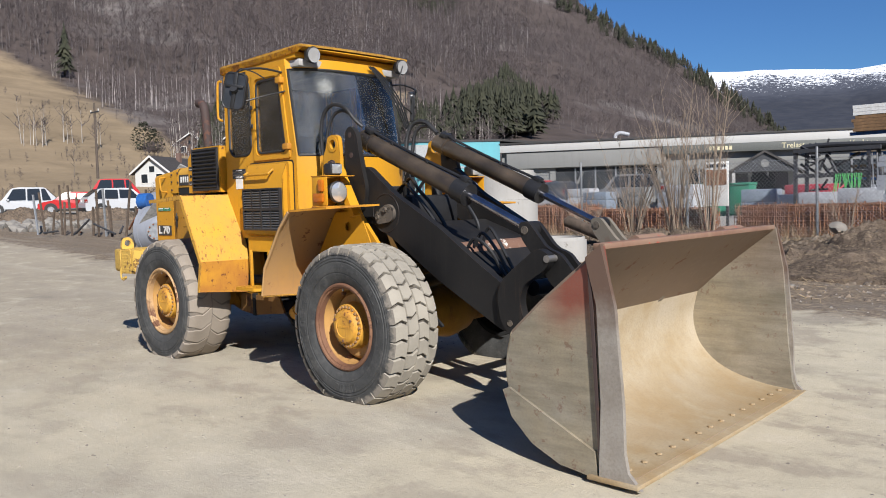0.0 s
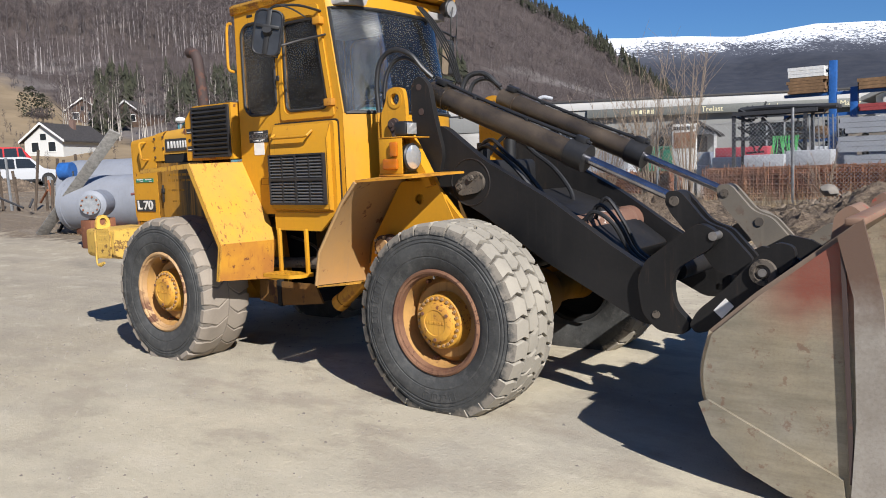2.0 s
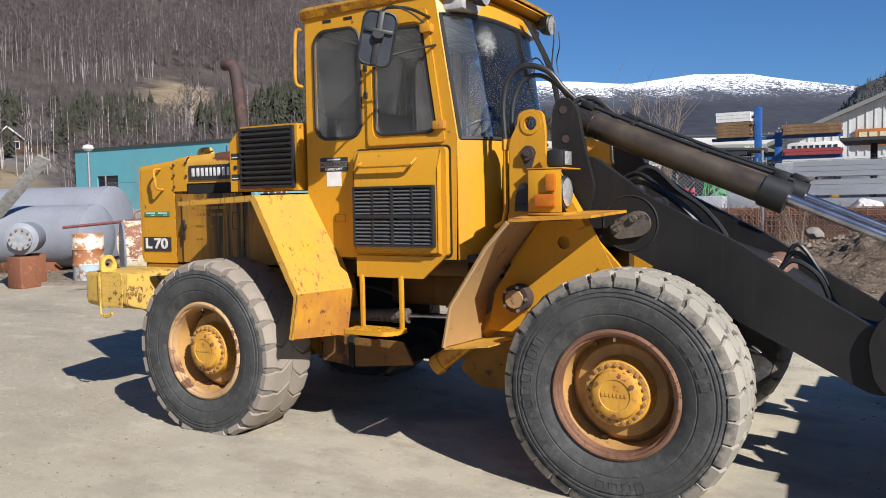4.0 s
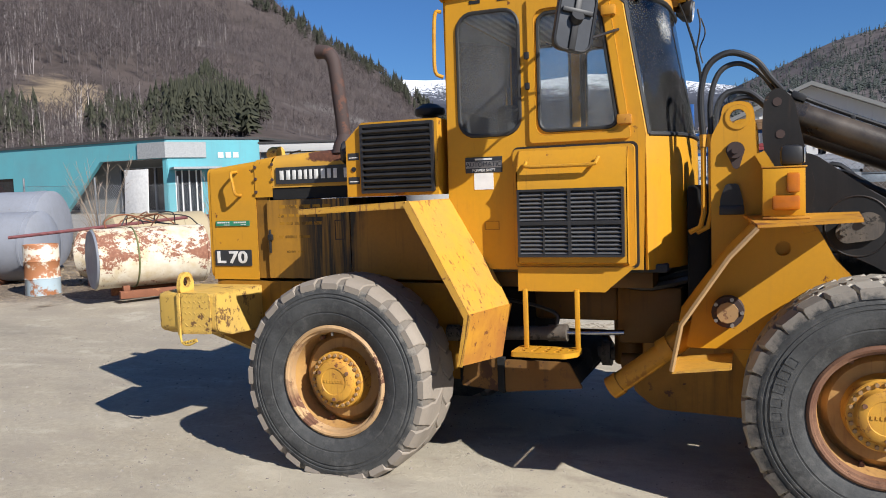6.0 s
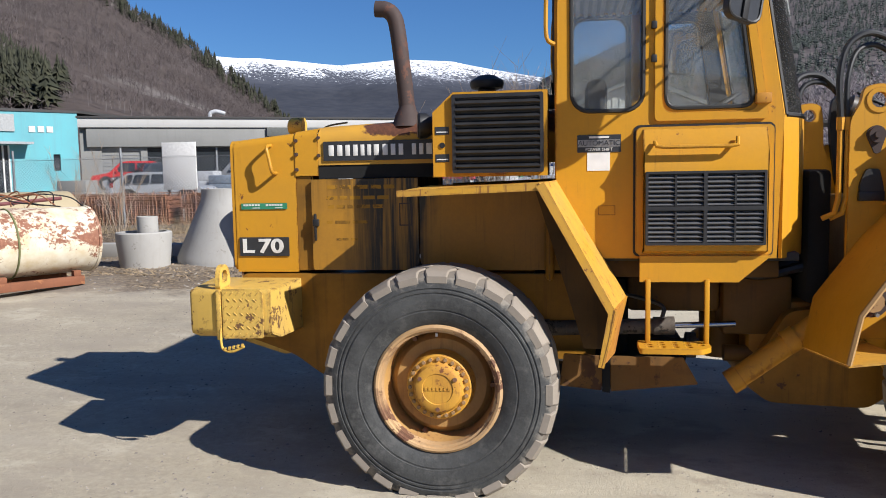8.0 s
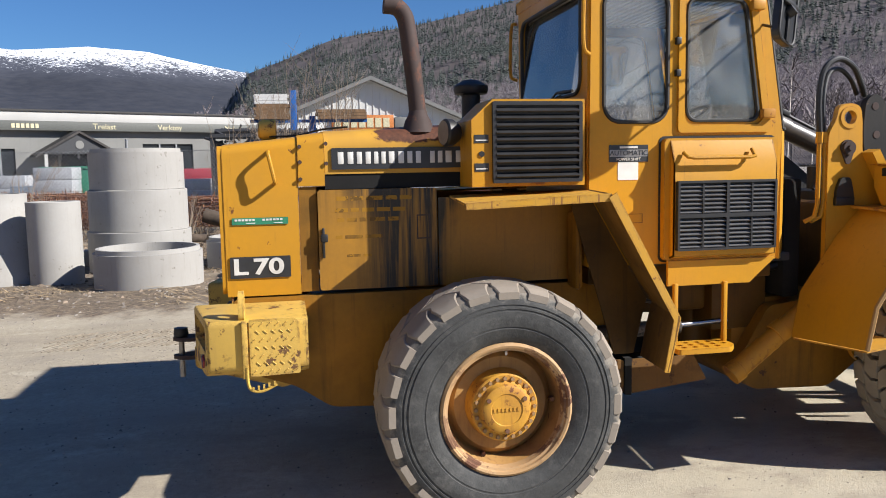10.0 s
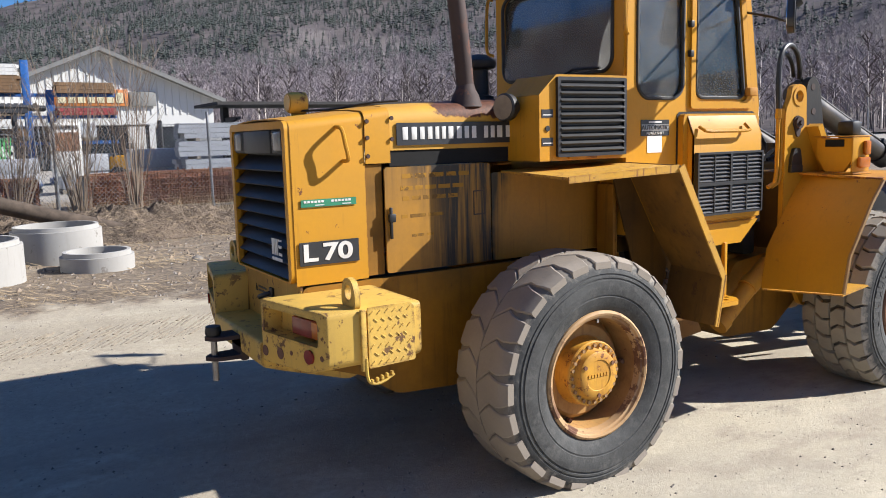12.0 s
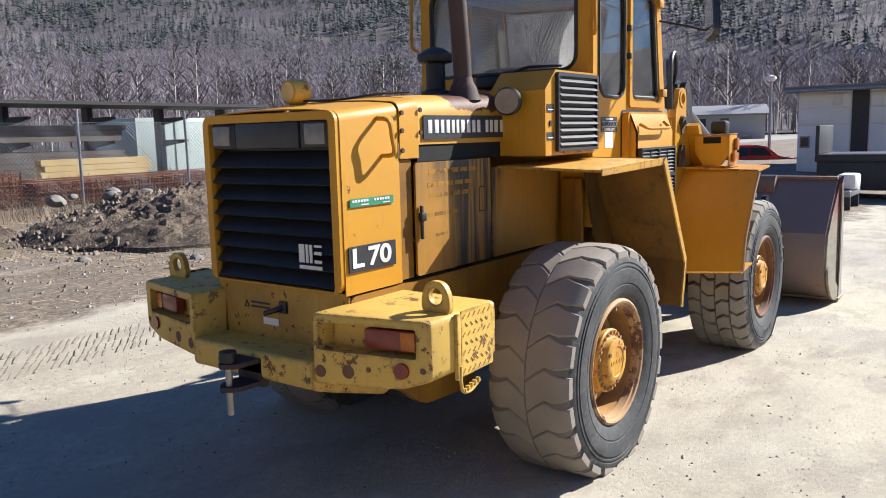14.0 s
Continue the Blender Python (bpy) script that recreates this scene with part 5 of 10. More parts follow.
part("vent_recess", box(B(), (1.12, -0.803, 1.335), (1.725, -0.800, 1.715)), BLACK, db, at=Matrix())
sl = mesh_of("vent_slat", plate(B(), [(-0.022, 0.0), (-0.026, 0.005), (-0.004, 0.019), (0.0, 0.014)], (), 0.289, Matrix(((0, 0, 1, 0), (1, 0, 0, 0), (0, 1, 0, 0), (0, 0, 0, 1)))), plain("vent_grey", (0.10, 0.10, 0.105), 0.42))
for x in (1.124, 1.432):
    for z0 in (1.340, 1.538):
        for k in range(7):
            put("vent_slat", sl, db, at=Matrix.Translation((x, -0.803, z0 + k * 0.0244)))
bm = tube(B(), [(1.16, -0.79, 1.885), (1.165, -0.835, 1.86), (1.20, -0.84, 1.855), (1.55, -0.84, 1.855), (1.58, -0.84, 1.86), (1.59, -0.79, 1.90)], 0.011, 8)
part("door_rail", bm, YELLOW, db, "yellow grab rail", at=Matrix())
# sign and paper on the cab side
bm = plate(B(), rrect(0.745, 1.838, 0.985, 1.935, 0.003), (), 0.003, side(-0.704))
sg = part("side_sign", bm, PLATE, cab, "small black sign with unreadable silver writing", at=Matrix())
part("sign_band", box(B(), (0.749, -0.706, 1.868), (0.981, -0.704, 1.908)), STEEL, sg, at=Matrix())
words("sign_text", "AUTOMATIC", 0.040, Matrix.Translation((0.865, -0.7065, 1.888)) @ NEAR_TEXT, PLATE, sg)
words("sign_text", "POWER SHIFT", 0.024, Matrix.Translation((0.865, -0.7045, 1.853)) @ NEAR_TEXT, WHITE, sg)
part("maker_bar", box(B(), (0.81, -0.706, 1.916), (0.92, -0.704, 1.927)), WHITE, sg, at=Matrix())
part("paper_note", plate(B(), rrect(0.80, 1.735, 0.925, 1.855, 0.002), (), 0.002, side(-0.7025)), PAPER, cab, at=Matrix())
part("inspection_mark", plate(B(), rrect(0.86, 1.485, 0.955, 1.54, 0.002), [rrect(0.864, 1.489, 0.951, 1.536, 0.002)], 0.002, side(-0.7022)), YELLOW_SOOT, cab, at=Matrix())
# skirt and step below the door
bm = plate(B(), [(1.085, 1.262), (1.78, 1.262), (1.61, 1.115), (1.085, 1.115)], (), 0.02, side(-0.765))
part("door_skirt", bm, YELLOW, cab, at=Matrix())
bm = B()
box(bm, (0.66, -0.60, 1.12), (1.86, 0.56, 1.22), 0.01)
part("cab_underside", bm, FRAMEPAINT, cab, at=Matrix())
for x0 in (1.13, 1.445):
    st = part("step_hanger", box(B(), (x0 - 0.013, -0.785, 0.77), (x0 + 0.013, -0.755, 1.13), 0.004), YELLOW, cab, "yellow hanging step bar", at=Matrix())
outer = rpoly([(1.075, -0.93), (1.40, -0.93), (1.46, -0.86), (1.46, -0.72), (1.075, -0.72)], 0.02)
holes = [circle(1.13 + i * 0.07, -0.875 + j * 0.055, 0.020, 10) for i in range(5) for j in range(3) if not (i == 4 and j == 0)]
part("step_tread", plate(B(), outer, holes, 0.03, flat(0.745)), YELLOW, st, "perforated yellow step tread", at=Matrix())
# inside the cab
bm = B()
box(bm, (0.90, -0.26, 1.72), (1.36, 0.26, 1.86), 0.05)
seat = part("driver_seat", bm, plain("seat_cloth", (0.03, 0.032, 0.036), 0.9), cab, "dark cloth driver seat", at=Matrix())
part("seat_back", box(B(), (0.80, -0.25, 1.82), (0.93, 0.25, 2.30), 0.05), plain("seat_cloth_back", (0.028, 0.03, 0.034), 0.9), seat, at=Matrix())
part("seat_base", box(B(), (0.92, -0.2, 1.27), (1.3, 0.2, 1.73), 0.03), INTERIOR, seat, at=Matrix())
bm = B()
rod(bm, (1.82, 0, 1.27), (1.62, 0, 2.0), 0.045)
box(bm, (1.66, -0.2, 1.85), (1.9, 0.2, 2.02), 0.04)
con = part("steering_column", bm, INTERIOR, cab, at=Matrix())
ax = Vector((-0.5, 0, 0.86)).normalized()
u, v = Vector((0, 1, 0)), ax.cross(Vector((0, 1, 0)))
c = Vector((1.57, 0, 2.10))
ring = [c + (u * math.cos(2 * math.pi * k / 28) + v * math.sin(2 * math.pi * k / 28)) * 0.2 for k in range(29)]
bm = tube(B(), ring, 0.014, 8)
for k in (0, 9, 19):
    rod(bm, c - ax * 0.03, ring[k], 0.009, seg=6)
part("steering_wheel", bm, BLACK, con, at=Matrix())
bm = B()
box(bm, (1.05, -0.48, 1.27), (1.6, -0.32, 1.95), 0.03)
box(bm, (0.68, 0.32, 1.27), (1.4, 0.58, 1.9), 0.03)
part("side_console", bm, INTERIOR, cab, at=Matrix())
part("inner_post", box(B(), (1.13, 0.57, 2.0), (1.19, 0.60, 2.83), 0.006), YELLOW, cab, at=Matrix())

# ---------- front frame, lamps and fenders ----------
for s in (-1, 1):
    tower = rpoly([(2.19, 0.95), (2.19, 1.98), (2.245, 2.08), (2.255, 2.155), (2.335, 2.175), (2.41, 2.155), (2.425, 2.06), (2.43, 1.87), (2.62, 1.52), (2.95, 1.15), (2.95, 0.55), (2.45, 0.55)], 0.04, 4)
    y = s * 0.64 - 0.02
    bm = plate(B(), tower, [circle(2.335, 2.085, 0.042, 18)], 0.04, side(y))
    tw = part("boom_tower", bm, YELLOW, loader, "yellow boom tower plate")
    lo = y - 0.006 if s < 0 else y + 0.04
    part("lifting_ear", plate(B(), circle(2.335, 2.085, 0.068, 24), [circle(2.335, 2.085, 0.042, 18)], 0.006, side(lo)), YELLOW, tw, "yellow ring round the lifting hole")
    bm = plate(B(), [(2.42, 1.87), (2.47, 1.89), (2.72, 1.46), (2.66, 1.44)], (), 0.10, side(y - (0.10 if s < 0 else -0.04)))
    part("tower_rib", bm, YELLOW, tw)
    bm = rod(B(), (2.32, y - 0.03 if s < 0 else y + 0.04, 1.90), (2.32, y if s < 0 else y + 0.07, 1.90), 0.042, seg=20)
    rod(bm, (2.32, y - 0.045 if s < 0 else y + 0.07, 1.90), (2.32, y if s < 0 else y + 0.085, 1.90), 0.018, seg=8)
    plate(bm, capsule((2.32, 1.90), (2.325, 1.82), 0.05, 0.02), (), 0.012, side(y - 0.012 if s < 0 else y + 0.04))
    part("pin_keeper", bm, EXHAUST, tw)
    bm = plate(B(), rpoly([(2.24, 1.55), (2.36, 1.55), (2.36, 1.62), (2.335, 1.72), (2.27, 1.72), (2.24, 1.64)], 0.02), (), 0.025, side(y - 0.026 if s < 0 else y + 0.041))
    box(bm, (2.235, y - 0.03 if s < 0 else y + 0.041, 1.548), (2.365, y if s < 0 else y + 0.072, 1.60), 0.005)
    part("hose_block", bm, BLACK, tw, "black bracket")
    # indicator, headlamp and small lamp
    lo, hi = sorted((s * 0.72, s * 0.985))
    bm = plate(B(), rpoly([(s * y, z) for y, z in ((0.72, 1.66), (0.72, 1.785), (0.985, 1.785), (0.985, 1.63), (0.93, 1.548), (0.79, 1.548))], 0.012), (), 0.03, across(2.47))
    lb = part("lamp_box", bm, YELLOW, loader, "yellow lamp box")
    lo, hi = sorted((s * 0.79, s * 0.93))
    # flat black plate imitates the shade of a recess that isn't modelled
    part("pocket", box(B(), (2.462, lo, 1.725), (2.4685, hi, 1.775), 0.002), SOOT_SHADE, lb, "black plate for the shade of a recess")
    lo, hi = sorted((s * 0.987, s * 1.0))
    part("lamp_cheek", box(B(), (2.46, lo, 1.548), (2.66, hi, 1.79), 0.004), YELLOW, lb)
    lo, hi = sorted((s * 1.0005, s * 1.03))
    for x0, x1, z0, z1 in ((2.573, 2.635, 1.665, 1.765), (2.506, 2.635, 1.578, 1.652)):
        part("indicator", box(B(), (x0, lo, z0), (x1, hi, z1), 0.012), AMBER, lb, "amber indicator lens")
    bm = lathe(B(), [(-0.09, 0.0), (-0.09, 0.05), (0.0, 0.09), (0.035, 0.095), (0.045, 0.085), (0.045, 0.0)], (2.60, s * 0.855, 1.66), (1, 0, 0), 28)
    hl = part("headlamp", bm, BLACK, lb, "round headlamp")
    part("headlamp_lens", lathe(B(), [(0.062, 0.0), (0.058, 0.05), (0.046, 0.082)], (2.60, s * 0.855, 1.66), (1, 0, 0), 28), LENS, hl)
    bm = box(B(), (2.545, s * 0.88 - 0.065, 1.80), (2.655, s * 0.88 + 0.065, 1.905), 0.025)
    sl_ = part("side_lamp", bm, BLACK, lb, "small black square lamp")
    part("lens", box(B(), (2.656, s * 0.88 - 0.05, 1.815), (2.662, s * 0.88 + 0.05, 1.892), 0.002), LENS, sl_)
    part("lamp_tray", box(B(), (2.46, s * 0.86 - 0.15, 1.532), (2.68, s * 0.86 + 0.15, 1.544), 0.003), YELLOW_RUST, lb)
    lo, hi = sorted((s * 0.70, s * 1.004))
    part("lamp_hood", box(B(), (2.455, lo, 1.7915), (2.668, hi, 1.799), 0.002), YELLOW_RUST, lb)
    # front fender: shelf, sloping guard, inner gusset
    Yc = lambda a: s * a
    bm = sheet([[(2.44, Yc(1.23), 1.50), (2.36, Yc(0.66), 1.53)], [(2.90, Yc(1.20), 1.52), (2.93, Yc(0.66), 1.535)]], 0.016)
    ff = part("front_fender", bm, YELLOW_RUST, loader, "yellow front fender with a bent rusty edge")
    bm = sheet([[(2.44, Yc(1.23), 1.50), (2.43, Yc(0.66), 1.52)], [(2.31, Yc(1.235), 1.36), (2.28, Yc(0.66), 1.36)], [(2.08, Yc(1.24), 1.02), (2.035, Yc(0.66), 1.02)], [(2.03, Yc(1.24), 0.78), (1.985, Yc(0.66), 0.74)]], 0.012)
    bmesh.ops.recalc_face_normals(bm, faces=bm.faces)
    for f in bm.faces:
        if f.normal.x < 0:
            f.material_index = 1
    part("front_mudguard", bm, [OCHRE, YELLOW], ff, "sloping yellow mudguard, dusty on its wheel side")
    part("guard_edge", tube(B(), [(2.44, Yc(1.235), 1.50), (2.31, Yc(1.24), 1.36), (2.08, Yc(1.245), 1.02), (2.03, Yc(1.245), 0.78)], 0.014, 6), OCHRE, ff)
    # flap stretched towards the tyre to block a streak of sun
    bm = sheet([[(2.03, Yc(1.24), 0.775), (1.985, Yc(0.66), 0.735)], [(2.315, Yc(1.24), 0.81), (2.30, Yc(0.66), 0.775)]], 0.01)
    part("guard_flap", bm, FENDER, ff)
    gp = plate(B(), rpoly([(2.05, 0.80), (2.10, 1.05), (2.40, 1.49), (2.72, 1.49), (2.92, 1.10), (2.55, 0.80)], 0.03), [circle(2.56, 1.36, 0.038)], 0.012, side(Yc(0.70) - 0.006))
    part("gusset", gp, YELLOW, ff, "yellow gusset plate with a round hole")
    bm = rod(B(), (2.28, Yc(0.70), 1.02), (2.28, Yc(0.80), 1.02), 0.085, seg=20)
    bs = part("boss", bm, EXHAUST, ff, "black greasy boss ring")
    part("boss_cap", rod(B(), (2.28, Yc(0.801), 1.02), (2.28, Yc(0.82), 1.02), 0.058, seg=10), OCHRE, bs, "ochre boss cap")
    for k in range(5):
        a = 2 * math.pi * k / 5
        part("bolt", rod(B(), (2.28 + 0.074 * math.cos(a), Yc(0.80), 1.02 + 0.074 * math.sin(a)), (2.28 + 0.074 * math.cos(a), Yc(0.818), 1.02 + 0.074 * math.sin(a)), 0.011, seg=6), STEEL, bs)

bm = B()
box(bm, (1.75, -0.35, 0.50), (2.95, 0.35, 0.95), 0.04)
plate(bm, rpoly([(1.70, 0.48), (1.85, 0.36), (2.40, 0.34), (2.75, 0.60), (2.75, 1.0), (1.95, 0.9)], 0.05), (), 0.9, side(-0.45))
FRONTPAINT = worn("grimy_frame_paint", (0.36, 0.17, 0.02), (0.075, 0.042, 0.014), (0.09, 0.04, 0.02), 0.55, dirt_amt=0.85, rust_amt=0.60, edges=0.6)
front_frame = part("front_frame", bm, FRONTPAINT, loader, "oily yellow front frame")
bm = B()
box(bm, (2.42, -0.60, 0.70), (2.62, 0.60, 1.55), 0.03)
part("tower_crossplate", bm, FRAMEPAINT, loader)
for s in (-1, 1):
    bm = rod(B(), (1.63, s * 0.60, 0.53), (2.12, s * 0.60, 0.90), 0.063, seg=20)
    rod(bm, (1.60, s * 0.60, 0.51), (1.66, s * 0.60, 0.55), 0.07, seg=18)
    rod(bm, (1.90, s * 0.60, 0.745), (1.96, s * 0.60, 0.785), 0.072, seg=18)
    part("lift_cylinder_end", bm, YELLOW_RUST, loader, "dusty yellow cylinder")
bm = B()
for s in (-1, 1):
    rod(bm, (2.0, s * 0.30, 0.62), (1.62, s * 0.30, 0.62), 0.05)
plate(bm, circle(1.66, 0, 0.14), (), 0.5, flat(0.55))
part("centre_joint", bm, FRAMEPAINT, loader)
part("hinge_block", box(B(), (1.60, -0.36, 0.74), (2.0, 0.36, 1.10), 0.03), FRAMEPAINT, loader, "oily yellow hinge block, darkened for shade")
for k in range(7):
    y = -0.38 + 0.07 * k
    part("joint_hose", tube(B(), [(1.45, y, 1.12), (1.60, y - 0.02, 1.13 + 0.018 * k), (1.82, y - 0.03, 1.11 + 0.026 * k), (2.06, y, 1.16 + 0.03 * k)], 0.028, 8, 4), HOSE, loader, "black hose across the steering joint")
# black block added to close the gap and stand in for its shade
part("hose_guard", box(B(), (2.04, -0.46, 0.95), (2.17, 0.46, 1.72), 0.03), SOOT_SHADE, loader, "added black block for the shaded gap behind the towers")
# upright hose pipe beside the tower
bm = B()
for k, x in enumerate((2.15, 2.19)):
    tube(bm, [(x - 0.08, -0.62, 1.45), (x - 0.02, -0.63, 1.48), (x, -0.63, 1.56), (x, -0.63, 1.98)], 0.015, 8)
    rod(bm, (x, -0.63, 1.93), (x, -0.63, 2.0), 0.022, seg=6)
part("hose_pipe", bm, YELLOW, loader, "yellow steel hose pipes")
for pts, r in (([(2.15, -0.63, 1.98), (2.14, -0.63, 2.22), (2.18, -0.62, 2.38), (2.29, -0.60, 2.445), (2.42, -0.57, 2.40), (2.50, -0.54, 2.30), (2.56, -0.50, 2.23)], 0.018),
               ([(2.19, -0.61, 1.98), (2.19, -0.60, 2.20), (2.24, -0.57, 2.35), (2.34, -0.54, 2.39), (2.45, -0.51, 2.33), (2.52, -0.48, 2.24)], 0.015),
               ([(2.16, 0.40, 1.98), (2.16, 0.42, 2.20), (2.22, 0.45, 2.33), (2.36, 0.48, 2.34), (2.50, 0.50, 2.22)], 0.022),
               ([(2.20, 0.44, 1.98), (2.22, 0.46, 2.20), (2.28, 0.48, 2.29), (2.40, 0.50, 2.29), (2.52, 0.52, 2.18)], 0.018)):
    part("hydraulic_hose", tube(B(), pts, r, 10, 6), HOSE, loader, "black hydraulic hose looping over a tower")

# ---------- lifting arms, cylinders and linkage ----------
for s in (-1, 1):
    y = s * 0.555
    arm = rpoly([(2.56, 1.86), (2.70, 1.88), (3.03, 1.63), (3.54, 1.355), (3.96, 1.075), (4.20, 0.93), (4.36, 0.80), (4.37, 0.60), (4.20, 0.58), (3.53, 0.93), (3.02, 1.25), (2.74, 1.39), (2.56, 1.50)], 0.06, 4)
    a = part("lift_arm", plate(B(), arm, (), 0.07, side(y - 0.035)), BLACKARM, loader, "matt charcoal lifting arm")
    up = rpoly([(2.50, 1.62), (2.455, 2.0), (2.47, 2.19), (2.54, 2.24), (2.62, 2.17), (2.66, 1.95), (2.73, 1.68), (2.68, 1.50), (2.58, 1.46)], 0.06, 4)
    part("arm_bracket", plate(B(), up, (), 0.05, side(y - 0.075 if s < 0 else y + 0.03)), BLACKARM, a, "charcoal upright bracket")
    bm = lathe(B(), [(0.0, 0.168), (0.004, 0.166), (0.006, 0.162), (0.004, 0.158), (0.0, 0.156)], (2.93, y + s * 0.034, 1.47), (0, s, 0), 40)
    part("weld_ring", bm, BLACKARM, a)
    bm = plate(B(), capsule((2.88, 1.44), (2.98, 1.47), 0.06, 0.075), (), 0.03, side(y - 0.065 if s < 0 else y + 0.035))
    rod(bm, (2.96, y + s * 0.035, 1.50), (2.96, y + s * 0.085, 1.50), 0.022, seg=8)
    rod(bm, (2.86, y + s * 0.035, 1.44), (2.86, y + s * 0.08, 1.44), 0.022, seg=12)
    part("pivot_cover", bm, PIVOT, a, "worn greasy pivot cover")
    for px, pz in ((2.535, 2.155), (2.55, 1.98), (2.52, 1.66)):
        part("pin", rod(B(), (px, y + s * 0.03, pz), (px, y + s * 0.078, pz), 0.024, seg=12), EXHAUST, a)
    # tilt cylinder above the arm
    yc = s * 0.47
    p0, p1, p2 = Vector((2.56, yc, 2.115)), Vector((3.76, yc, 1.605)), Vector((4.37, yc, 1.335))
    d = (p2 - p0).normalized()
    bm = rod(B(), p0, p1, 0.078, seg=24)
    rod(bm, p0 - d * 0.03, p0 + d * 0.12, 0.085, seg=24)
    c = part("tilt_cylinder", bm, CYL, loader, "dark oil-stained hydraulic cylinder")
    bm = rod(B(), p1 - d * 0.13, p1 + d * 0.01, 0.092, seg=24)
    box(bm, (-0.03, -0.03, 0.07), (0.05, 0.03, 0.125), 0.008, Matrix.Translation(p1 - d * 0.08) @ d.to_track_quat('X', 'Z').to_matrix().to_4x4())
    part("gland_collar", bm, BLACK, c, "black gland collar")
    part("piston_rod", rod(B(), p1, p2, 0.030, seg=18), CHROME, c, "bright chrome piston rod")
    bm = rod(B(), p2 + Vector((0, -0.06, 0)), p2 + Vector((0, 0.06, 0)), 0.062, seg=20)
    part("rod_eye", bm, BLACKARM, c)
    bm = B()
    up_ = Vector((0, 0, 1)) - d * d.z
    up_.normalize()
    tube(bm, [p0 + up_ * 0.09 + Vector((0, s * 0.02, 0.03)), p0 + up_ * 0.10 + d * 0.15, p0 + up_ * 0.095 + d * 0.7, p1 + up_ * 0.10 - d * 0.12, p1 + up_ * 0.10], 0.013, 8, 4)
    box(bm, (-0.04, -0.05, -0.02), (0.04, 0.05, 0.02), 0.006, Matrix.Translation(p0 + up_ * 0.10 + d * 0.05) @ d.to_track_quat('X', 'Z').to_matrix().to_4x4())
    for q in (0.35, 0.8):
        box(bm, (-0.012, -0.02, -0.015), (0.012, 0.02, 0.015), 0.003, Matrix.Translation(p0 + up_ * 0.085 + d * q))
    part("cylinder_pipe", bm, BLACK, c, "black pressure pipe along the cylinder")
    # bell crank and bucket link
    yb = s * 0.47
    LINK = BLACKARM if s < 0 else DUSTY
    lever = rpoly([(4.31, 1.39), (4.40, 1.40), (4.56, 1.21), (4.68, 1.17), (4.74, 1.10), (4.83, 1.0), (4.80, 0.93), (4.70, 0.90), (4.60, 0.94), (4.54, 1.03), (4.33, 1.28)], 0.05, 4)
    bm = plate(B(), lever, (), 0.04, side(yb - 0.075))
    plate(bm, lever, (), 0.04, side(yb + 0.035))
    bk = part("bell_crank", bm, LINK, loader, "charcoal bell crank lever" if s < 0 else "dust-grey bell crank lever")
    link = rpoly([(5.07, 1.10), (4.98, 1.12), (4.86, 1.02), (4.72, 0.86), (4.55, 0.71), (4.50, 0.62), (4.54, 0.575), (4.64, 0.60), (4.80, 0.72), (4.90, 0.86), (5.08, 1.02)], 0.035, 4)
    bl = part("bucket_link", plate(B(), link, (), 0.05, side(s * 0.64 - 0.025)), LINK, loader, "charcoal bucket link plate" if s < 0 else "dust-grey bucket link plate")
    lo = s * 0.64 + s * 0.025
    part("link_boss", lathe(B(), [(0.0, 0.075), (0.022, 0.07), (0.026, 0.045), (0.012, 0.04), (0.012, 0.0)], (4.913, lo, 0.951), (0, s, 0), 24), PIVOT, bl)
    part("boss_pin", rod(B(), (4.913, lo, 0.951), (4.913, lo + s * 0.03, 0.951), 0.022, seg=14), STEEL, bl)
    for px, pz in ((4.60, 1.14), (4.37, 1.335)):
        part("pin", rod(B(), (px, yb - 0.083, pz), (px, yb + 0.083, pz), 0.030, seg=16), PIVOT, bk, "greasy steel pivot pin")
    cs = rpoly([(4.55, 1.22), (4.66, 1.16), (4.62, 1.07), (4.42, 0.95), (4.38, 0.85), (4.40, 0.72), (4.50, 0.62), (4.46, 0.55), (4.30, 0.56), (4.20, 0.66), (4.17, 0.86), (4.22, 0.98), (4.38, 1.10)], 0.05, 4)
    part("arm_end", plate(B(), cs, (), 0.07, side(s * 0.60 - 0.035)), LINK, a, "curved arm end")
    part("pin", rod(B(), (4.63, s * 0.52, 1.14), (4.63, s * 0.644, 1.14), 0.026, seg=16), STEEL, a)
    part("pin", rod(B(), (4.29, s * 0.52, 0.66), (4.29, s * 0.641, 0.66), 0.024, seg=16), PIVOT, a)
part("cross_tube", lathe(B(), [(-0.515, 0.0), (-0.515, 0.098), (0.40, 0.098), (0.41, 0.112), (0.515, 0.112), (0.515, 0.0)], (3.62, 0, 1.13), (0, 1, 0), 32), RUSTTUBE, loader, "rust-brown cross tube between the arms")
bm = B()
plate(bm, rpoly([(3.10, 1.40), (3.62, 1.22), (3.95, 0.98), (3.80, 0.86), (3.4, 1.02), (3.05, 1.22)], 0.05), (), 0.9, side(-0.45))
part("boom_crossbox", bm, BLACKARM, loader, "charcoal boom cross box")
for k, y in enumerate((-0.40, -0.31, 0.1)):
    part("boom_hose", tube(B(), [(2.62, y * 0.5, 1.62), (2.85, y * 0.7, 1.72 + 0.05 * (k % 3)), (3.05, y, 1.66), (3.22, y * 1.05, 1.53), (3.36, y, 1.33), (3.30, y, 1.15)], 0.016, 7, 5), HOSE, loader)
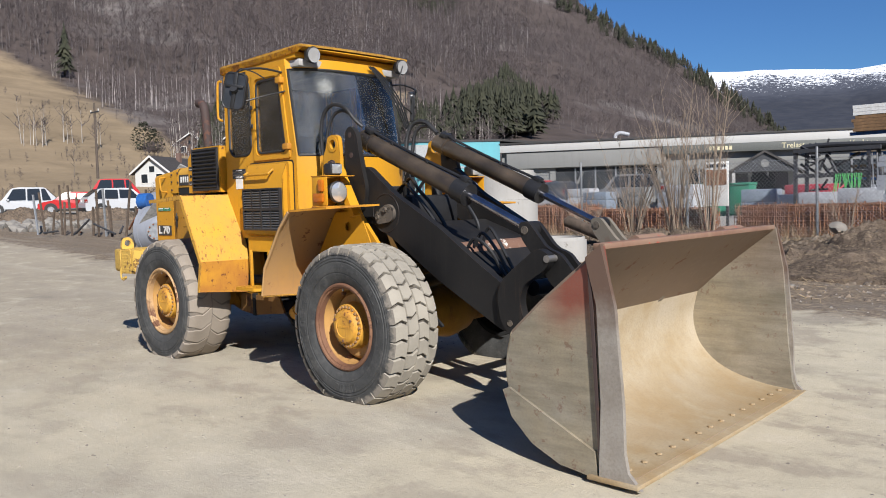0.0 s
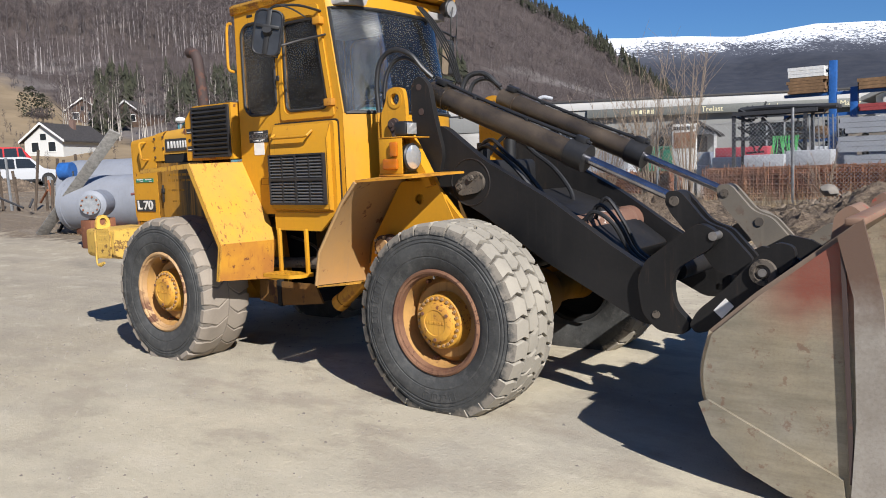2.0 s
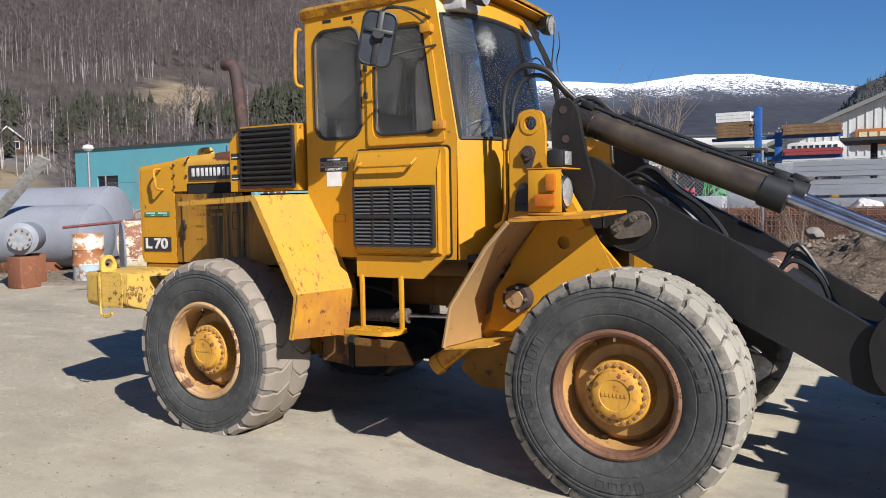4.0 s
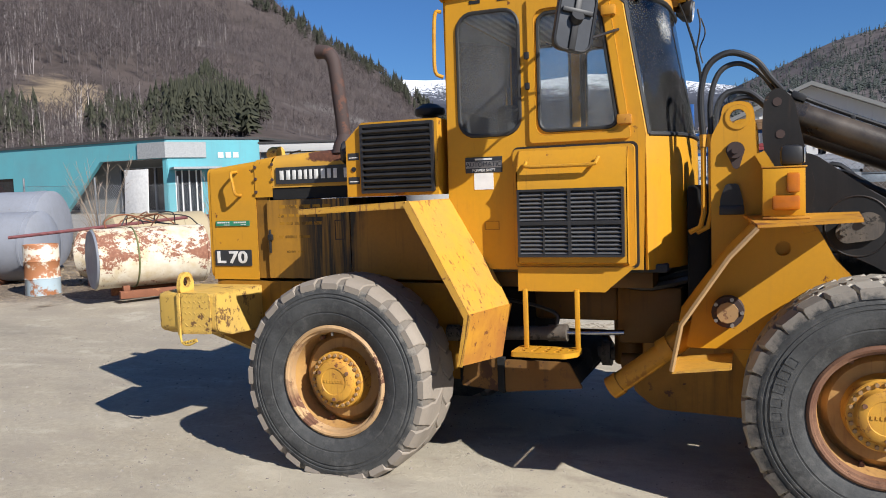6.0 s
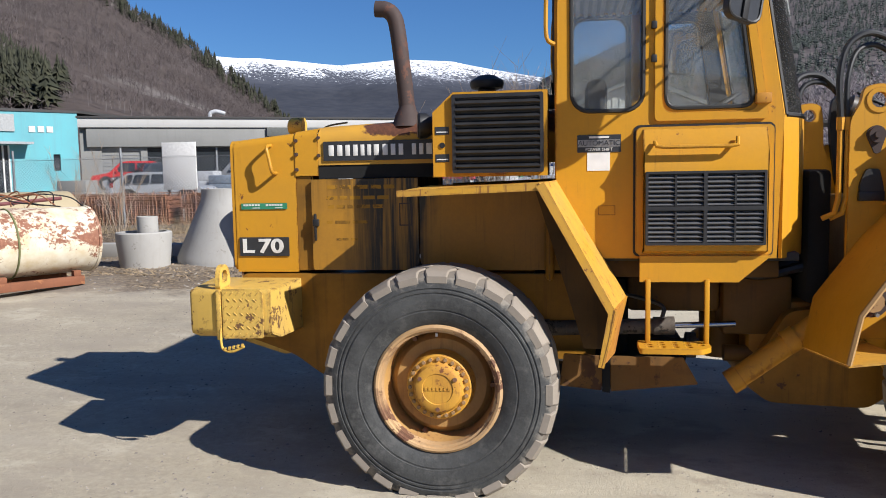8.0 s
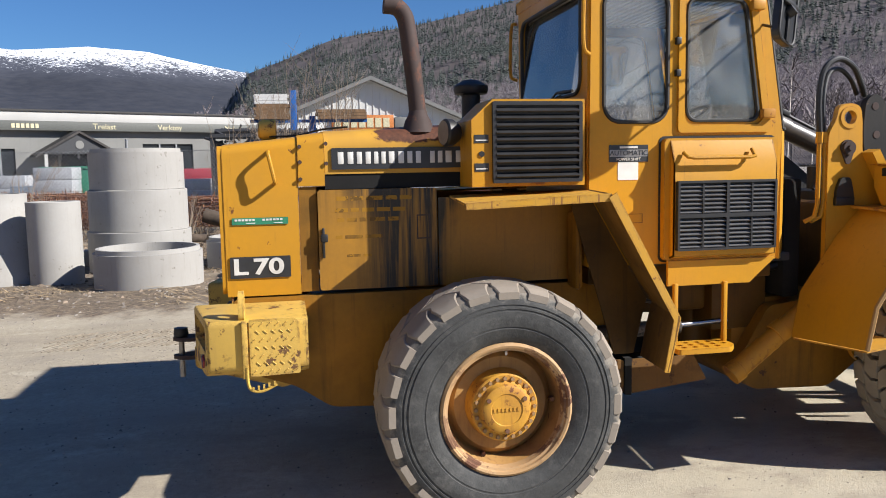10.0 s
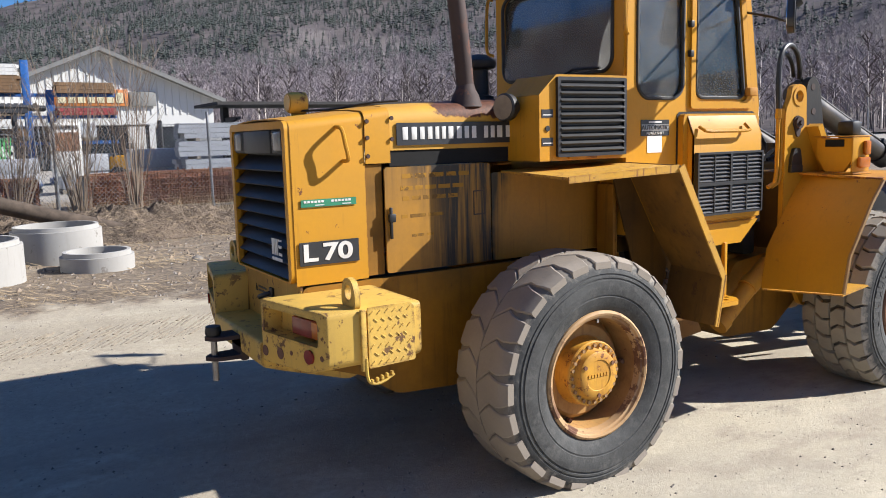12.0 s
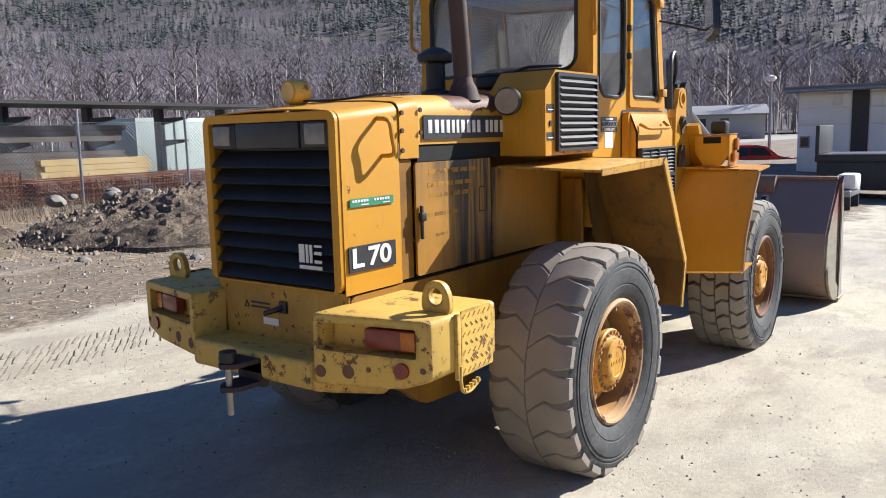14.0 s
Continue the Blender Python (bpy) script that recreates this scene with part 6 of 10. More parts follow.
for k, y in enumerate((-0.44, -0.36, -0.27)):
    part("boom_hose", tube(B(), [(3.72, y, 1.20), (3.80, y, 1.26 + 0.04 * k), (3.92, y * 0.95, 1.18), (4.0, y * 0.8, 1.0), (4.14, y * 0.9, 0.92), (4.3, y, 0.90)], 0.014, 7, 5), HOSE, loader)
for s in (-1, 1):
    part("boom_hose", tube(B(), [(3.15, s * 0.48, 0.95), (3.3, s * 0.5, 0.7), (3.5, s * 0.52, 0.55), (3.3, s * 0.5, 0.62)], 0.012, 7, 5), HOSE, loader)
bm = B()
box(bm, (2.60, -0.30, 1.30), (2.95, 0.30, 1.62), 0.04)
rod(bm, (2.75, -0.15, 1.6), (2.75, -0.15, 1.75), 0.05)
rod(bm, (2.75, 0.22, 1.6), (2.75, 0.22, 1.78), 0.05)
part("valve_block", bm, BLACK, loader, "oily black valve block")
for s in (-1, 1):
    bm = rod(B(), (2.75, s * 0.34, 0.75), (3.62, s * 0.40, 1.02), 0.062, seg=18)
    part("lift_cylinder", bm, BLACKARM, loader, "dark lift cylinder")
part("hose_boss", rod(B(), (4.34, -0.42, 0.90), (4.34, 0.42, 0.90), 0.06, seg=18), BLACKARM, loader)
part("torn_label", box(B(), (-0.05, -0.0015, -0.032), (0.05, 0.0015, 0.032), 0, Matrix.Translation((4.70, -0.6675, 0.735)) @ Matrix.Rotation(radians(-48), 4, 'Y')), PAPER, loader, "torn white label on the link")

# ---------- bucket ----------
BK = [(5.66, -0.02), (5.42, 0.0), (5.20, 0.05), (5.02, 0.13), (4.88, 0.26), (4.815, 0.41), (4.805, 0.56), (4.845, 0.73)]
BK3 = [Vector((x, 0, z)) for x, z in BK]
curve = [(p.x, p.z) for p in spline(BK3, 3)] + [(4.845 + 0.645 * k / 3, 0.755 + 0.515 * k / 3) for k in range(1, 4)]
HALF = 1.27
ys = [-HALF + 2 * HALF * k / 10 for k in range(11)]
bm = sheet([[(x, y, z) for y in ys] for x, z in curve], 0.022)
bmesh.ops.recalc_face_normals(bm, faces=bm.faces)
for f in bm.faces:      # the back of the shell takes its own darker brown
    if f.normal.dot(f.calc_center_median() - Vector((5.35, f.calc_center_median().y, 0.62))) > 0:
        f.material_index = 1
    elif f.calc_center_median().z > 0.765:
        f.material_index = 2
bucket = part("bucket_shell", bm, [BUCKET_IN, BUCKET_BACK, BUCKET_TOP], loader, "worn steel bucket with a tan, scoured inside", smooth=24)
cap = curve + [(5.50, 1.285), (5.56, 0.95), (5.60, 0.35), (5.63, 0.05)]
for s in (-1, 1):
    y = s * HALF - (0.022 if s < 0 else 0.0)
    sp = part("bucket_side", plate(B(), cap, (), 0.022, side(y)), BUCKET_OUT if s < 0 else BUCKET_BARE, bucket, "scuffed steel bucket cheek", at=Matrix())
    o = y - 0.020 if s < 0 else y + 0.022
    wear = [(5.46, -0.045), (5.20, -0.01), (5.0, 0.08), (4.85, 0.22), (4.785, 0.38), (4.83, 0.40), (5.44, 0.11)]
    part("wear_plate", plate(B(), wear, (), 0.02, side(o)), BUCKET_OUT, sp, at=Matrix())
    strap = [(5.40, 1.22), (5.50, 1.30), (5.585, 0.95), (5.63, 0.40), (5.635, 0.14), (5.655, 0.03), (5.735, -0.055), (5.47, -0.055), (5.49, 0.40), (5.47, 0.95)]
    part("side_cutter", plate(B(), strap, (), 0.028, side(o - 0.008 if s < 0 else o)), BUCKET_SIDE, sp, "brown and grey worn side cutter", at=Matrix())
    part("cheek_rib", plate(B(), [(5.41, 1.20), (5.43, 1.20), (5.488, 0.10), (5.468, 0.10)], (), 0.012, side(o - 0.004 if s < 0 else o + 0.012)), EXHAUST, sp, at=Matrix())
bm = B()
box(bm, (5.40, -HALF - 0.065, -0.05), (5.725, HALF + 0.065, -0.022), 0.006)
edge = part("cutting_edge", bm, BUCKET_IN, bucket, "thick worn cutting edge with bolts", at=Matrix())
bt = mesh_of("bolt", lathe(B(), [(0.0, 0.020), (0.010, 0.018), (0.016, 0.0)], (0, 0, 0), (0, 0, 1), 8), BUCKET_IN)
for k in range(14):
    put("bolt", bt, edge, at=Matrix.Translation((5.57, -1.16 + k * 0.1785, -0.012)))
# visor plate along the upper lip, brackets on the back
part("top_lip", box(B(), (5.42, -HALF, 1.265), (5.50, HALF, 1.30), 0.008), BUCKET_RED, bucket, "rusty upper lip", at=Matrix())
for y in (-0.34, 0.34):
    br = rpoly([(4.80, 0.36), (4.72, 0.50), (4.70, 0.98), (4.84, 1.06), (4.98, 1.03), (5.06, 0.98), (4.92, 0.835), (4.80, 0.70), (4.785, 0.58), (4.79, 0.45)], 0.01)
    part("bucket_bracket", plate(B(), br, (), 0.035, side(y - 0.017)), BLACKARM, bucket, "dark hinge bracket", at=Matrix())
for y in (-0.72, 0.55):
    ear = rpoly([(5.26, 1.11), (5.28, 1.27), (5.35, 1.325), (5.43, 1.262)], 0.03)
    part("spill_ear", plate(B(), ear, (), 0.34, side(y + 0.04)), BUCKET_RED, bucket, "rusty raised spill plate", at=Matrix())


# the bucket is turned and widened a little to fit the camera's view
skew = Matrix.Translation((5.5, -1.27, 0)) @ Matrix.Rotation(radians(1.5), 4, 'Z') @ Matrix.Diagonal((1, 1.03, 1, 1)) @ Matrix.Translation((-5.5, 1.27, 0))
for ob in {o.data for o in (bucket, *bucket.children_recursive)} - {bt}:
    ob.transform(skew)
for ob in edge.children:
    ob.matrix_basis = skew @ ob.matrix_basis

# ================= LAND =================
C0 = Vector((2.0, -4.0, 0.0))


def polar(az, r):
    a = radians(az)
    return C0.x + r * math.sin(a), C0.y + r * math.cos(a)


def land_z(x, y):
    """The yard, and the wider land round it."""
    d = math.hypot(x - 1, y)
    z = ground_z(x, y) if d < 400 else 0.5
    if x < -14:
        z += 0.025 * min(-14 - x, 40)
    if d < 30:
        z += 0.012 * noise.noise((x * 0.6, y * 0.6, 0)) * (1.0 if y < 3.5 else 2.5)
        if y > 3.5:
            z += 0.05 * min(1, (y - 3.5) / 2) * noise.noise((x * 1.7, y * 1.7, 3))
    return z


def yard_material():
    s = Shader("yard_surface", 0.9, 0.0, 0.3)
    x, y = s.axis(0), s.axis(1)
    big, mid, fine, grit = s.noise(0.35, 5), s.noise(2.2, 6, 0.6), s.noise(22, 5, 0.7), s.noise(130, 3, 0.7)
    pale = s.mix(s.ramp(mid, 0.35, 0.7), rgb(0.50, 0.443, 0.330), rgb(0.435, 0.385, 0.288))
    pale = s.mix(s.ramp(big, 0.5, 0.7, 0, 0.55), pale, rgb(0.30, 0.275, 0.24))
    # rougher gravel behind the machine
    gx = s.ramp(s.math('ADD', x, s.math('MULTIPLY', big, 3.0)), 2.8, -0.2)
    gravel = s.mix(s.ramp(fine, 0.35, 0.7), rgb(0.375, 0.318, 0.235), rgb(0.225, 0.19, 0.148))
    pale = s.mix(s.math('MULTIPLY', gx, 0.7), pale, gravel)
    # brown dirt beyond the apron
    edge = s.math('ADD', y, s.math('MULTIPLY', mid, 2.2))
    edge = s.math('ADD', edge, s.math('MULTIPLY', x, 0.06))
    edge = s.math('ADD', edge, s.ramp(x, -4.5, -8.0, 0.0, 1.1))
    edge = s.math('ADD', edge, s.ramp(x, 5.6, 9.0, 0.0, 3.6))
    dirt = s.mix(s.ramp(fine, 0.35, 0.65), rgb(0.20, 0.153, 0.11), rgb(0.075, 0.058, 0.045))
    straw = s.noise(9, 4, 0.6, s.stretch(1, 3.0, 1))
    dirt = s.mix(s.ramp(straw, 0.5, 0.65, 0, 0.75), dirt, rgb(0.38, 0.29, 0.18))
    dirt = s.mix(s.ramp(big, 0.55, 0.7, 0, 0.6), dirt, rgb(0.25, 0.22, 0.19))
    mott = s.noise(1.1, 7, 0.68, s.stretch(1, 1.6, 1))
    pale = s.mix(s.math('MULTIPLY', s.ramp(mott, 0.50, 0.60), s.ramp(y, -5.5, -1.0, 0.12, 0.75)), pale, rgb(0.31, 0.266, 0.207))
    pale = s.mix(s.math('MULTIPLY', s.ramp(mott, 0.44, 0.36), 0.5), pale, rgb(0.53, 0.475, 0.37))
    c = s.mix(s.ramp(edge, 5.35, 5.8), pale, dirt)
    # paler yards beyond the fence
    c = s.mix(s.ramp(y, 17.5, 18.5), c, s.mix(mid, rgb(0.36, 0.33, 0.29), rgb(0.27, 0.25, 0.22)))
    c = s.mix(s.ramp(grit, 0.55, 0.8, 0, 0.6), c, rgb(0.15, 0.13, 0.11))
    speck = s.noise(55, 4, 0.75)
    c = s.mix(s.math('MULTIPLY', s.ramp(speck, 0.60, 0.68), s.ramp(mid, 0.42, 0.62, 0.1, 0.8)), c, rgb(0.19, 0.165, 0.14))
    # trodden, oil-darkened patches and faint wheel lanes
    patch = s.noise(0.55, 6, 0.65, s.stretch(0.6, 1.5, 1))
    damp = s.math('MULTIPLY', s.ramp(patch, 0.55, 0.70), s.ramp(y, -3.5, 1.5, 0.15, 0.6))
    c = s.mix(damp, c, rgb(0.17, 0.15, 0.125))
    lane = s.noise(0.9, 4, 0.55, s.stretch(0.08, 2.2, 1))
    c = s.mix(s.ramp(lane, 0.52, 0.70, 0, 0.22), c, rgb(0.27, 0.24, 0.20))
    c = s.mix(s.ramp(lane, 0.48, 0.30, 0, 0.25), c, rgb(0.50, 0.45, 0.36))
    h = s.math('ADD', s.math('MULTIPLY', fine, 0.7), s.math('MULTIPLY', grit, 0.35))
    s.colour(c).bump(h, 0.55, 0.018)
    return s.mat


vs, fs = [], []
rad = [0.4 * k for k in range(1, 56)] + [23, 24.5, 26, 28, 31, 35, 40, 46, 54, 64, 78, 100, 140, 200, 300, 500, 1000, 2000, 4500]
NA = 220
for r in rad:
    for k in range(NA):
        a = 2 * math.pi * k / NA
        x, y = 1 + r * math.sin(a), r * math.cos(a)
        vs.append((x, y, land_z(x, y)))
vs.append((1, 0, land_z(1, 0)))
for i in range(len(rad) - 1):
    for k in range(NA):
        k2 = (k + 1) % NA
        fs.append((i * NA + k, i * NA + k2, (i + 1) * NA + k2, (i + 1) * NA + k))
fs += [(len(vs) - 1, (k + 1) % NA, k) for k in range(NA)]
gnd = raw("ground", vs, fs, yard_material(), smooth=True)
tagged(gnd, "dusty pale yard running out into brown dirt", "ground", kind="structure")

# loose stones on the gravel, past counting
random.seed(21)
vs, fs = [], []
for k in range(15000):
    if k % 2:
        x, y = random.uniform(-5.5, 3.0), random.uniform(-3.2, 3.0)
        if noise.noise((x * 1.3, y * 1.3, 5)) < 0.05 and random.random() < 0.85:
            continue
        r = random.uniform(0.003, 0.009) * (1.8 if random.random() < 0.06 else 1.0)
    elif k % 3:
        x, y = random.uniform(-6, 9), random.uniform(-4, 5)
        if x > 0.5 and y < 1 and random.random() < 0.75:
            continue
        r = random.uniform(0.004, 0.014)
    else:
        x, y = random.uniform(-9, 9), random.uniform(4.5, 11.5)
        r = random.uniform(0.008, 0.03)
    z = land_z(x, y)
    o = len(vs)
    for dx, dy, dz in ((1, 0, 0), (-0.5, 0.8, 0), (-0.6, -0.8, 0), (0.1, 0.0, 0.9), (0.4, 0.5, 0.55), (-0.4, 0.1, 0.6)):
        vs.append((x + dx * r * random.uniform(0.7, 1.3), y + dy * r * random.uniform(0.7, 1.3), z + dz * r * random.uniform(0.6, 1.2) - 0.002))
    fs += [(o, o + 4, o + 3), (o, o + 1, o + 4), (o + 1, o + 5, o + 4), (o + 1, o + 2, o + 5), (o + 2, o + 3, o + 5), (o + 2, o, o + 3), (o + 3, o + 4, o + 5)]
tagged(raw("gravel_stones", vs, fs, varied("stone_grit", (0.13, 0.11, 0.095), (0.30, 0.27, 0.23))), "loose grey stones and clods on the yard", "gravel", kind="stuff")


# ---------- hills ----------
def hill_noise(x, y, s):
    return noise.fractal((x * s, y * s, 0.3), 1.0, 2.0, 4)


class Hill:
    """A slope seen from the yard: foot and ridge distance, and how high the ridge stands at each bearing."""

    def __init__(self, name, label, az0, az1, foot, ridge, prof, material, base=0.8, power=1.0, rough=1.0, na=150, nr=46):
        self.az, self.el = zip(*prof)
        self.a0, self.a1, self.foot, self.ridge, self.base, self.power, self.rough = az0, az1, foot, ridge, base, power, rough
        rows = []
        for i in range(nr + 1):
            s = i / nr
            rows.append([self.place(az0 + (az1 - az0) * k / na, s) for k in range(na + 1)])
        # fall away behind the ridge
        rows.append([(C0.x + (p[0] - C0.x) * 1.25, C0.y + (p[1] - C0.y) * 1.25, p[2] * 0.75) for p in rows[-1]])
        vs = [p for r in rows for p in r]
        n = na + 1
        fs = [(i * n + k, i * n + k + 1, (i + 1) * n + k + 1, (i + 1) * n + k) for i in range(len(rows) - 1) for k in range(na)]
        tagged(raw(name, vs, fs, material, smooth=True), label, "hill", kind="structure")

    def reach(self, az, el):
        """How far up the slope (0 to 1) a bearing and height angle meet it."""
        lo, hi = 0.0, 1.0
        top = self.ridge * math.tan(radians(float(np.interp(az, self.az, self.el))))
        for _ in range(30):
            m = (lo + hi) / 2
            z = self.base + (top - self.base) * m ** self.power
            if z / (self.foot + (self.ridge - self.foot) * m) < math.tan(radians(el)):
                lo = m
            else:
                hi = m
        return lo

    def place(self, az, s):
        e = float(np.interp(az, self.az, self.el))
        r = self.foot + (self.ridge - self.foot) * s
        x, y = polar(az, r)
        top = self.ridge * math.tan(radians(e))
        z = self.base + (top - self.base) * s ** self.power
        z += self.rough * (self.ridge * 0.012) * hill_noise(x, y, 5.0 / self.ridge) * min(1, s * 3) * (0.35 if s > 0.97 else 1)
        return x, y, z


def slope_material(name, litter, grass, rock, scale, meadow_foot, clearing=None):
    s = Shader(name, 0.95, 0, 0.2)
    big, mid = s.noise(scale, 6, 0.6), s.noise(scale * 9, 5, 0.65)
    c = s.mix(s.ramp(mid, 0.35, 0.7), rgb(*litter), rgb(*[v * 0.55 for v in litter]))
    c = s.mix(s.ramp(big, 0.58, 0.66, 0, 0.7), c, rgb(*rock))
    g = s.mix(s.ramp(mid, 0.35, 0.75), rgb(*grass), rgb(*[v * 0.62 for v in grass]))
    dx, dy = s.math('SUBTRACT', s.axis(0), C0.x), s.math('SUBTRACT', s.axis(1), C0.y)
    far = s.math('SQRT', s.math('ADD', s.math('MULTIPLY', dx, dx), s.math('MULTIPLY', dy, dy)))
    lvl = s.math('ADD', s.math('MULTIPLY', s.math('DIVIDE', s.axis(2), far), 57.3), s.math('MULTIPLY', s.math('ARCTAN2', dx, dy), 28.6))
    side_ = s.ramp(s.math('ADD', lvl, s.math('MULTIPLY', mid, 1.6)), meadow_foot + 0.9, meadow_foot)
    if clearing:
        dx, dy = s.math('SUBTRACT', s.axis(0), clearing[0]), s.math('SUBTRACT', s.axis(1), clearing[1])
        ca, sa = math.cos(radians(clearing[3])), math.sin(radians(clearing[3]))
        up_ = s.math('ADD', s.math('MULTIPLY', dx, sa / 3.4), s.math('MULTIPLY', dy, ca / 3.4))
        across_ = s.math('SUBTRACT', s.math('MULTIPLY', dx, ca), s.math('MULTIPLY', dy, sa))
        d2 = s.math('ADD', s.math('MULTIPLY', up_, up_), s.math('MULTIPLY', across_, across_))
        d1 = s.math('ADD', s.math('SQRT', d2), s.math('MULTIPLY', mid, 26.0))
        side_ = s.math('MAXIMUM', side_, s.ramp(d1, clearing[2] + 17, clearing[2] + 8))
    c = s.mix(side_, c, g)
    s.colour(c).bump(mid, 0.5, 1.5)
    return s.mat


west_prof = [(-130, 9), (-110, 13), (-95, 17), (-75, 20), (-60, 19.5), (-45, 17.5), (-36, 14.8), (-33.5, 13.6), (-31, 11.6), (-28, 9.6), (-25.5, 7.7), (-22, 4.8), (-19, 2.4), (-16, 0.6)]
west = Hill("hillside_west", "steep brown wooded hillside with dry meadow at its foot", -130, -16, 66, 700, west_prof,
            slope_material("west_slope", (0.090, 0.071, 0.064), (0.27, 0.205, 0.13), (0.22, 0.20, 0.19), 0.008, -25.4, (*polar(-47.2, 265), 13, -47.2)), 1.2, 1.65)
# past bearing 95 the ridge is unseen, kept low so windows reflect sky
east_prof = [(-9, 0.8), (-6, 2.0), (-4, 3.6), (-2, 6.6), (0.4, 7.4), (3.6, 8.8), (9.4, 9.8), (13.3, 10.6), (22, 12.5), (40, 15), (60, 17), (85, 16), (96, 12), (108, 6), (140, 3)]
# first ground tone is paler and mauve, standing in for haze
east = Hill("hillside_east", "broad hill with birch at its foot and spruce above", -9, 140, 150, 1500, east_prof,
            slope_material("east_slope", (0.155, 0.132, 0.128), (0.30, 0.24, 0.15), (0.26, 0.23, 0.21), 0.005, -3000.0), 0.8, 1.6)
# ridge out of view, added to darken window reflections and sky fill
back_prof = [(139, 3), (160, 4), (180, 8), (198, 12), (215, 13.5), (231, 9)]
Hill("hillside_south", "unseen added ridge that darkens reflections and sky fill", 139, 231, 260, 900, back_prof,
     slope_material("south_slope", (0.10, 0.085, 0.07), (0.2, 0.17, 0.1), (0.2, 0.18, 0.16), 0.008, -3000.0), 0.8, 1.0, na=60, nr=16)


def snow_material():
    s = Shader("snowy_fell", 0.9, 0, 0.2)
    z, big, mid = s.axis(2), s.noise(0.006, 6, 0.6), s.noise(0.03, 6, 0.7)
    # rock and wood tones are blued, distance haze put into the colour
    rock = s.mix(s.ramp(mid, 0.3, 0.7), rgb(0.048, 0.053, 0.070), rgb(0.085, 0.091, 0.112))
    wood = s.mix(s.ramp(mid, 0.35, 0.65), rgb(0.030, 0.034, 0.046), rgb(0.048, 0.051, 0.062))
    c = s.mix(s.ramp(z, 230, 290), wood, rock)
    lvl = s.math('ADD', s.ramp(z, -60, 680, -1.0, 1.0), s.math('ADD', s.math('MULTIPLY', s.math('SUBTRACT', big, 0.5), 0.5), s.noise(0.10, 5, 0.75, s.stretch(1, 1, 0.4))))
    c = s.mix(s.ramp(lvl, 0.50, 0.58), c, rgb(0.80, 0.83, 0.88))
    s.colour(c)
    return s.mat


snow_prof = [(-40, 7.4), (-30, 7.9), (-25, 8.1), (-20, 7.9), (-16.4, 7.65), (-12, 8.1), (-8.4, 7.85), (-4.4, 7.0), (0, 6.2), (8, 5)]
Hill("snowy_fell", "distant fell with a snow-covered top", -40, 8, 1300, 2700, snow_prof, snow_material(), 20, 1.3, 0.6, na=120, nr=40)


# ---------- woods ----------
def bare_tree(rng, nb=17):
    """A leafless tree one metre high: (points, triangles, material of each)."""
    V, T, M = [], [], []

    def spike(p, q, w, mat):
        d = (q - p).normalized()
        u = d.orthogonal().normalized() * w
        u.rotate(Matrix.Rotation(rng.uniform(0, 6.28), 3, d))
        o = len(V)
        V.extend([p + u, p - u, q])
        T.append((o, o + 1, o + 2))
        M.append(mat)

    lean = Vector((rng.uniform(-0.05, 0.05), rng.uniform(-0.05, 0.05), 1.0))
    o = len(V)
    for k in range(3):
        a = 2.09 * k
        V.append(Vector((0.011 * math.cos(a), 0.011 * math.sin(a), -0.05)))
    V.append(lean * 0.97)
    for k in range(3):
        T.append((o + k, o + (k + 1) % 3, o + 3))
        M.append(0)
    for k in range(nb):
        h = rng.uniform(0.22, 0.92)
        a = rng.uniform(0, 6.28)
        ln = (1.08 - h) * rng.uniform(0.28, 0.48) + 0.05
        p = lean * h
        q = p + Vector((math.cos(a) * ln * 0.62, math.sin(a) * ln * 0.62, ln * rng.uniform(0.5, 0.95)))
        spike(p, q, 0.0065, 1)
        for j in range(3):
            t = rng.uniform(0.35, 0.9)
            b = p.lerp(q, t)
            e = b + Vector((rng.uniform(-1, 1), rng.uniform(-1, 1), rng.uniform(0.2, 1.2))).normalized() * ln * rng.uniform(0.3, 0.6)
            spike(b, e, 0.0055, 1)
    return V, T, M


def conifer(rng, layers=10, arms=9):
    V, T, M = [], [], []
    for i in range(layers):
        s = i / (layers - 1)
        z1, z0 = 0.30 + 0.70 * s, 0.06 + 0.70 * s
        r = (0.21 * (1 - s) ** 0.85 + 0.025) * rng.uniform(0.8, 1.15)
        top = len(V)
        V.append(Vector((rng.uniform(-0.01, 0.01), rng.uniform(-0.01, 0.01), min(1.0, z1))))
        ring, ph = [], rng.uniform(0, 6.28)
        for k in range(arms * 2):
            a = ph + math.pi * k / arms
            rr = r * (rng.uniform(0.65, 1.25) if k % 2 else rng.uniform(0.3, 0.6))
            ring.append(len(V))
            V.append(Vector((math.cos(a) * rr, math.sin(a) * rr, z0 + (0.06 if k % 2 else 0.12) + rng.uniform(-0.045, 0.045))))
        for k in range(arms * 2):
            T.append((top, ring[k], ring[(k + 1) % (arms * 2)]))
            M.append(0)
    return V, T, M


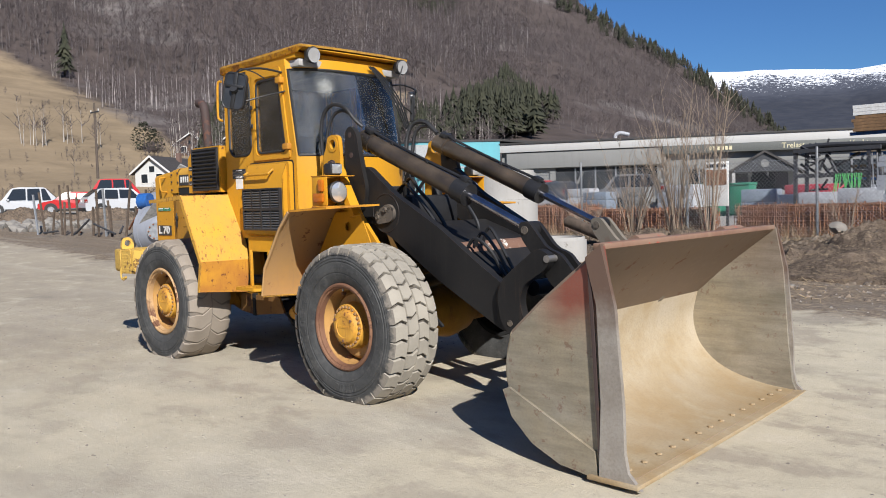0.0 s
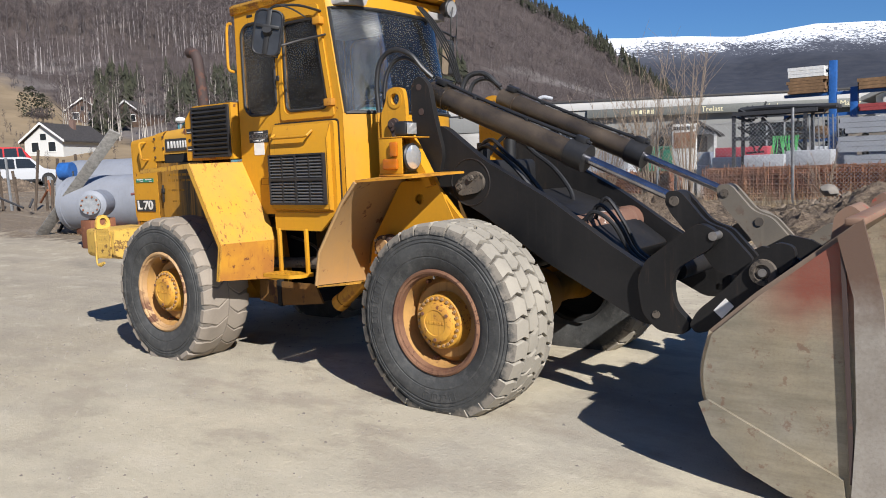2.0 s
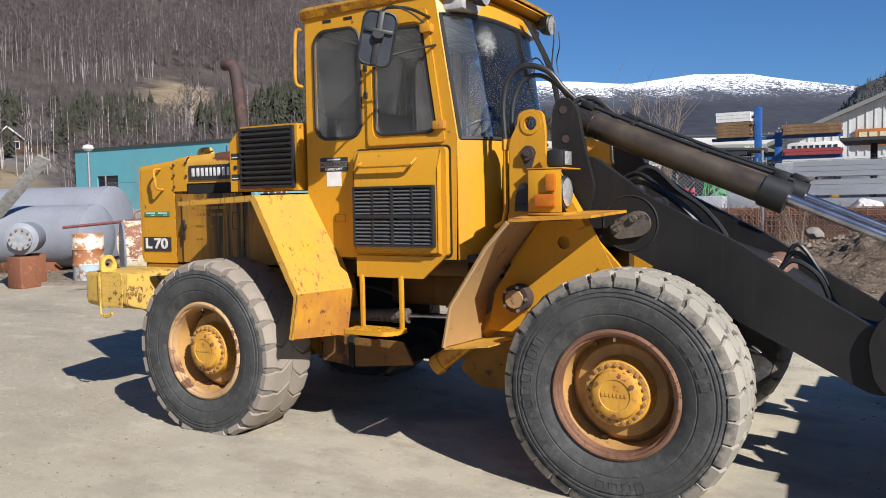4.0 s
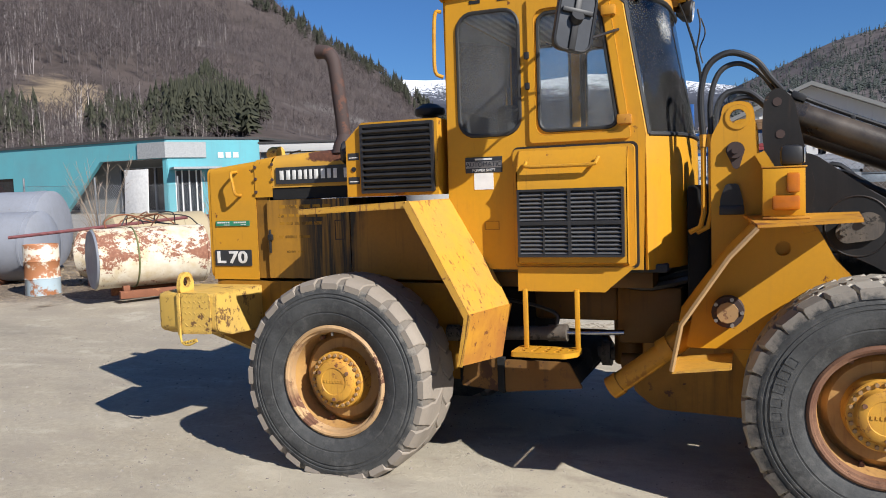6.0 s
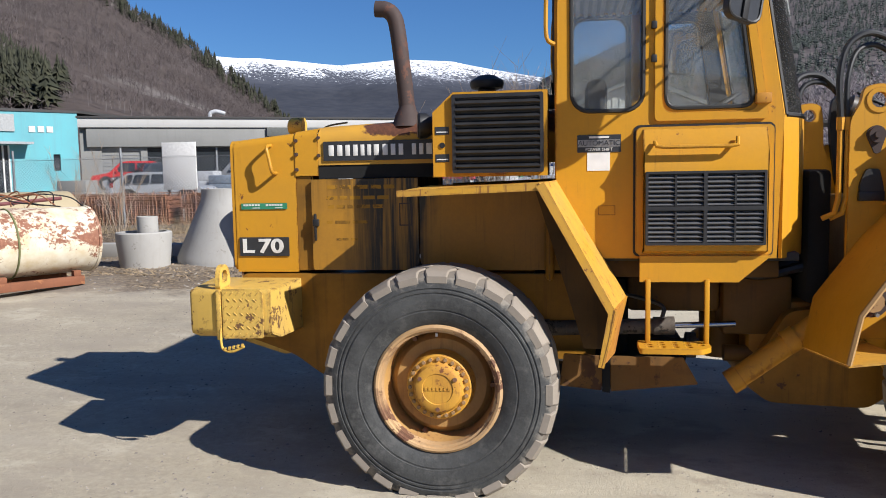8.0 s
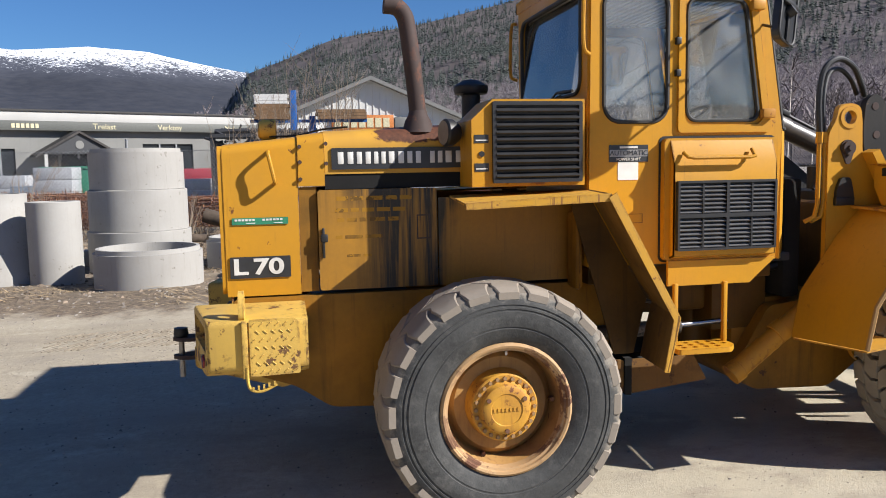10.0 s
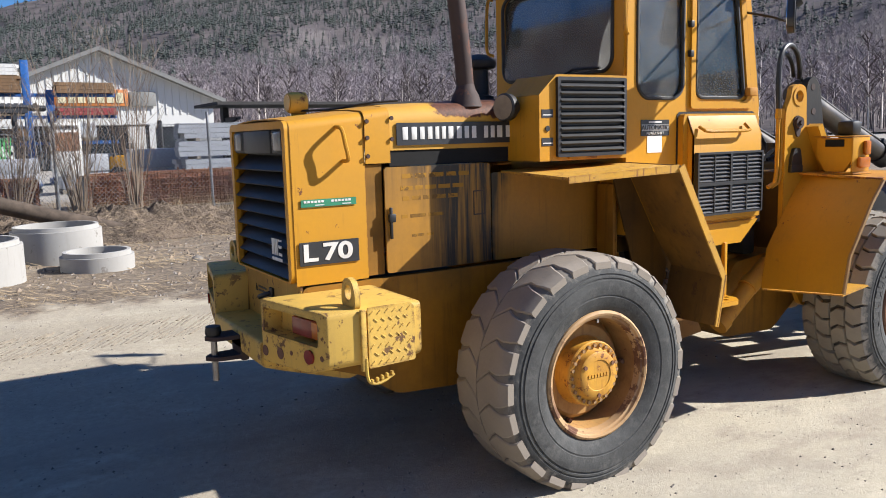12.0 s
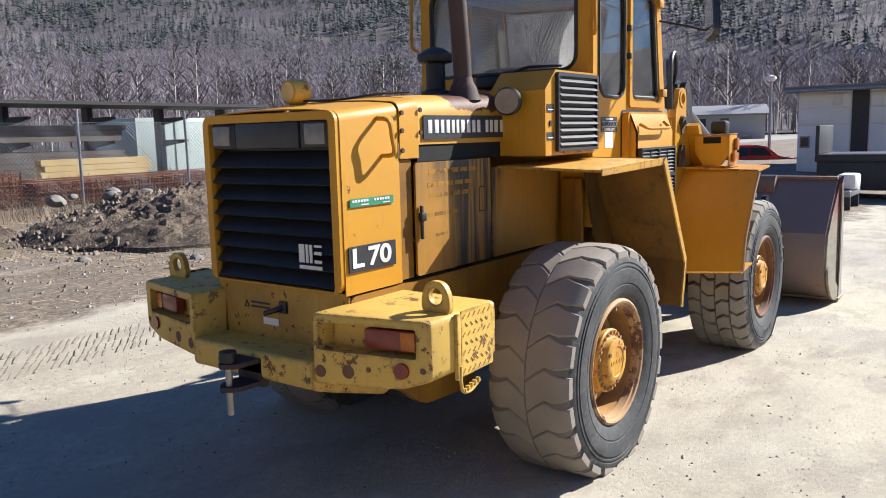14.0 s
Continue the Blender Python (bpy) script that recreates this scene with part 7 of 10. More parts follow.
def plant(name, label, category, spots, kinds, mats, seed):
    """Set many trees in one mesh; spots are (x, y, z, height)."""
    rng = random.Random(seed)
    protos = [(np.array([tuple(v) for v in k[0]]), np.array(k[1]), np.array(k[2])) for k in kinds]
    vv, tt, mm, off = [], [], [], 0
    for x, y, z, h in spots:
        p, t, m = protos[rng.randrange(len(protos))]
        a, w = rng.uniform(0, 6.28), h * rng.uniform(0.85, 1.2)
        c, s_ = math.cos(a), math.sin(a)
        q = np.empty_like(p)
        q[:, 0] = x + w * (p[:, 0] * c - p[:, 1] * s_)
        q[:, 1] = y + w * (p[:, 0] * s_ + p[:, 1] * c)
        q[:, 2] = z + h * p[:, 2]
        vv.append(q)
        tt.append(t + off)
        mm.append(m)
        off += len(p)
    v, t, m = np.concatenate(vv), np.concatenate(tt), np.concatenate(mm)
    me = bpy.data.meshes.new(name)
    me.vertices.add(len(v))
    me.vertices.foreach_set("co", v.ravel())
    me.loops.add(len(t) * 3)
    me.loops.foreach_set("vertex_index", t.ravel())
    me.polygons.add(len(t))
    me.polygons.foreach_set("loop_start", np.arange(0, len(t) * 3, 3))
    me.polygons.foreach_set("material_index", m)
    for q in mats:
        me.materials.append(q)
    me.update(calc_edges=True)
    return tagged(new(name, me), label, category, kind="stuff")


TRUNK = varied("birch_bark", (0.17, 0.147, 0.14), (0.085, 0.072, 0.07), scale=0.2)
# birch twigs paled towards lilac-grey, the hill's haze put into their colour
HAZED_TWIG = varied("hazed_birch_twigs", (0.335, 0.285, 0.295), (0.235, 0.205, 0.215), scale=0.03)
# twig brown leans purple-grey to carry some distance haze
TWIG = varied("haze_toned_twigs", (0.110, 0.086, 0.083), (0.058, 0.047, 0.047), scale=0.05)
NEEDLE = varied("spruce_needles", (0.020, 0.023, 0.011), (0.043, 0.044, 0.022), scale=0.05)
# needles paled and blued so the colour carries the distance haze
HAZED_NEEDLE = varied("hazed_spruce_needles", (0.042, 0.053, 0.047), (0.062, 0.075, 0.063), scale=0.05)
rng = random.Random(7)
BARE = [bare_tree(rng) for _ in range(7)]
SPRUCE = [conifer(rng) for _ in range(5)]
FAR_SPRUCE = [conifer(rng, 5, 5) for _ in range(5)]


CLEAR = polar(-47.2, 265)


def meadow(az, s):
    """Where the dry meadow keeps the hill open."""
    x, y, z = west.place(az, s)
    el = math.degrees(math.atan2(z, math.hypot(x - C0.x, y - C0.y)))
    dx, dy, a = x - CLEAR[0], y - CLEAR[1], radians(-47.2)
    open_ = math.hypot((dx * math.sin(a) + dy * math.cos(a)) / 3.4, dx * math.cos(a) - dy * math.sin(a)) < 14
    return el + 0.5 * az < -26.0 or open_


rng = random.Random(3)
bare, spruce = [], []
while len(bare) < 12500:
    az, s = rng.uniform(-92, -18), rng.random() ** 0.85
    if az > -40 and rng.random() < 0.25 or meadow(az, s) and rng.random() < 0.985:
        continue
    x, y, z = west.place(az, s)
    r = math.hypot(x - C0.x, y - C0.y)
    if z < 0.6 or az > -37 and r < 200 or r < 330 and rng.random() < 0.55 or -59.5 < az < -55 and r < 175:
        continue
    bare.append((x, y, z, rng.uniform(7.5, 13.5) * (0.55 if r < 330 else 0.7 if az > -37 else 1.0)))
for k in range(760):
    az = rng.uniform(-60, -41)
    s = west.reach(az, rng.uniform(3.4, 6.3))
    if -57 < az < -55.3 or -49.0 < az < -46.4 or rng.random() < (0.5 if az < -49 else 0.2):
        continue
    spruce.append((*west.place(az, s), rng.uniform(4.5, 9.0)))
for k in range(900):
    az = rng.gauss(-38.6, 1.25)
    spruce.append((*west.place(az, west.reach(az, rng.uniform(4.0, 8.6 - 0.8 * abs(az + 38.4)))), rng.uniform(8, 13)))
for k in range(330):
    az = rng.uniform(-35, -20)
    spruce.append((*west.place(az, rng.uniform(0.84, 1.0) ** 0.7), rng.uniform(5, 13)))
for k in range(150):
    spruce.append((*west.place(rng.gauss(-44.4, 1.3), rng.uniform(0.72, 0.95)), rng.uniform(9, 15)))
spruce.append((-284.0, 108.6, 47.5, 21.0))
birch, far_spruce = [], []
while len(birch) + len(far_spruce) < 27000:
    az, s = rng.uniform(-7, 97), rng.random()
    x, y, z = east.place(az, s)
    el = math.degrees(math.atan2(z, math.hypot(x - C0.x, y - C0.y)))
    leafy = 1.3 + 0.45 * max(0.0, min(1.0, (az - 4) / 25)) - el / (3.0 + 2.6 * max(0.0, min(1.0, (az - 4) / 25))) + 1.2 * hill_noise(x, y, 0.009)
    if rng.random() < leafy or el < 2.3:
        birch.append((x, y, z, rng.uniform(8, 15)))
    else:
        far_spruce.append((x, y, z, rng.uniform(7, 13)))
plant("birch_woods", "leafless birch woods on the broad hill, paled by haze", "trees", birch, BARE, [TRUNK, HAZED_TWIG], 3)
plant("far_spruce_woods", "dark spruce woods covering the broad hill", "trees", far_spruce, FAR_SPRUCE, [HAZED_NEEDLE], 4)
# pale birches and low scrub along the edge of the meadow
edge, scrub = [], []
for cx, cy, n in ((-154.5, 51.5, 9), (-158.5, 60.2, 5), (-286.0, 105.0, 4), (-150.0, 62.0, 4)):
    for k in range(n):
        x, y = cx + rng.uniform(-1, 1) * 2.0, cy + rng.uniform(-1, 1) * 2.6
        az = math.degrees(math.atan2(x - C0.x, y - C0.y))
        r = math.hypot(x - C0.x, y - C0.y)
        edge.append((*west.place(az, (r - west.foot) / (west.ridge - west.foot)), rng.uniform(6.5, 9.5)))
for k in range(210):
    az = rng.uniform(-62, -38)
    edge.append((*west.place(az, west.reach(az, rng.uniform(2.6, 5.6))), rng.uniform(6, 10)))
for k in range(260):
    az = rng.uniform(-74, -50)
    el = rng.uniform(1.4, 8.0)
    scrub.append((*west.place(az, west.reach(az, el)), rng.uniform(0.8, 2.4)))
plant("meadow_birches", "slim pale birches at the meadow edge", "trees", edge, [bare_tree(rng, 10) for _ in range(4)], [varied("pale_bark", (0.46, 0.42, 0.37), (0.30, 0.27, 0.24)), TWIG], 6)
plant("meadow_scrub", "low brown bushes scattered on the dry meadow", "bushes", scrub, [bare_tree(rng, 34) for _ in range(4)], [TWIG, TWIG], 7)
tall = []
while len(tall) < 1500:
    az, s = rng.uniform(-80, -37), rng.random() ** 0.8
    x, y, z = west.place(az, s)
    if meadow(az, s) or z < 12 or hill_noise(x, y, 0.012) < 0.05:
        continue
    tall.append((x, y, z, rng.uniform(9, 15)))
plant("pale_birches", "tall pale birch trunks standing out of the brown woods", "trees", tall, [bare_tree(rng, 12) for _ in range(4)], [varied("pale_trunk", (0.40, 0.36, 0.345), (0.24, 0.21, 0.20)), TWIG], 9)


def round_tree(rng, n=420):
    """A broad evergreen one metre high: small tilted needle clumps on a short trunk."""
    V, T, M = [Vector((0.02, 0, 0)), Vector((-0.012, 0.017, 0)), Vector((-0.012, -0.017, 0)), Vector((0, 0, 0.7))], [(0, 1, 3), (1, 2, 3), (2, 0, 3)], [1, 1, 1]
    for k in range(n):
        h = rng.uniform(0.12, 1.0)
        rad = 0.40 * math.sin(math.pi * min(1.0, (h + 0.12) / 1.14)) ** 0.6 * rng.uniform(0.35, 1.0)
        a = rng.uniform(0, 6.28)
        c = Vector((rad * math.cos(a), rad * math.sin(a), h))
        o = len(V)
        for q in range(3):
            V.append(c + Vector((rng.uniform(-1, 1), rng.uniform(-1, 1), rng.uniform(-0.8, 0.8))) * 0.06)
        T.append((o, o + 1, o + 2))
        M.append(0)
    return V, T, M


plant("meadow_pine", "broad dark green pine on the dry meadow", "tree", [(-146.0, 69.3, 12.6, 6.2), (-144.5, 70.6, 12.4, 5.0)], [round_tree(rng)], [NEEDLE, TRUNK], 10)
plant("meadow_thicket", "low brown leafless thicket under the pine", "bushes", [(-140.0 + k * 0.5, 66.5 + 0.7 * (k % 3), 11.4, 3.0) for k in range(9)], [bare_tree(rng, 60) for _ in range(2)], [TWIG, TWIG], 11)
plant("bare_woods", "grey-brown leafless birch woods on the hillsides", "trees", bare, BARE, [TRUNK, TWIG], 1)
plant("spruce_woods", "dark green spruce woods on the hillsides", "trees", spruce, SPRUCE, [NEEDLE], 2)


# ================= THE YARD =================
CONCRETE = worn("concrete", (0.375, 0.365, 0.345), (0.27, 0.255, 0.23), (0.22, 0.20, 0.18), 0.85, dirt_amt=0.5, rust_amt=0.62, bump=0.3, scale=0.8)
TANKGREY = worn("grey_tank_paint", (0.255, 0.27, 0.305), (0.16, 0.165, 0.18), (0.18, 0.14, 0.11), 0.5, dirt_amt=0.5, rust_amt=0.66)
def peeling_paint():
    """Cream paint crackled and flaked away over fine brown rust, most of it high on the shell."""
    s = Shader("peeling_white_paint", 0.8)
    big, flake, crack = s.noise(1.7, 5, 0.6), s.noise(9, 7, 0.75, s.stretch(1, 1, 1.6)), s.noise(30, 6, 0.75)
    c = s.mix(s.ramp(s.noise(5, 5), 0.35, 0.7), rgb(0.66, 0.61, 0.50), rgb(0.52, 0.42, 0.26))
    r = s.mix(s.ramp(crack, 0.35, 0.65), rgb(0.30, 0.13, 0.075), rgb(0.16, 0.065, 0.04))
    lost = s.math('ADD', s.math('MULTIPLY', big, 0.85), s.math('ADD', s.math('MULTIPLY', flake, 0.75), s.math('MULTIPLY', crack, 0.35)))
    lost = s.math('ADD', lost, s.math('ADD', s.ramp(s.axis(2), 0.45, 0.75, -0.12, 0.045), s.ramp(s.axis(2), 0.95, 1.25, 0.0, -0.12)))
    c = s.mix(s.ramp(lost, 0.945, 0.99), c, r)
    c = s.mix(s.math('MULTIPLY', s.ramp(s.noise(16, 6, 0.8, s.stretch(1, 1, 0.5)), 0.585, 0.61), s.ramp(big, 0.40, 0.55, 0.2, 1.0)), c, rgb(0.24, 0.10, 0.055))
    s.colour(c).bump(lost, 0.3, 0.01)
    return s.mat


TANKWHITE = peeling_paint()
CREAM = worn("cream_paint", (0.36, 0.30, 0.19), (0.36, 0.28, 0.17), (0.24, 0.12, 0.06), 0.6, dirt_amt=0.6, rust_amt=0.58)
RUST = worn("rusty_steel", (0.22, 0.085, 0.045), (0.13, 0.06, 0.035), (0.30, 0.13, 0.06), 0.8, dirt_amt=0.6, rust_amt=0.55)
WOOD = plain("weathered_wood", (0.26, 0.22, 0.17), 0.85, var=0.45, scale=6)
DARKWOOD = plain("dark_timber", (0.085, 0.062, 0.045), 0.9, var=0.5, scale=7)
LUMBER = varied("fresh_lumber", (0.68, 0.49, 0.21), (0.56, 0.40, 0.17), island=True)
GALV = plain("galvanised_steel", (0.30, 0.31, 0.32), 0.5, 0.6)
DARKSTEEL = plain("dark_steel", (0.035, 0.036, 0.04), 0.6)
WHITEWALL = worn("white_cladding", (0.46, 0.455, 0.44), (0.36, 0.35, 0.33), (0.45, 0.42, 0.38), 0.7, dirt_amt=0.4, rust_amt=0.75, scale=0.3)
GREYWALL = worn("grey_cladding", (0.22, 0.22, 0.21), (0.15, 0.15, 0.145), (0.2, 0.18, 0.16), 0.7, dirt_amt=0.4, rust_amt=0.75, scale=0.3)
TEAL = worn("turquoise_cladding", (0.105, 0.355, 0.40), (0.12, 0.28, 0.315), (0.25, 0.45, 0.47), 0.6, dirt_amt=0.7, rust_amt=0.75, scale=0.3)
ROOFDARK = plain("dark_roofing", (0.045, 0.043, 0.042), 0.8)
ROOFTILE = plain("dark_tile_roof", (0.05, 0.045, 0.043), 0.8, var=0.5, scale=4)
PANE = plain("dark_window", (0.02, 0.024, 0.028), 0.08)
SIGNBAND = plain("grey_sign_band", (0.115, 0.12, 0.11), 0.6)
CREAMTEXT = plain("cream_lettering", (0.62, 0.56, 0.36), 0.6)
ORANGE = plain("orange_sign", (0.50, 0.17, 0.04), 0.5)
STRAPGREEN = plain("green_strap", (0.10, 0.50, 0.14), 0.6)
BINGREEN = plain("green_bin", (0.03, 0.20, 0.12), 0.5)
FOIL = plain("wrapping_film", (0.42, 0.43, 0.45), 0.3, var=0.3)
BLUE = plain("blue_paint", (0.02, 0.10, 0.32), 0.45)
CARWHITE = plain("white_car_paint", (0.44, 0.45, 0.465), 0.2, var=0.05)
CARRED = plain("red_car_paint", (0.42, 0.02, 0.02), 0.25, var=0.1)
CARDARK = plain("dark_car_paint", (0.03, 0.035, 0.045), 0.25, var=0.1)
STEM = varied("willow_stems", (0.36, 0.28, 0.205), (0.19, 0.145, 0.11), scale=2)


def at(x, y, dz=0.0, rz=0.0, z=None):
    return pose(x, y, (land_z(x, y) if z is None else z) + dz, 0, 0, rz)


# ---------- concrete rings ----------
def ring_thing(x, y, r, h, dz=0.0, label="pale grey concrete well ring standing in the dirt", sink=0.03, t=0.085, lip=True):
    o = thing("concrete_ring", label, "concrete ring", "precast concrete rings", at(x, y, dz - sink))
    prof = [(0.0, r - t), (0.0, r), (h - 0.06, r), (h - 0.06, r - 0.035), (h, r - 0.04), (h, r - t)] if lip else [(0.0, r - t), (0.0, r), (h - 0.008, r), (h, r - 0.008), (h, r - t)]
    part("ring_wall", lathe(B(), prof, (0, 0, 0), (0, 0, 1), 56, closed=True), CONCRETE, o)
    return o


for k in range(3):
    ring_thing(-3.35, 8.6, 0.79 - 0.035 * k, 0.64, 0.645 * k, "tall stacked concrete well ring", lip=(k == 2))
ring_thing(-2.95, 6.75, 0.73, 0.58)
ring_thing(-1.70, 8.30, 0.60, 0.52)
ring_thing(-1.35, 7.05, 0.46, 0.28, label="low concrete cover ring lying in the dirt")
o = thing("concrete_pot", "pale concrete tub, a little wider at the rim", "concrete ring", at=at(-6.42, 7.12, -0.03))
part("tub_wall", lathe(B(), [(0.0, 0.32), (0.0, 0.40), (0.55, 0.455), (0.60, 0.455), (0.62, 0.44), (0.62, 0.37), (0.3, 0.34)], (0, 0, 0), (0, 0, 1), 48), CONCRETE, o)
ring_thing(-6.36, 7.15, 0.17, 0.28, 0.60, "small concrete ring set on a wider one", t=0.04, lip=False)
ring_thing(-4.30, 7.3, 0.36, 1.20, label="slim pale concrete pipe standing on end", lip=False)
o = thing("concrete_cone", "smooth grey concrete manhole cone", "concrete cone", at=at(-5.28, 7.95, -0.02))
part("cone_wall", lathe(B(), [(0, 0.80), (0, 0.88), (0.14, 0.88), (1.12, 0.44), (1.30, 0.44), (1.30, 0.36), (1.05, 0.36)], (0, 0, 0), (0, 0, 1), 56), CONCRETE, o)
for x, y, rz in ((-4.9, 9.2, 8), (-7.3, 8.6, -4)):
    o = thing("concrete_kerb", "long grey concrete kerb block on the ground", "concrete block", "kerb blocks", at(x, y, -0.02, rz))
    part("block", box(B(), (-1.2, -0.15, 0), (1.2, 0.15, 0.26), 0.015), CONCRETE, o)


# ---------- tanks and drums ----------
def tank_along(name, label, a, b, r, mat, bands=(), dome=0.12, extra=None):
    o = thing(name, label, "tank", at=Matrix.Translation((a[0], a[1], land_z(a[0], a[1]))))
    A, Bq = Vector(a), Vector(b)
    d = Bq - A
    L = d.length
    base = Vector((a[0], a[1], land_z(a[0], a[1])))
    prof = [(-dome, 0.0), (-dome * 0.75, r * 0.55), (-dome * 0.3, r * 0.88), (0, r), (L, r), (L + dome * 0.3, r * 0.88), (L + dome * 0.75, r * 0.55), (L + dome, 0.0)]
    part("tank_shell", lathe(B(), prof, A - base, d, 48), mat, o)
    for f in bands:
        part("tank_band", lathe(B(), [(f * L - 0.02, r), (f * L - 0.02, r + 0.012), (f * L + 0.02, r + 0.012), (f * L + 0.02, r)], A - base, d, 48), mat, o)
    return o, base, A, d.normalized(), L


o, base, A, d, L = tank_along("rusty_white_tank", "white oil tank with peeling paint, rust and a lashing strap", (-7.22, 3.97, 0.88), (-6.32, 5.36, 0.88), 0.47, TANKWHITE, (0.0, 1.0), 0.04)
sd = Vector((d.y, -d.x, 0))
for f, z in ((0.5, 0.0),):
    pts = []
    for k in range(25):
        a = 2 * math.pi * k / 24
        pts.append(A - base + d * L * 0.34 + (sd * math.cos(a) + Vector((0, 0, 1)) * math.sin(a)) * 0.478)
    part("lashing_strap", tube(B(), pts, 0.014, 6), plain("olive_strap", (0.14, 0.15, 0.06), 0.8), o)
part("end_plate", lathe(B(), [(-0.05, 0.0), (-0.05, 0.45), (-0.03, 0.465), (0.0, 0.465)], A - base, d, 40), TANKGREY, o, "bare grey end plate")
bm = B()
m = Matrix.Translation(A - base + d * L * 0.5 + sd * 0.30 + Vector((0, 0, -0.56))) @ d.to_track_quat('X', 'Z').to_matrix().to_4x4()
box(bm, (-0.55, -0.05, -0.06), (0.62, 0.05, 0.06), 0.006, m)
box(bm, (-0.50, -0.04, 0.06), (-0.40, 0.06, 0.14), 0.004, m)
box(bm, (0.48, -0.04, 0.06), (0.58, 0.06, 0.14), 0.004, m)
part("skid_beam", bm, RUST, o, "red-rust skid beam")
bm = B()
m2 = Matrix.Translation(A - base + d * L * 0.5 - sd * 0.30 + Vector((0, 0, -0.56))) @ d.to_track_quat('X', 'Z').to_matrix().to_4x4()
box(bm, (-0.55, -0.05, -0.06), (0.62, 0.05, 0.12), 0.006, m2)
part("skid_beam", bm, RUST, o)
part("pipe_stub", tube(B(), [A - base + d * 0.2 + Vector((0, 0, 0.46)), A - base + d * 0.2 + Vector((0, 0, 0.6)), A - base + d * 0.5 + Vector((0, 0, 0.68)), A - base + d * 0.9 + Vector((0, 0, 0.55))], 0.012, 6, 4), RUST, o)

o, base, A, d, L = tank_along("cream_tank", "cream steel tank with a domed end and ribs", (-9.30, 6.40, 0.98), (-8.35, 7.9, 0.98), 0.56, CREAM, (0.25, 0.5, 0.75), 0.22)
part("tank_saddle", box(B(), (-0.2, -0.1, 0), (0.2, 0.9, 0.30), 0.02, Matrix.Translation((1.0, 0.2, 0))), RUST, o)
o, base, A, d, L = tank_along("spotted_white_tank", "small white tank with rust spots lying behind a drum", (-9.1, 5.6, 0.86), (-7.6, 6.1, 0.86), 0.45, TANKWHITE, (0.5,), 0.06)
part("tank_saddle", box(B(), (0.2, -0.2, 0), (1.2, 0.3, 0.25), 0.02), RUST, o)
for x0, y0, x1, y1, r, zc in ((-13.2, 5.2, -10.75, 6.1, 0.68, 0.96), (-15.6, 6.6, -12.35, 7.8, 0.86, 1.22)):
    o, base, A, d, L = tank_along("grey_tank", "large dull grey steel tank lying on the dirt", (x0, y0, zc), (x1, y1, zc), r, TANKGREY, (0.05, 0.95), 0.16)
    tagged(o, group="grey tanks")
    part("manhole", lathe(B(), [(-0.30, 0.0), (-0.30, 0.30), (-0.25, 0.32), (-0.10, 0.32)], A - base + Vector((0, 0, -0.1)), d, 28), GALV, o, "round manhole lid")
    part("tank_saddle", box(B(), (0.3, -0.2, 0), (1.9, 0.9, zc - r - land_z(x0, y0) + 0.15), 0.02), RUST, o)
o = thing("flanged_vessel", "grey steel vessel end with a bolted round flange", "tank", at=at(-9.4, 3.5))
part("vessel", lathe(B(), [(-0.10, 0.0), (-0.08, 0.18), (0.0, 0.29), (0.9, 0.29), (1.0, 0.18), (1.02, 0.0)], (0, 0, 0.9), (-0.62, 0.55, 0.0), 32), TANKGREY, o)
part("flange", lathe(B(), [(-0.14, 0.0), (-0.14, 0.20), (-0.09, 0.20), (-0.09, 0.0)], (0, 0, 0.9), (-0.62, 0.55, 0.0), 28), GALV, o, "bolted grey flange")
for k in range(10):
    a = 2 * math.pi * k / 10
    u, v = Vector((0.55, 0.62, 0)).normalized(), Vector((0, 0, 1))
    c = Vector((0, 0, 0.9)) + Vector((0.62, -0.55, 0)).normalized() * 0.135 + (u * math.cos(a) + v * math.sin(a)) * 0.165
    part("bolt", rod(B(), c, c + Vector((0.62, -0.55, 0)).normalized() * 0.035, 0.018, seg=6), RUST, o)
for z0 in (0.0, 0.7):
    q = Vector((-0.62, 0.55, 0)).normalized() * (0.15 + z0)
    part("saddle", box(B(), (q.x - 0.2, q.y - 0.2, 0.0), (q.x + 0.2, q.y + 0.2, 0.58), 0.02), RUST, o)
o = thing("hose_reel", "blue fan housing with a black hose", "hose reel", at=at(-13.45, 5.25))
part("drum", lathe(B(), [(0, 0.0), (0, 0.22), (0.30, 0.22), (0.30, 0.17), (0.05, 0.0)], (0.15, 0, 1.55), (-1, -0.6, 0), 24), BLUE, o)
part("hose", tube(B(), [(0.0, 0.0, 1.5), (-0.22, -0.1, 1.2), (-0.15, -0.1, 0.7), (-0.3, -0.15, 0.2), (-0.6, -0.1, 0.04), (-1.0, 0.1, 0.04)], 0.04, 8, 5), RUBBER, o)
part("stand", rod(B(), (0.15, 0, 0.0), (0.15, 0, 1.55), 0.03), DARKSTEEL, o)
o = thing("leaning_board", "broad pale grey plank leaning on a tank", "board", at=at(-13.9, 4.62))
d = Vector((3.0, 0.43, 2.42))
part("board", box(B(), (0, -0.13, -0.02), (d.length, 0.13, 0.02), 0.005, d.to_track_quat('X', 'Y').to_matrix().to_4x4() @ Matrix.Rotation(radians(55), 4, 'X')), plain("pale_grey_board", (0.27, 0.26, 0.24), 0.8, var=0.4), o)
o = thing("oil_drum", "rusty white and blue steel drum", "drum", at=at(-9.25, 4.75, -0.02))
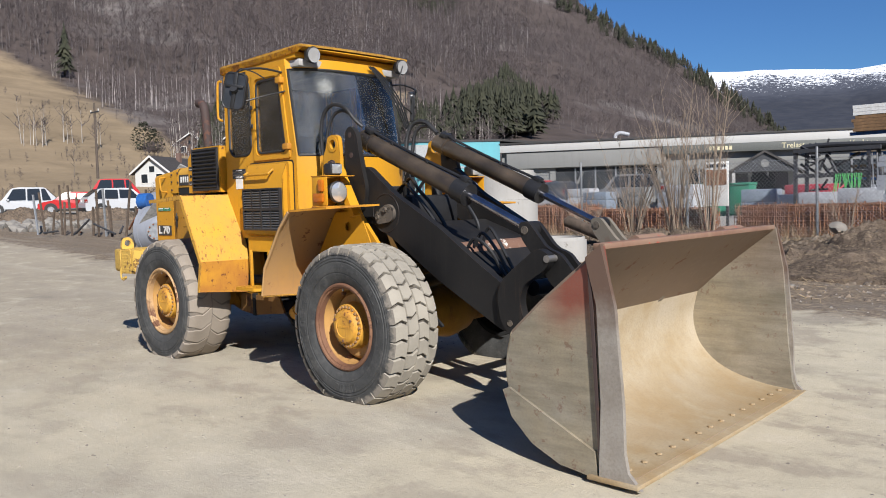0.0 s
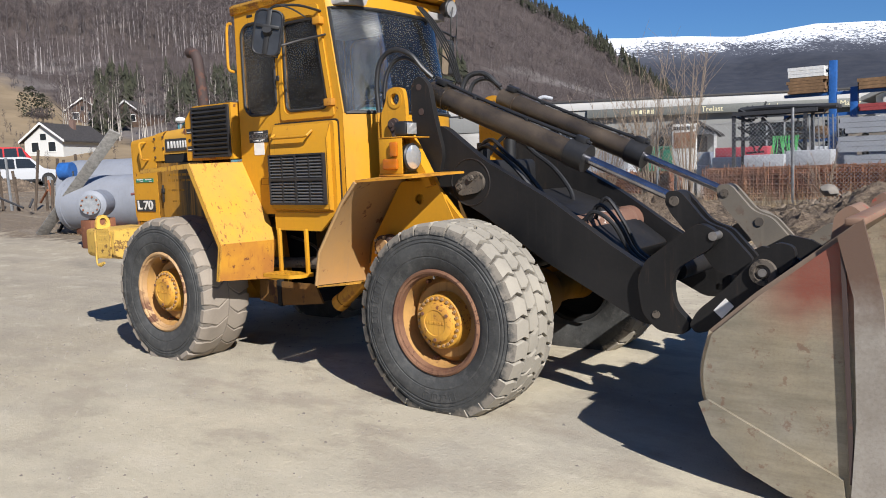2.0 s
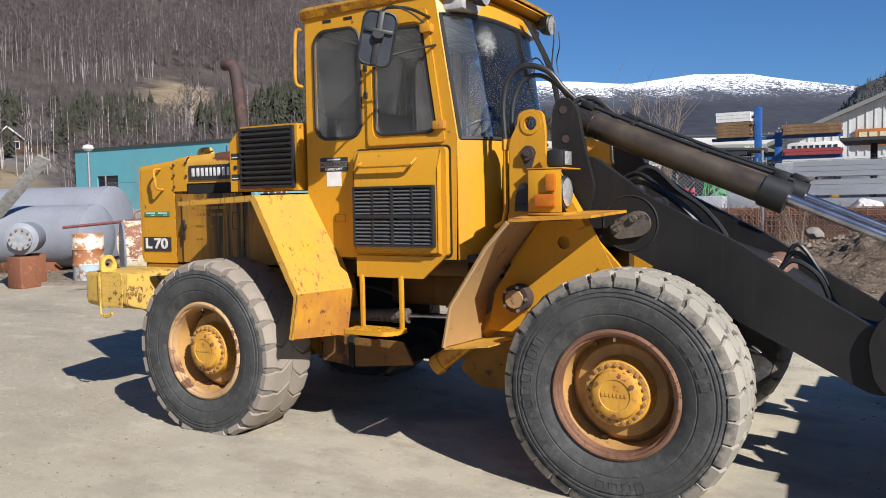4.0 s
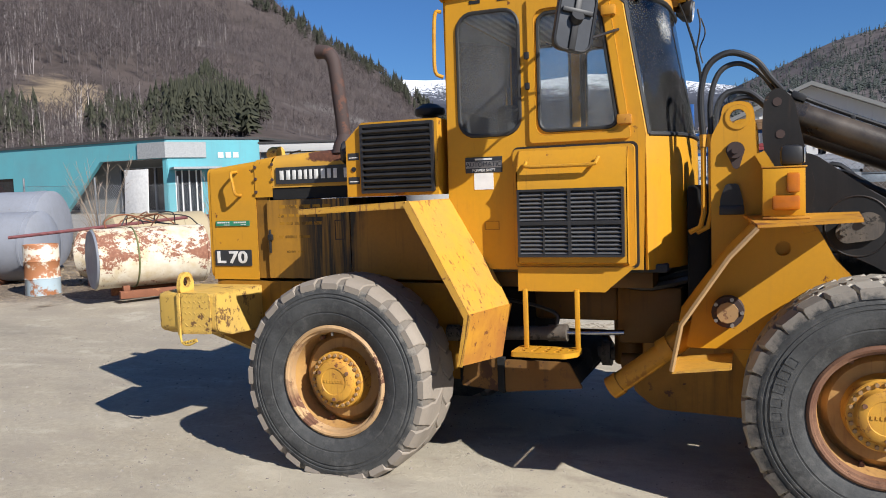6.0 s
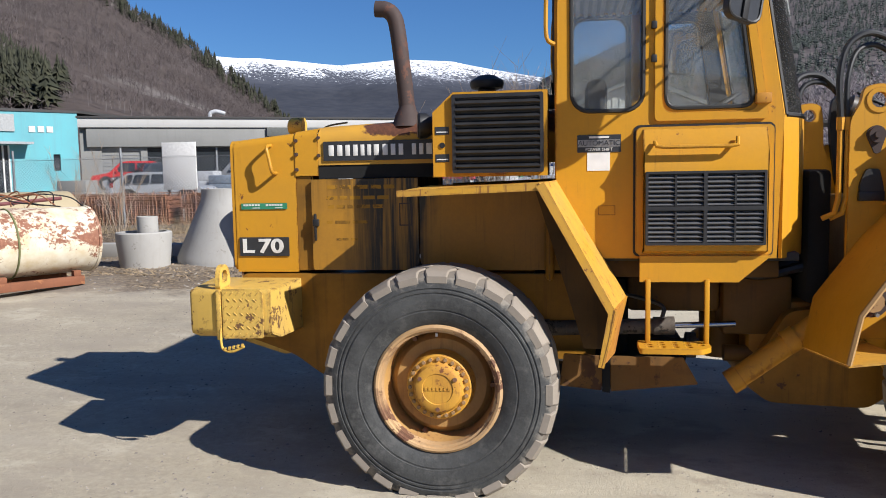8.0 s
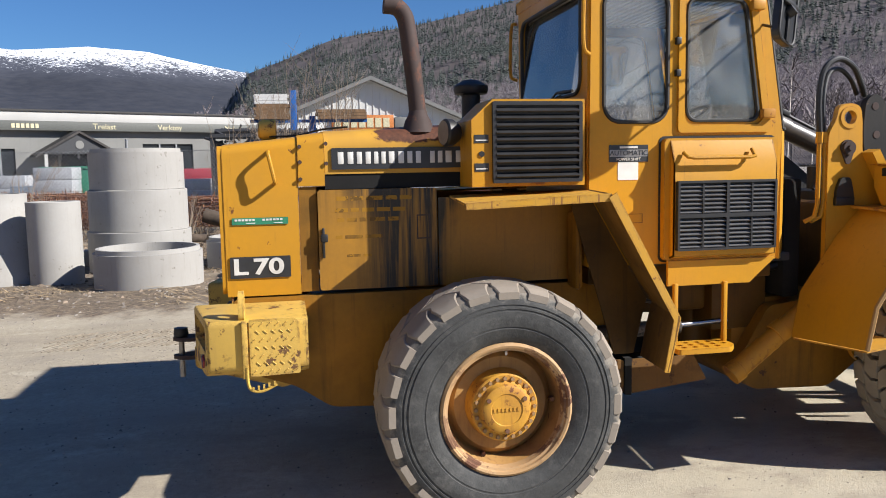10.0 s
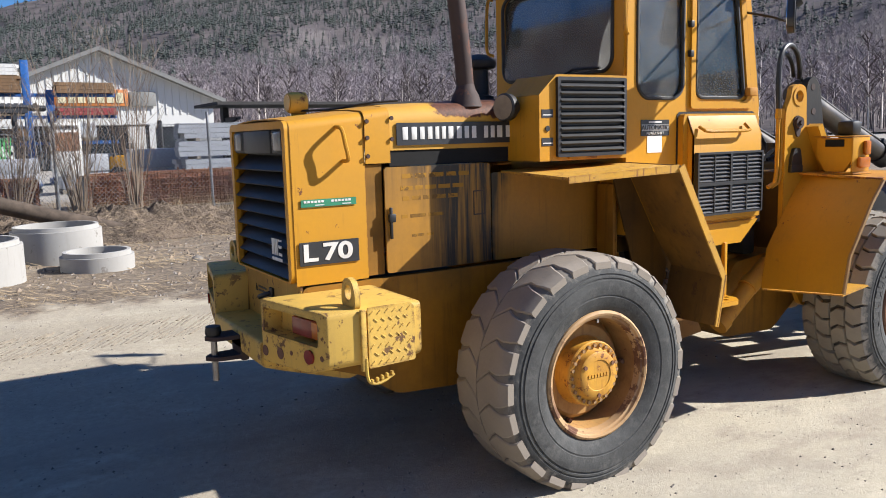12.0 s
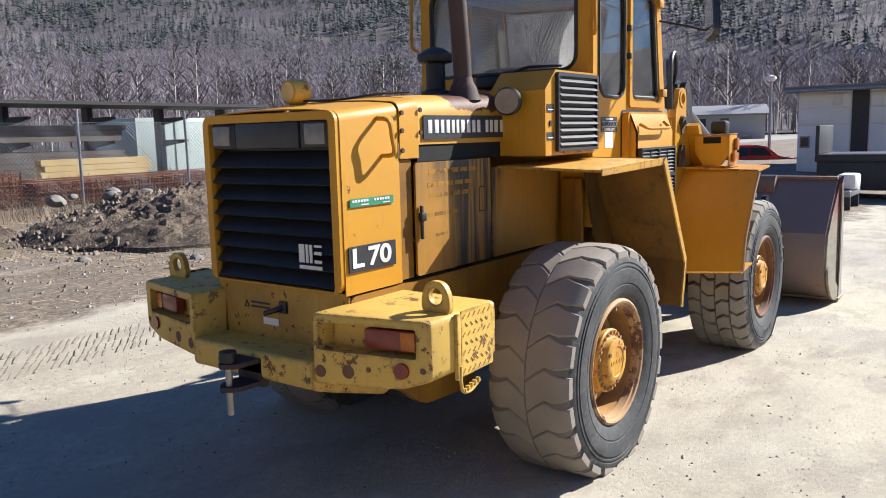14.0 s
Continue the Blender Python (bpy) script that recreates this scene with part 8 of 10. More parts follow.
prof = [(0, 0.0), (0, 0.28), (0.02, 0.29), (0.28, 0.285), (0.30, 0.297), (0.32, 0.285), (0.58, 0.285), (0.60, 0.297), (0.62, 0.285), (0.87, 0.29), (0.89, 0.28), (0.87, 0.27), (0.87, 0.0)]
s = Shader("drum_paint", 0.6)
zz = s.axis(2)
c = s.mix(s.ramp(zz, 0.30, 0.32), rgb(0.42, 0.52, 0.57), rgb(0.62, 0.56, 0.45))
rust_band = s.math('MULTIPLY', s.ramp(zz, 0.27, 0.33), s.ramp(zz, 0.66, 0.58))
rust_band = s.math('ADD', s.math('MULTIPLY', rust_band, 0.14), s.ramp(zz, 0.78, 0.90, 0.0, 0.14))
c = s.mix(s.ramp(s.math('ADD', s.noise(5, 6, 0.7), rust_band), 0.53, 0.60), c, rgb(0.34, 0.14, 0.06))
s.colour(c)
part("drum_shell", lathe(B(), prof, (0, 0, 0), (0, 0, 1), 36), s.mat, o)
o = thing("wire_tangle", "tangle of thin black wire lying on the tanks", "wire", at=at(-7.4, 4.75))
rng = random.Random(77)
for k in range(7):
    p = Vector((rng.uniform(-0.3, 0.5), rng.uniform(-0.2, 0.5), 1.38 - land_z(-7.4, 4.75)))
    part("wire", tube(B(), [p, p + Vector((rng.uniform(-0.2, 0.3), rng.uniform(-0.1, 0.2), rng.uniform(0.08, 0.24))), p + Vector((rng.uniform(0.1, 0.6), rng.uniform(-0.1, 0.3), rng.uniform(0.05, 0.22))), p + Vector((rng.uniform(0.4, 0.8), rng.uniform(0.1, 0.5), -0.02))], 0.010, 6, 5), RUBBER if k % 3 else RUST, o)
o = thing("red_pole", "long dull red pole lying across the tanks", "pole", at=at(-10.2, 4.6))
part("pole", rod(B(), (0, 0.3, 1.0), (2.9, 1.65, 1.26), 0.03, seg=8), plain("dull_red", (0.20, 0.07, 0.07), 0.7), o)

# ---------- fence, mats and dirt ----------
fence = thing("chain_link_fence", "sagging chain-link fence on steel posts", "fence", at=Matrix.Translation((0, 0, 0)))
FY = 13.0
posts = [-19.4, -16.4, -13.3, -10.3, -7.25, -4.24, -1.2, 1.83, 4.95, 7.6, 10.6, 13.6]
for k, x in enumerate(posts):
    z = land_z(x, FY)
    part("post", tube(B(), [(x, FY, z - 0.2), (x + 0.02 * (-1) ** k, FY, z + 2.06)], 0.030, 10), GALV, fence)
vs, fs = [], []
x0, x1 = posts[0], posts[-1]


def wire(p, q, w=0.0035):
    o = len(vs)
    d = (Vector(q) - Vector(p)).normalized()
    u = d.orthogonal().normalized() * w
    v = d.cross(u)
    for e in (p, q):
        for a in (0, 2.09, 4.19):
            vs.append(tuple(Vector(e) + u * math.cos(a) + v * math.sin(a)))
    for k in range(3):
        fs.append((o + k, o + (k + 1) % 3, o + 3 + (k + 1) % 3, o + 3 + k))


H, step = 1.78, 0.085
x = x0
while x < x1 - H:
    zb = land_z(x + 0.5 * H, FY) + 0.05
    wire((x, FY - 0.035, zb), (x + H, FY - 0.035, zb + H))
    wire((x + H, FY - 0.042, zb), (x, FY - 0.042, zb + H))
    x += step
for zz in (0.08, 1.80):
    for a, b in zip(posts, posts[1:]):
        wire((a, FY - 0.04, land_z(a, FY) + zz), (b, FY - 0.04, land_z(b, FY) + zz), 0.005)
ob = raw("wire_mesh", vs, fs, GALV, fence, "grey diamond wire mesh")
tagged(ob, kind="stuff")


MESHRUST = plain("orange_rust_bars", (0.30, 0.14, 0.07), 0.8, var=0.45, scale=5)


def mesh_stack(x, y, ln, h, rz, seed):
    o = thing("reinforcing_mesh_stack", "stack of rusty steel reinforcing mesh behind the fence", "steel mesh", "rusty mesh stacks", at(x, y, -0.05, rz))
    rng = random.Random(seed)
    # solid boxes added inside so the lattice looks dark and dense
    for k in range(7):
        a, b = rng.uniform(0.0, 0.12), rng.uniform(0.0, 0.12)
        part("packed_sheet", box(B(), (a, 0.16, k * h / 7.5), (ln - b, 1.0, (k + 0.8) * h / 7.5)), RUST, o)
    global vs, fs
    vs, fs = [], []
    for layer in range(9):
        yy = layer * 0.13
        lift = rng.uniform(-0.10, 0.08)
        k = 0
        while k * 0.09 < ln:
            if layer > 1 and k % 2:
                k += 1
                continue
            wire((k * 0.09 + rng.uniform(-0.02, 0.02), yy, 0.0), (k * 0.09 + rng.uniform(-0.07, 0.07), yy + rng.uniform(-0.05, 0.05), h + lift + rng.uniform(-0.06, 0.06)), 0.011)
            k += 1
        for j in range(7):
            zz = 0.08 + j * h / 7 + rng.uniform(-0.03, 0.03)
            wire((0, yy, zz), (ln, yy, zz + rng.uniform(-0.04, 0.04)), 0.011)
    tagged(raw("bar_lattice", vs, fs, MESHRUST, o), kind="stuff")


for k, (x, y, ln, h) in enumerate(((-14.5, 14.3, 4.6, 0.85), (-9.6, 14.5, 4.4, 0.9), (-5.0, 14.2, 3.6, 0.75), (-0.6, 14.3, 5.0, 0.82), (4.6, 14.2, 4.8, 0.62), (9.6, 14.4, 4.5, 0.6))):
    mesh_stack(x, y, ln, h, random.uniform(-1.5, 1.5), k)

SOIL = Shader("dark_soil", 0.95, 0, 0.2)
n1, n2, n3 = SOIL.noise(2.2, 6, 0.65), SOIL.noise(26, 6, 0.75), SOIL.noise(9, 5, 0.6, SOIL.stretch(1, 2.5, 1))
c = SOIL.mix(SOIL.ramp(n1, 0.38, 0.62), rgb(0.085, 0.065, 0.05), rgb(0.22, 0.165, 0.12))
c = SOIL.mix(SOIL.ramp(n3, 0.52, 0.66, 0, 0.7), c, rgb(0.33, 0.25, 0.165))
c = SOIL.mix(SOIL.ramp(n2, 0.52, 0.70, 0, 0.7), c, rgb(0.23, 0.19, 0.15))
# darkest tone goes where the bump noise dips
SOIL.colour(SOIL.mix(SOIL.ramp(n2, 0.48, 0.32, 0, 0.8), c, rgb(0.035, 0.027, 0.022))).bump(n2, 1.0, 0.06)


def heap(x, y, rx, ry, h, seed, label):
    o = thing("dirt_heap", label, "dirt heap", "dirt heaps", at(x, y, -0.05))
    rows = []
    for i in range(45):
        row = []
        for k in range(130):
            a, q = 2 * math.pi * k / 130, i / 44
            wob = 1 + 0.22 * noise.noise((math.cos(a) * 1.5 + seed, math.sin(a) * 1.5, 1))
            px, py = math.cos(a) * rx * q * wob, math.sin(a) * ry * q * wob
            z = h * (1 - q ** 1.8) * (1 + 0.35 * noise.noise((px * 1.1 + seed, py * 1.1, 0)))
            z += (0.10 * noise.noise((px * 2.4, py * 2.4, seed)) + 0.13 * abs(noise.noise((px * 6, py * 6, seed))) + 0.09 * abs(noise.noise((px * 13, py * 13, seed)))) * min(1, (1 - q) * 6)
            row.append((px, py, max(z, -0.05) if q < 1 else -0.15))
        rows.append(row)
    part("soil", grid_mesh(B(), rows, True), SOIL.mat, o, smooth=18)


heap(4.6, 9.2, 2.9, 2.3, 0.66, 3, "churned dark soil heap with clods")
heap(-0.4, 10.4, 3.2, 1.3, 0.42, 9, "low dark soil bank below the fence")
heap(10.2, 8.6, 3.4, 2.4, 0.55, 5, "low brown soil heap")
heap(-38.8, 10.6, 3.2, 2.2, 0.75, 8, "bank of brown soil and scrap before the cars")
heap(-37.0, 14.2, 2.6, 2.0, 0.55, 12, "bank of brown soil and dry stalks before the cars")
heap(-12.8, 10.8, 4.0, 1.2, 0.35, 6, "low bank of brown soil and straw")
rng = random.Random(17)
ROCK = plain("grey_boulder", (0.20, 0.18, 0.155), 0.9, var=0.4, scale=4, bump=0.4)
for k in range(20):
    x, y = 4.4 + rng.gauss(0.8, 1.2), 10.6 + rng.gauss(0, 0.5)
    if k > 13:
        x, y = rng.uniform(-2, 8), rng.uniform(5.5, 8)
    r = rng.uniform(0.06, 0.17) if k < 14 else rng.uniform(0.05, 0.11)
    o = thing("boulder", "rough grey boulder on the soil", "rock", "boulders", at(x, y, 0.52 if k < 14 else 0.0))
    bm = B()
    bmesh.ops.create_icosphere(bm, subdivisions=2, radius=r)
    for v in bm.verts:
        v.co *= 1 + 0.35 * noise.noise(v.co * (2.2 / r) * 0.5 + Vector((k * 3.1, 0, 0)))
        v.co.z *= 0.68
    part("stone", bm, ROCK, o, smooth=30)
# clods and small stones strewn over heap and dirt
vs, fs = [], []
rng = random.Random(51)
for k in range(5200):
    if k % 2:
        a, q = rng.uniform(0, 6.28), rng.random() ** 0.6
        x, y = 4.6 + 3.0 * q * math.cos(a), 9.2 + 2.5 * q * math.sin(a)
        z = land_z(x, y) + 0.66 * (1 - q ** 1.8) * rng.uniform(0.75, 1.1) - 0.03
        r = 0.012 + 0.06 * rng.random() ** 3
    else:
        x, y = rng.uniform(-12, 9), rng.uniform(5.2, 12.4)
        z, r = land_z(x, y), rng.uniform(0.01, 0.045)
    o = len(vs)
    for dx, dy, dz in ((1, 0, -0.3), (-0.5, 0.8, -0.3), (-0.6, -0.8, -0.3), (0.1, 0.0, 0.8), (0.5, 0.5, 0.5), (-0.5, 0.1, 0.55)):
        vs.append((x + dx * r * rng.uniform(0.7, 1.3), y + dy * r * rng.uniform(0.7, 1.3), z + dz * r * rng.uniform(0.7, 1.2)))
    fs += [(o, o + 4, o + 3), (o, o + 1, o + 4), (o + 1, o + 5, o + 4), (o + 1, o + 2, o + 5), (o + 2, o + 3, o + 5), (o + 2, o, o + 3), (o + 3, o + 4, o + 5)]
tagged(raw("soil_clods", vs, fs, varied("clod_soil", (0.085, 0.066, 0.05), (0.28, 0.215, 0.155))), "brown clods and stones strewn over the dirt", "soil", kind="stuff")
for x, y, rz, ln, r in ((-2.45, 9.75, -6, 2.3, 0.13), (-4.3, 10.0, 14, 2.2, 0.09)):
    o = thing("log", "grey weathered log lying on the soil", "log", "logs", at(x, y, 0.18, rz))
    part("timber", tube(B(), [(0, 0, 0.52 if r > 0.1 else 0.1), (ln * 0.5, 0.02, 0.16 if r > 0.1 else 0.1), (ln, 0, -0.16 if r > 0.1 else 0.02)], r, 12, 4), DARKWOOD, o)
# clods and tyre ruts are part of the soil; dry stalks along the fence
vs, fs = [], []
rng = random.Random(29)
for k in range(5200):
    x, y = rng.uniform(-17, 12), FY + rng.gauss(-0.5, 0.55)
    z = land_z(x, y)
    h = rng.uniform(0.15, 0.55)
    a = rng.uniform(0, 6.28)
    o = len(vs)
    vs += [(x - 0.005 * math.cos(a), y - 0.005 * math.sin(a), z), (x + 0.005 * math.cos(a), y + 0.005 * math.sin(a), z), (x + rng.uniform(-0.2, 0.2), y + rng.uniform(-0.2, 0.2), z + h)]
    fs.append((o, o + 1, o + 2))
for k in range(26000):
    x, y = rng.uniform(-14, 9), rng.uniform(4.8, 12.6)
    if noise.noise((x * 0.7, y * 0.9, 8)) + (y - 9) * 0.06 < rng.uniform(-0.25, 0.35):
        continue
    z = land_z(x, y) + 0.012
    a, l = rng.uniform(0, 6.28), rng.uniform(0.06, 0.30)
    o = len(vs)
    vs += [(x, y, z), (x + 0.012, y + 0.008, z + 0.004), (x + l * math.cos(a), y + l * math.sin(a), z + rng.uniform(0, 0.07))]
    fs.append((o, o + 1, o + 2))
tagged(raw("dry_grass", vs, fs, varied("dry_stalks", (0.40, 0.30, 0.18), (0.21, 0.155, 0.095))), "dry straw-coloured grass along the fence and on the dirt", "grass", kind="stuff")


# ridges pressed into the mud by cleated tyres
vs, fs = [], []
rng = random.Random(43)
for lane, (y0, y1) in enumerate(((3.05, 3.36), (3.40, 3.72))):
    for k in range(62):
        x = -3.4 + k * 0.068
        for flank in (0, 1):
            ya, yb = (y0, (y0 + y1) / 2 - 0.015) if flank == 0 else ((y0 + y1) / 2 + 0.015, y1)
            sk = 0.11
            h, w = rng.uniform(0.003, 0.014), rng.uniform(0.014, 0.026)
            if rng.random() < 0.12:
                continue
            o = len(vs)
            for yy, dx in ((ya, -sk / 2), (yb, sk / 2)):
                z = land_z(x, yy)
                px = x + dx + (0.06 if flank else 0) + rng.uniform(-0.012, 0.012)
                vs += [(px - w, yy, z - 0.004), (px, yy, z + h), (px + w, yy, z - 0.004)]
            fs += [(o, o + 1, o + 4, o + 3), (o + 1, o + 2, o + 5, o + 4), (o, o + 2, o + 1), (o + 3, o + 4, o + 5)]
tagged(raw("tyre_track", vs, fs, plain("track_mud", (0.19, 0.16, 0.12), 0.95, var=0.4, scale=20, bump=0.5), smooth=False), "ridges of a cleated tyre track in dry mud", "tyre track", kind="stuff")


# ---------- shrubs ----------
def shrub(x, y, h, stems, spread, seed, label="bare willow shrub with upright brown stems"):
    o = thing("willow_shrub", label, "shrub", "bare shrubs", at(x, y, -0.03))
    rng = random.Random(seed)
    for k in range(stems):
        bm = B()
        a, r = rng.uniform(0, 6.28), rng.uniform(0, 0.30)
        hh = h * rng.uniform(0.55, 1.0)
        lx, ly = math.cos(a) * spread * rng.uniform(0.2, 1), math.sin(a) * spread * rng.uniform(0.2, 1)
        p = [Vector((math.cos(a) * r * 0.4, math.sin(a) * r * 0.4, 0)), Vector((lx * 0.45, ly * 0.45, hh * 0.5)), Vector((lx, ly, hh))]
        tube(bm, p, 0.012, 4, 3, 0.003)
        for j in range(7):
            t = rng.uniform(0.35, 0.95)
            b = p[0].lerp(p[2], t)
            e = b + Vector((rng.uniform(-1, 1), rng.uniform(-1, 1), rng.uniform(0.6, 1.6))).normalized() * rng.uniform(0.25, 0.6) * h / 3
            tube(bm, [b, e], 0.005, 3, 0, 0.0015)
        part("stem", bm, STEM, o, smooth=0)


for k, (x, y, h, n, sp) in enumerate(((-0.9, 11.9, 3.8, 34, 1.1), (-2.0, 11.8, 2.7, 26, 1.1), (0.0, 11.7, 3.9, 22, 0.8), (-3.9, 12.4, 1.8, 14, 0.9), (-6.2, 12.2, 1.7, 12, 0.9), (-9.5, 11.4, 2.2, 12, 0.9), (-14.2, 11.0, 2.8, 14, 1.0), (-11.0, 12.0, 2.3, 12, 0.9), (-2.9, 11.2, 1.2, 16, 0.8), (2.6, 12.5, 1.3, 10, 0.6))):
    shrub(x, y, h, n, sp, k)


# ================= BUILDINGS AND GOODS BEYOND THE FENCE =================
hall = thing("warehouse", "long low white warehouse with flat roof and grey sign band", "building", at=pose(-29.5, 40.3, 0.4, 0, 0, 28))
HX0, HX1 = 0.0, 33.0          # in the hall's own axes
openings = ((1.2, 3.5, 3.1, "roller_door"), (3.9, 11.0, 3.3, "open_bay"), (13.0, 14.6, 2.9, "shop_window"), (17.2, 19.2, 3.0, "shop_window"), (22.2, 25.6, 3.2, "shop_window"), (27.0, 31.5, 3.2, "shop_window"))
bm = plate(B(), [(HX0, 0), (HX1, 0), (HX1, 5.1), (HX0, 5.1)], [rrect(x0, 0.2, x1, z1, 0.02, 1) for x0, x1, z1, nm in openings], 0.3, side(0))
part("wall", bm, GREYWALL, hall, "grey cladding wall")
part("back_wall", box(B(), (HX0, 13.7, 0), (HX1, 14, 5.1)), WHITEWALL, hall)
for x in (HX0, HX1 - 0.3):
    part("end_wall", box(B(), (x, 0.304, 0), (x + 0.3, 13.696, 5.1)), WHITEWALL, hall)
part("roof", box(B(), (HX0 - 0.3, -0.5, 5.104), (HX1 + 0.3, 14.3, 5.24), 0.02), ROOFDARK, hall, "dark flat roof")
part("fascia", box(B(), (HX0 - 0.25, -0.42, 4.55), (HX1 + 0.25, -0.30, 5.10), 0.01), WHITEWALL, hall, "pale roof fascia")
part("lintel", box(B(), (0.4, -0.30, 3.35), (11.6, -0.01, 4.50), 0.01), GREYWALL, hall, "grey lintel over the open bay")
sb = part("sign_band", box(B(), (11.4, -0.50, 3.98), (HX1 + 0.2, -0.31, 4.54), 0.01), SIGNBAND, hall, "dark grey sign band with cream words")
for x, t in ((19.7, "Trelast"), (23.9, "Verktøy"), (28.4, "Maling")):
    words("sign_word", t, 0.50, Matrix.Translation((x, -0.51, 4.25)) @ NEAR_TEXT, CREAMTEXT, sb)
for q in range(6):
    part("sign_bar", box(B(), (14.4 + q * 0.26, -0.53, 4.12), (14.58 + q * 0.26, -0.505, 4.38)), CREAMTEXT, sb)
for x0, x1, z1, nm in openings:
    # the open bay gets a dark pane in place of its shaded inside
    w = part(nm, box(B(), (x0, 0.12, 0.2), (x1, 0.18, z1)), GREYWALL if nm == "roller_door" else PANE, hall)
    n = int((x1 - x0) / 1.5)
    for k in range(1, n + 1):
        xx = x0 + (x1 - x0) * k / (n + 1)
        part("mullion", box(B(), (xx - 0.05, 0.02, 0.2), (xx + 0.05, 0.11, z1)), GALV, w)
for k in range(12):
    part("door_rib", box(B(), (1.2, 0.09, 0.3 + k * 0.23), (3.5, 0.118, 0.34 + k * 0.23)), GALV, hall)
part("tilted_gate", box(B(), (0, -0.05, 0), (0.16, 0.05, 3.3), 0, Matrix.Translation((4.3, -0.4, 0.1)) @ Matrix.Rotation(radians(28), 4, 'Y')), GREYWALL, hall)
part("roof_vent", tube(B(), [(8.0, 3, 5.2), (8.0, 3, 5.7), (8.4, 3, 5.85), (9.0, 3, 5.7)], 0.14, 10, 4), FOIL, hall)

# turquoise building with its cut-away entrance
teal = thing("turquoise_building", "turquoise clad building with a grey glazed corner entrance", "building", at=Matrix.Translation((-33, 35, 0.9)))
bm = plate(B(), [(-18.5, 0), (0, 0), (0, 4.9), (-18.5, 4.9)], [[(-9.0, 0.2), (-0.3, 0.2), (-0.3, 3.7), (-5.5, 3.7)], rrect(-16.0, 1.0, -13.6, 2.9, 0.02, 1)], 0.3, side(0))
part("front_wall", bm, TEAL, teal)
ang = math.atan2(4.9, 3.7)
m = Matrix.Rotation(ang, 4, 'Z')
bm = plate(B(), [(0.06, 0), (6.1, 0), (6.1, 4.9), (0.06, 4.9)], [rrect(0.5, 0.1, 2.2, 2.9, 0.02, 1), rrect(4.6, 1.4, 5.0, 2.4, 0.02, 1)], 0.3, m @ side(0))
part("side_wall", bm, TEAL, teal)
part("corner_fascia", plate(B(), [(-2.2, -0.12), (0.05, -0.12), (1.6, 1.95), (1.3, 2.1), (-0.1, 0.1), (-2.2, 0.1)], (), 1.0, flat(3.72)), plain("pale_fascia", (0.30, 0.31, 0.31), 0.6), teal, "pale grey corner fascia")
part("roof", plate(B(), [(-18.6, -0.1), (0.05, -0.1), (3.8, 4.95), (3.8, 16), (-18.6, 16)], (), 0.15, flat(4.9)), ROOFDARK, teal)
part("recess_wall", box(B(), (-9.2, 1.6, 0.1), (-0.2, 1.8, 3.75)), GREYWALL, teal)
for k in range(7):
    x = -5.2 + k * 0.75
    w = part("entrance_pane", box(B(), (x, 1.50, 0.4), (x + 0.62, 1.56, 3.2)), PANE, teal)
    part("pane_frame", plate(B(), rrect(x - 0.06, 0.34, x + 0.68, 3.26, 0.02, 1), [rrect(x, 0.4, x + 0.62, 3.2, 0.01, 1)], 0.07, side(1.42)), GALV, w)
part("side_pane", box(B(), (0.5, 0.10, 0.1), (2.2, 0.16, 2.9), 0, m), PANE, teal)
bm = B()
for x in (0.5, 0.9, 1.35, 1.8, 2.12):
    box(bm, (x, 0.0, 0.1), (x + 0.08, 0.10, 2.9), 0, m)
part("pane_bars", bm, WHITE, teal)
part("window_pane", box(B(), (-16.0, 0.12, 1.0), (-13.6, 0.18, 2.9)), PANE, teal)
part("slot_pane", box(B(), (4.6, 0.12, 1.4), (5.0, 0.18, 2.4), 0, m), PANE, teal)
bm = B()
for q in range(3):
    box(bm, (3.3 + q * 0.5, -0.05, 3.7), (3.65 + q * 0.5, -0.02, 4.05), 0, m)
part("wall_bars", bm, WHITE, teal)
part("low_canopy", box(B(), (0.2, -1.2, 2.95), (3.2, 0.0, 3.08), 0, m), GALV, teal)

# gabled white building with the orange sign
GABLEWALL = worn("white_corrugated_sheet", (0.60, 0.60, 0.58), (0.48, 0.47, 0.44), (0.5, 0.47, 0.42), 0.6, dirt_amt=0.4, rust_amt=0.75, scale=0.3)
gab = thing("gabled_store", "white corrugated store with a gable roof and an orange sign", "building", at=Matrix.Translation((4.8, 47, 0.0)) @ Matrix.Scale(1.34, 4))
bm = plate(B(), [(-4.9, 0), (4.9, 0), (4.9, 3.45), (0, 5.5), (-4.9, 3.45)], [rrect(-3.6, 0.1, 1.0, 2.3, 0.02, 1), rrect(2.2, 0.9, 3.9, 2.2, 0.02, 1)], 0.25, side(0))
part("gable_wall", bm, GABLEWALL, gab)
rib = mesh_of("cladding_rib", box(B(), (0, -0.03, 0), (0.05, 0.0, 1)), GABLEWALL)
for k in range(30):
    x = -4.75 + k * 0.325
    top = 5.45 - abs(x + 0.025) * 2.05 / 4.9
    bot = 2.75
    put("cladding_rib", rib, gab, at=world_of(gab) @ Matrix.Translation((x, 0, bot)) @ Matrix.Diagonal((1, 1, top - bot, 1)))
for s_ in (-1, 1):
    bm = plate(B(), [(0, 5.5), (s_ * 5.4, 3.24), (s_ * 5.4, 3.42), (0, 5.68)], (), 16.6, side(-0.5))
    part("roof_slope", bm, GREYWALL, gab, "grey metal roof slope")
    part("long_wall", box(B(), (min(s_ * 4.9, s_ * 4.65), 0.25, 0), (max(s_ * 4.9, s_ * 4.65), 16, 3.45)), GABLEWALL, gab)
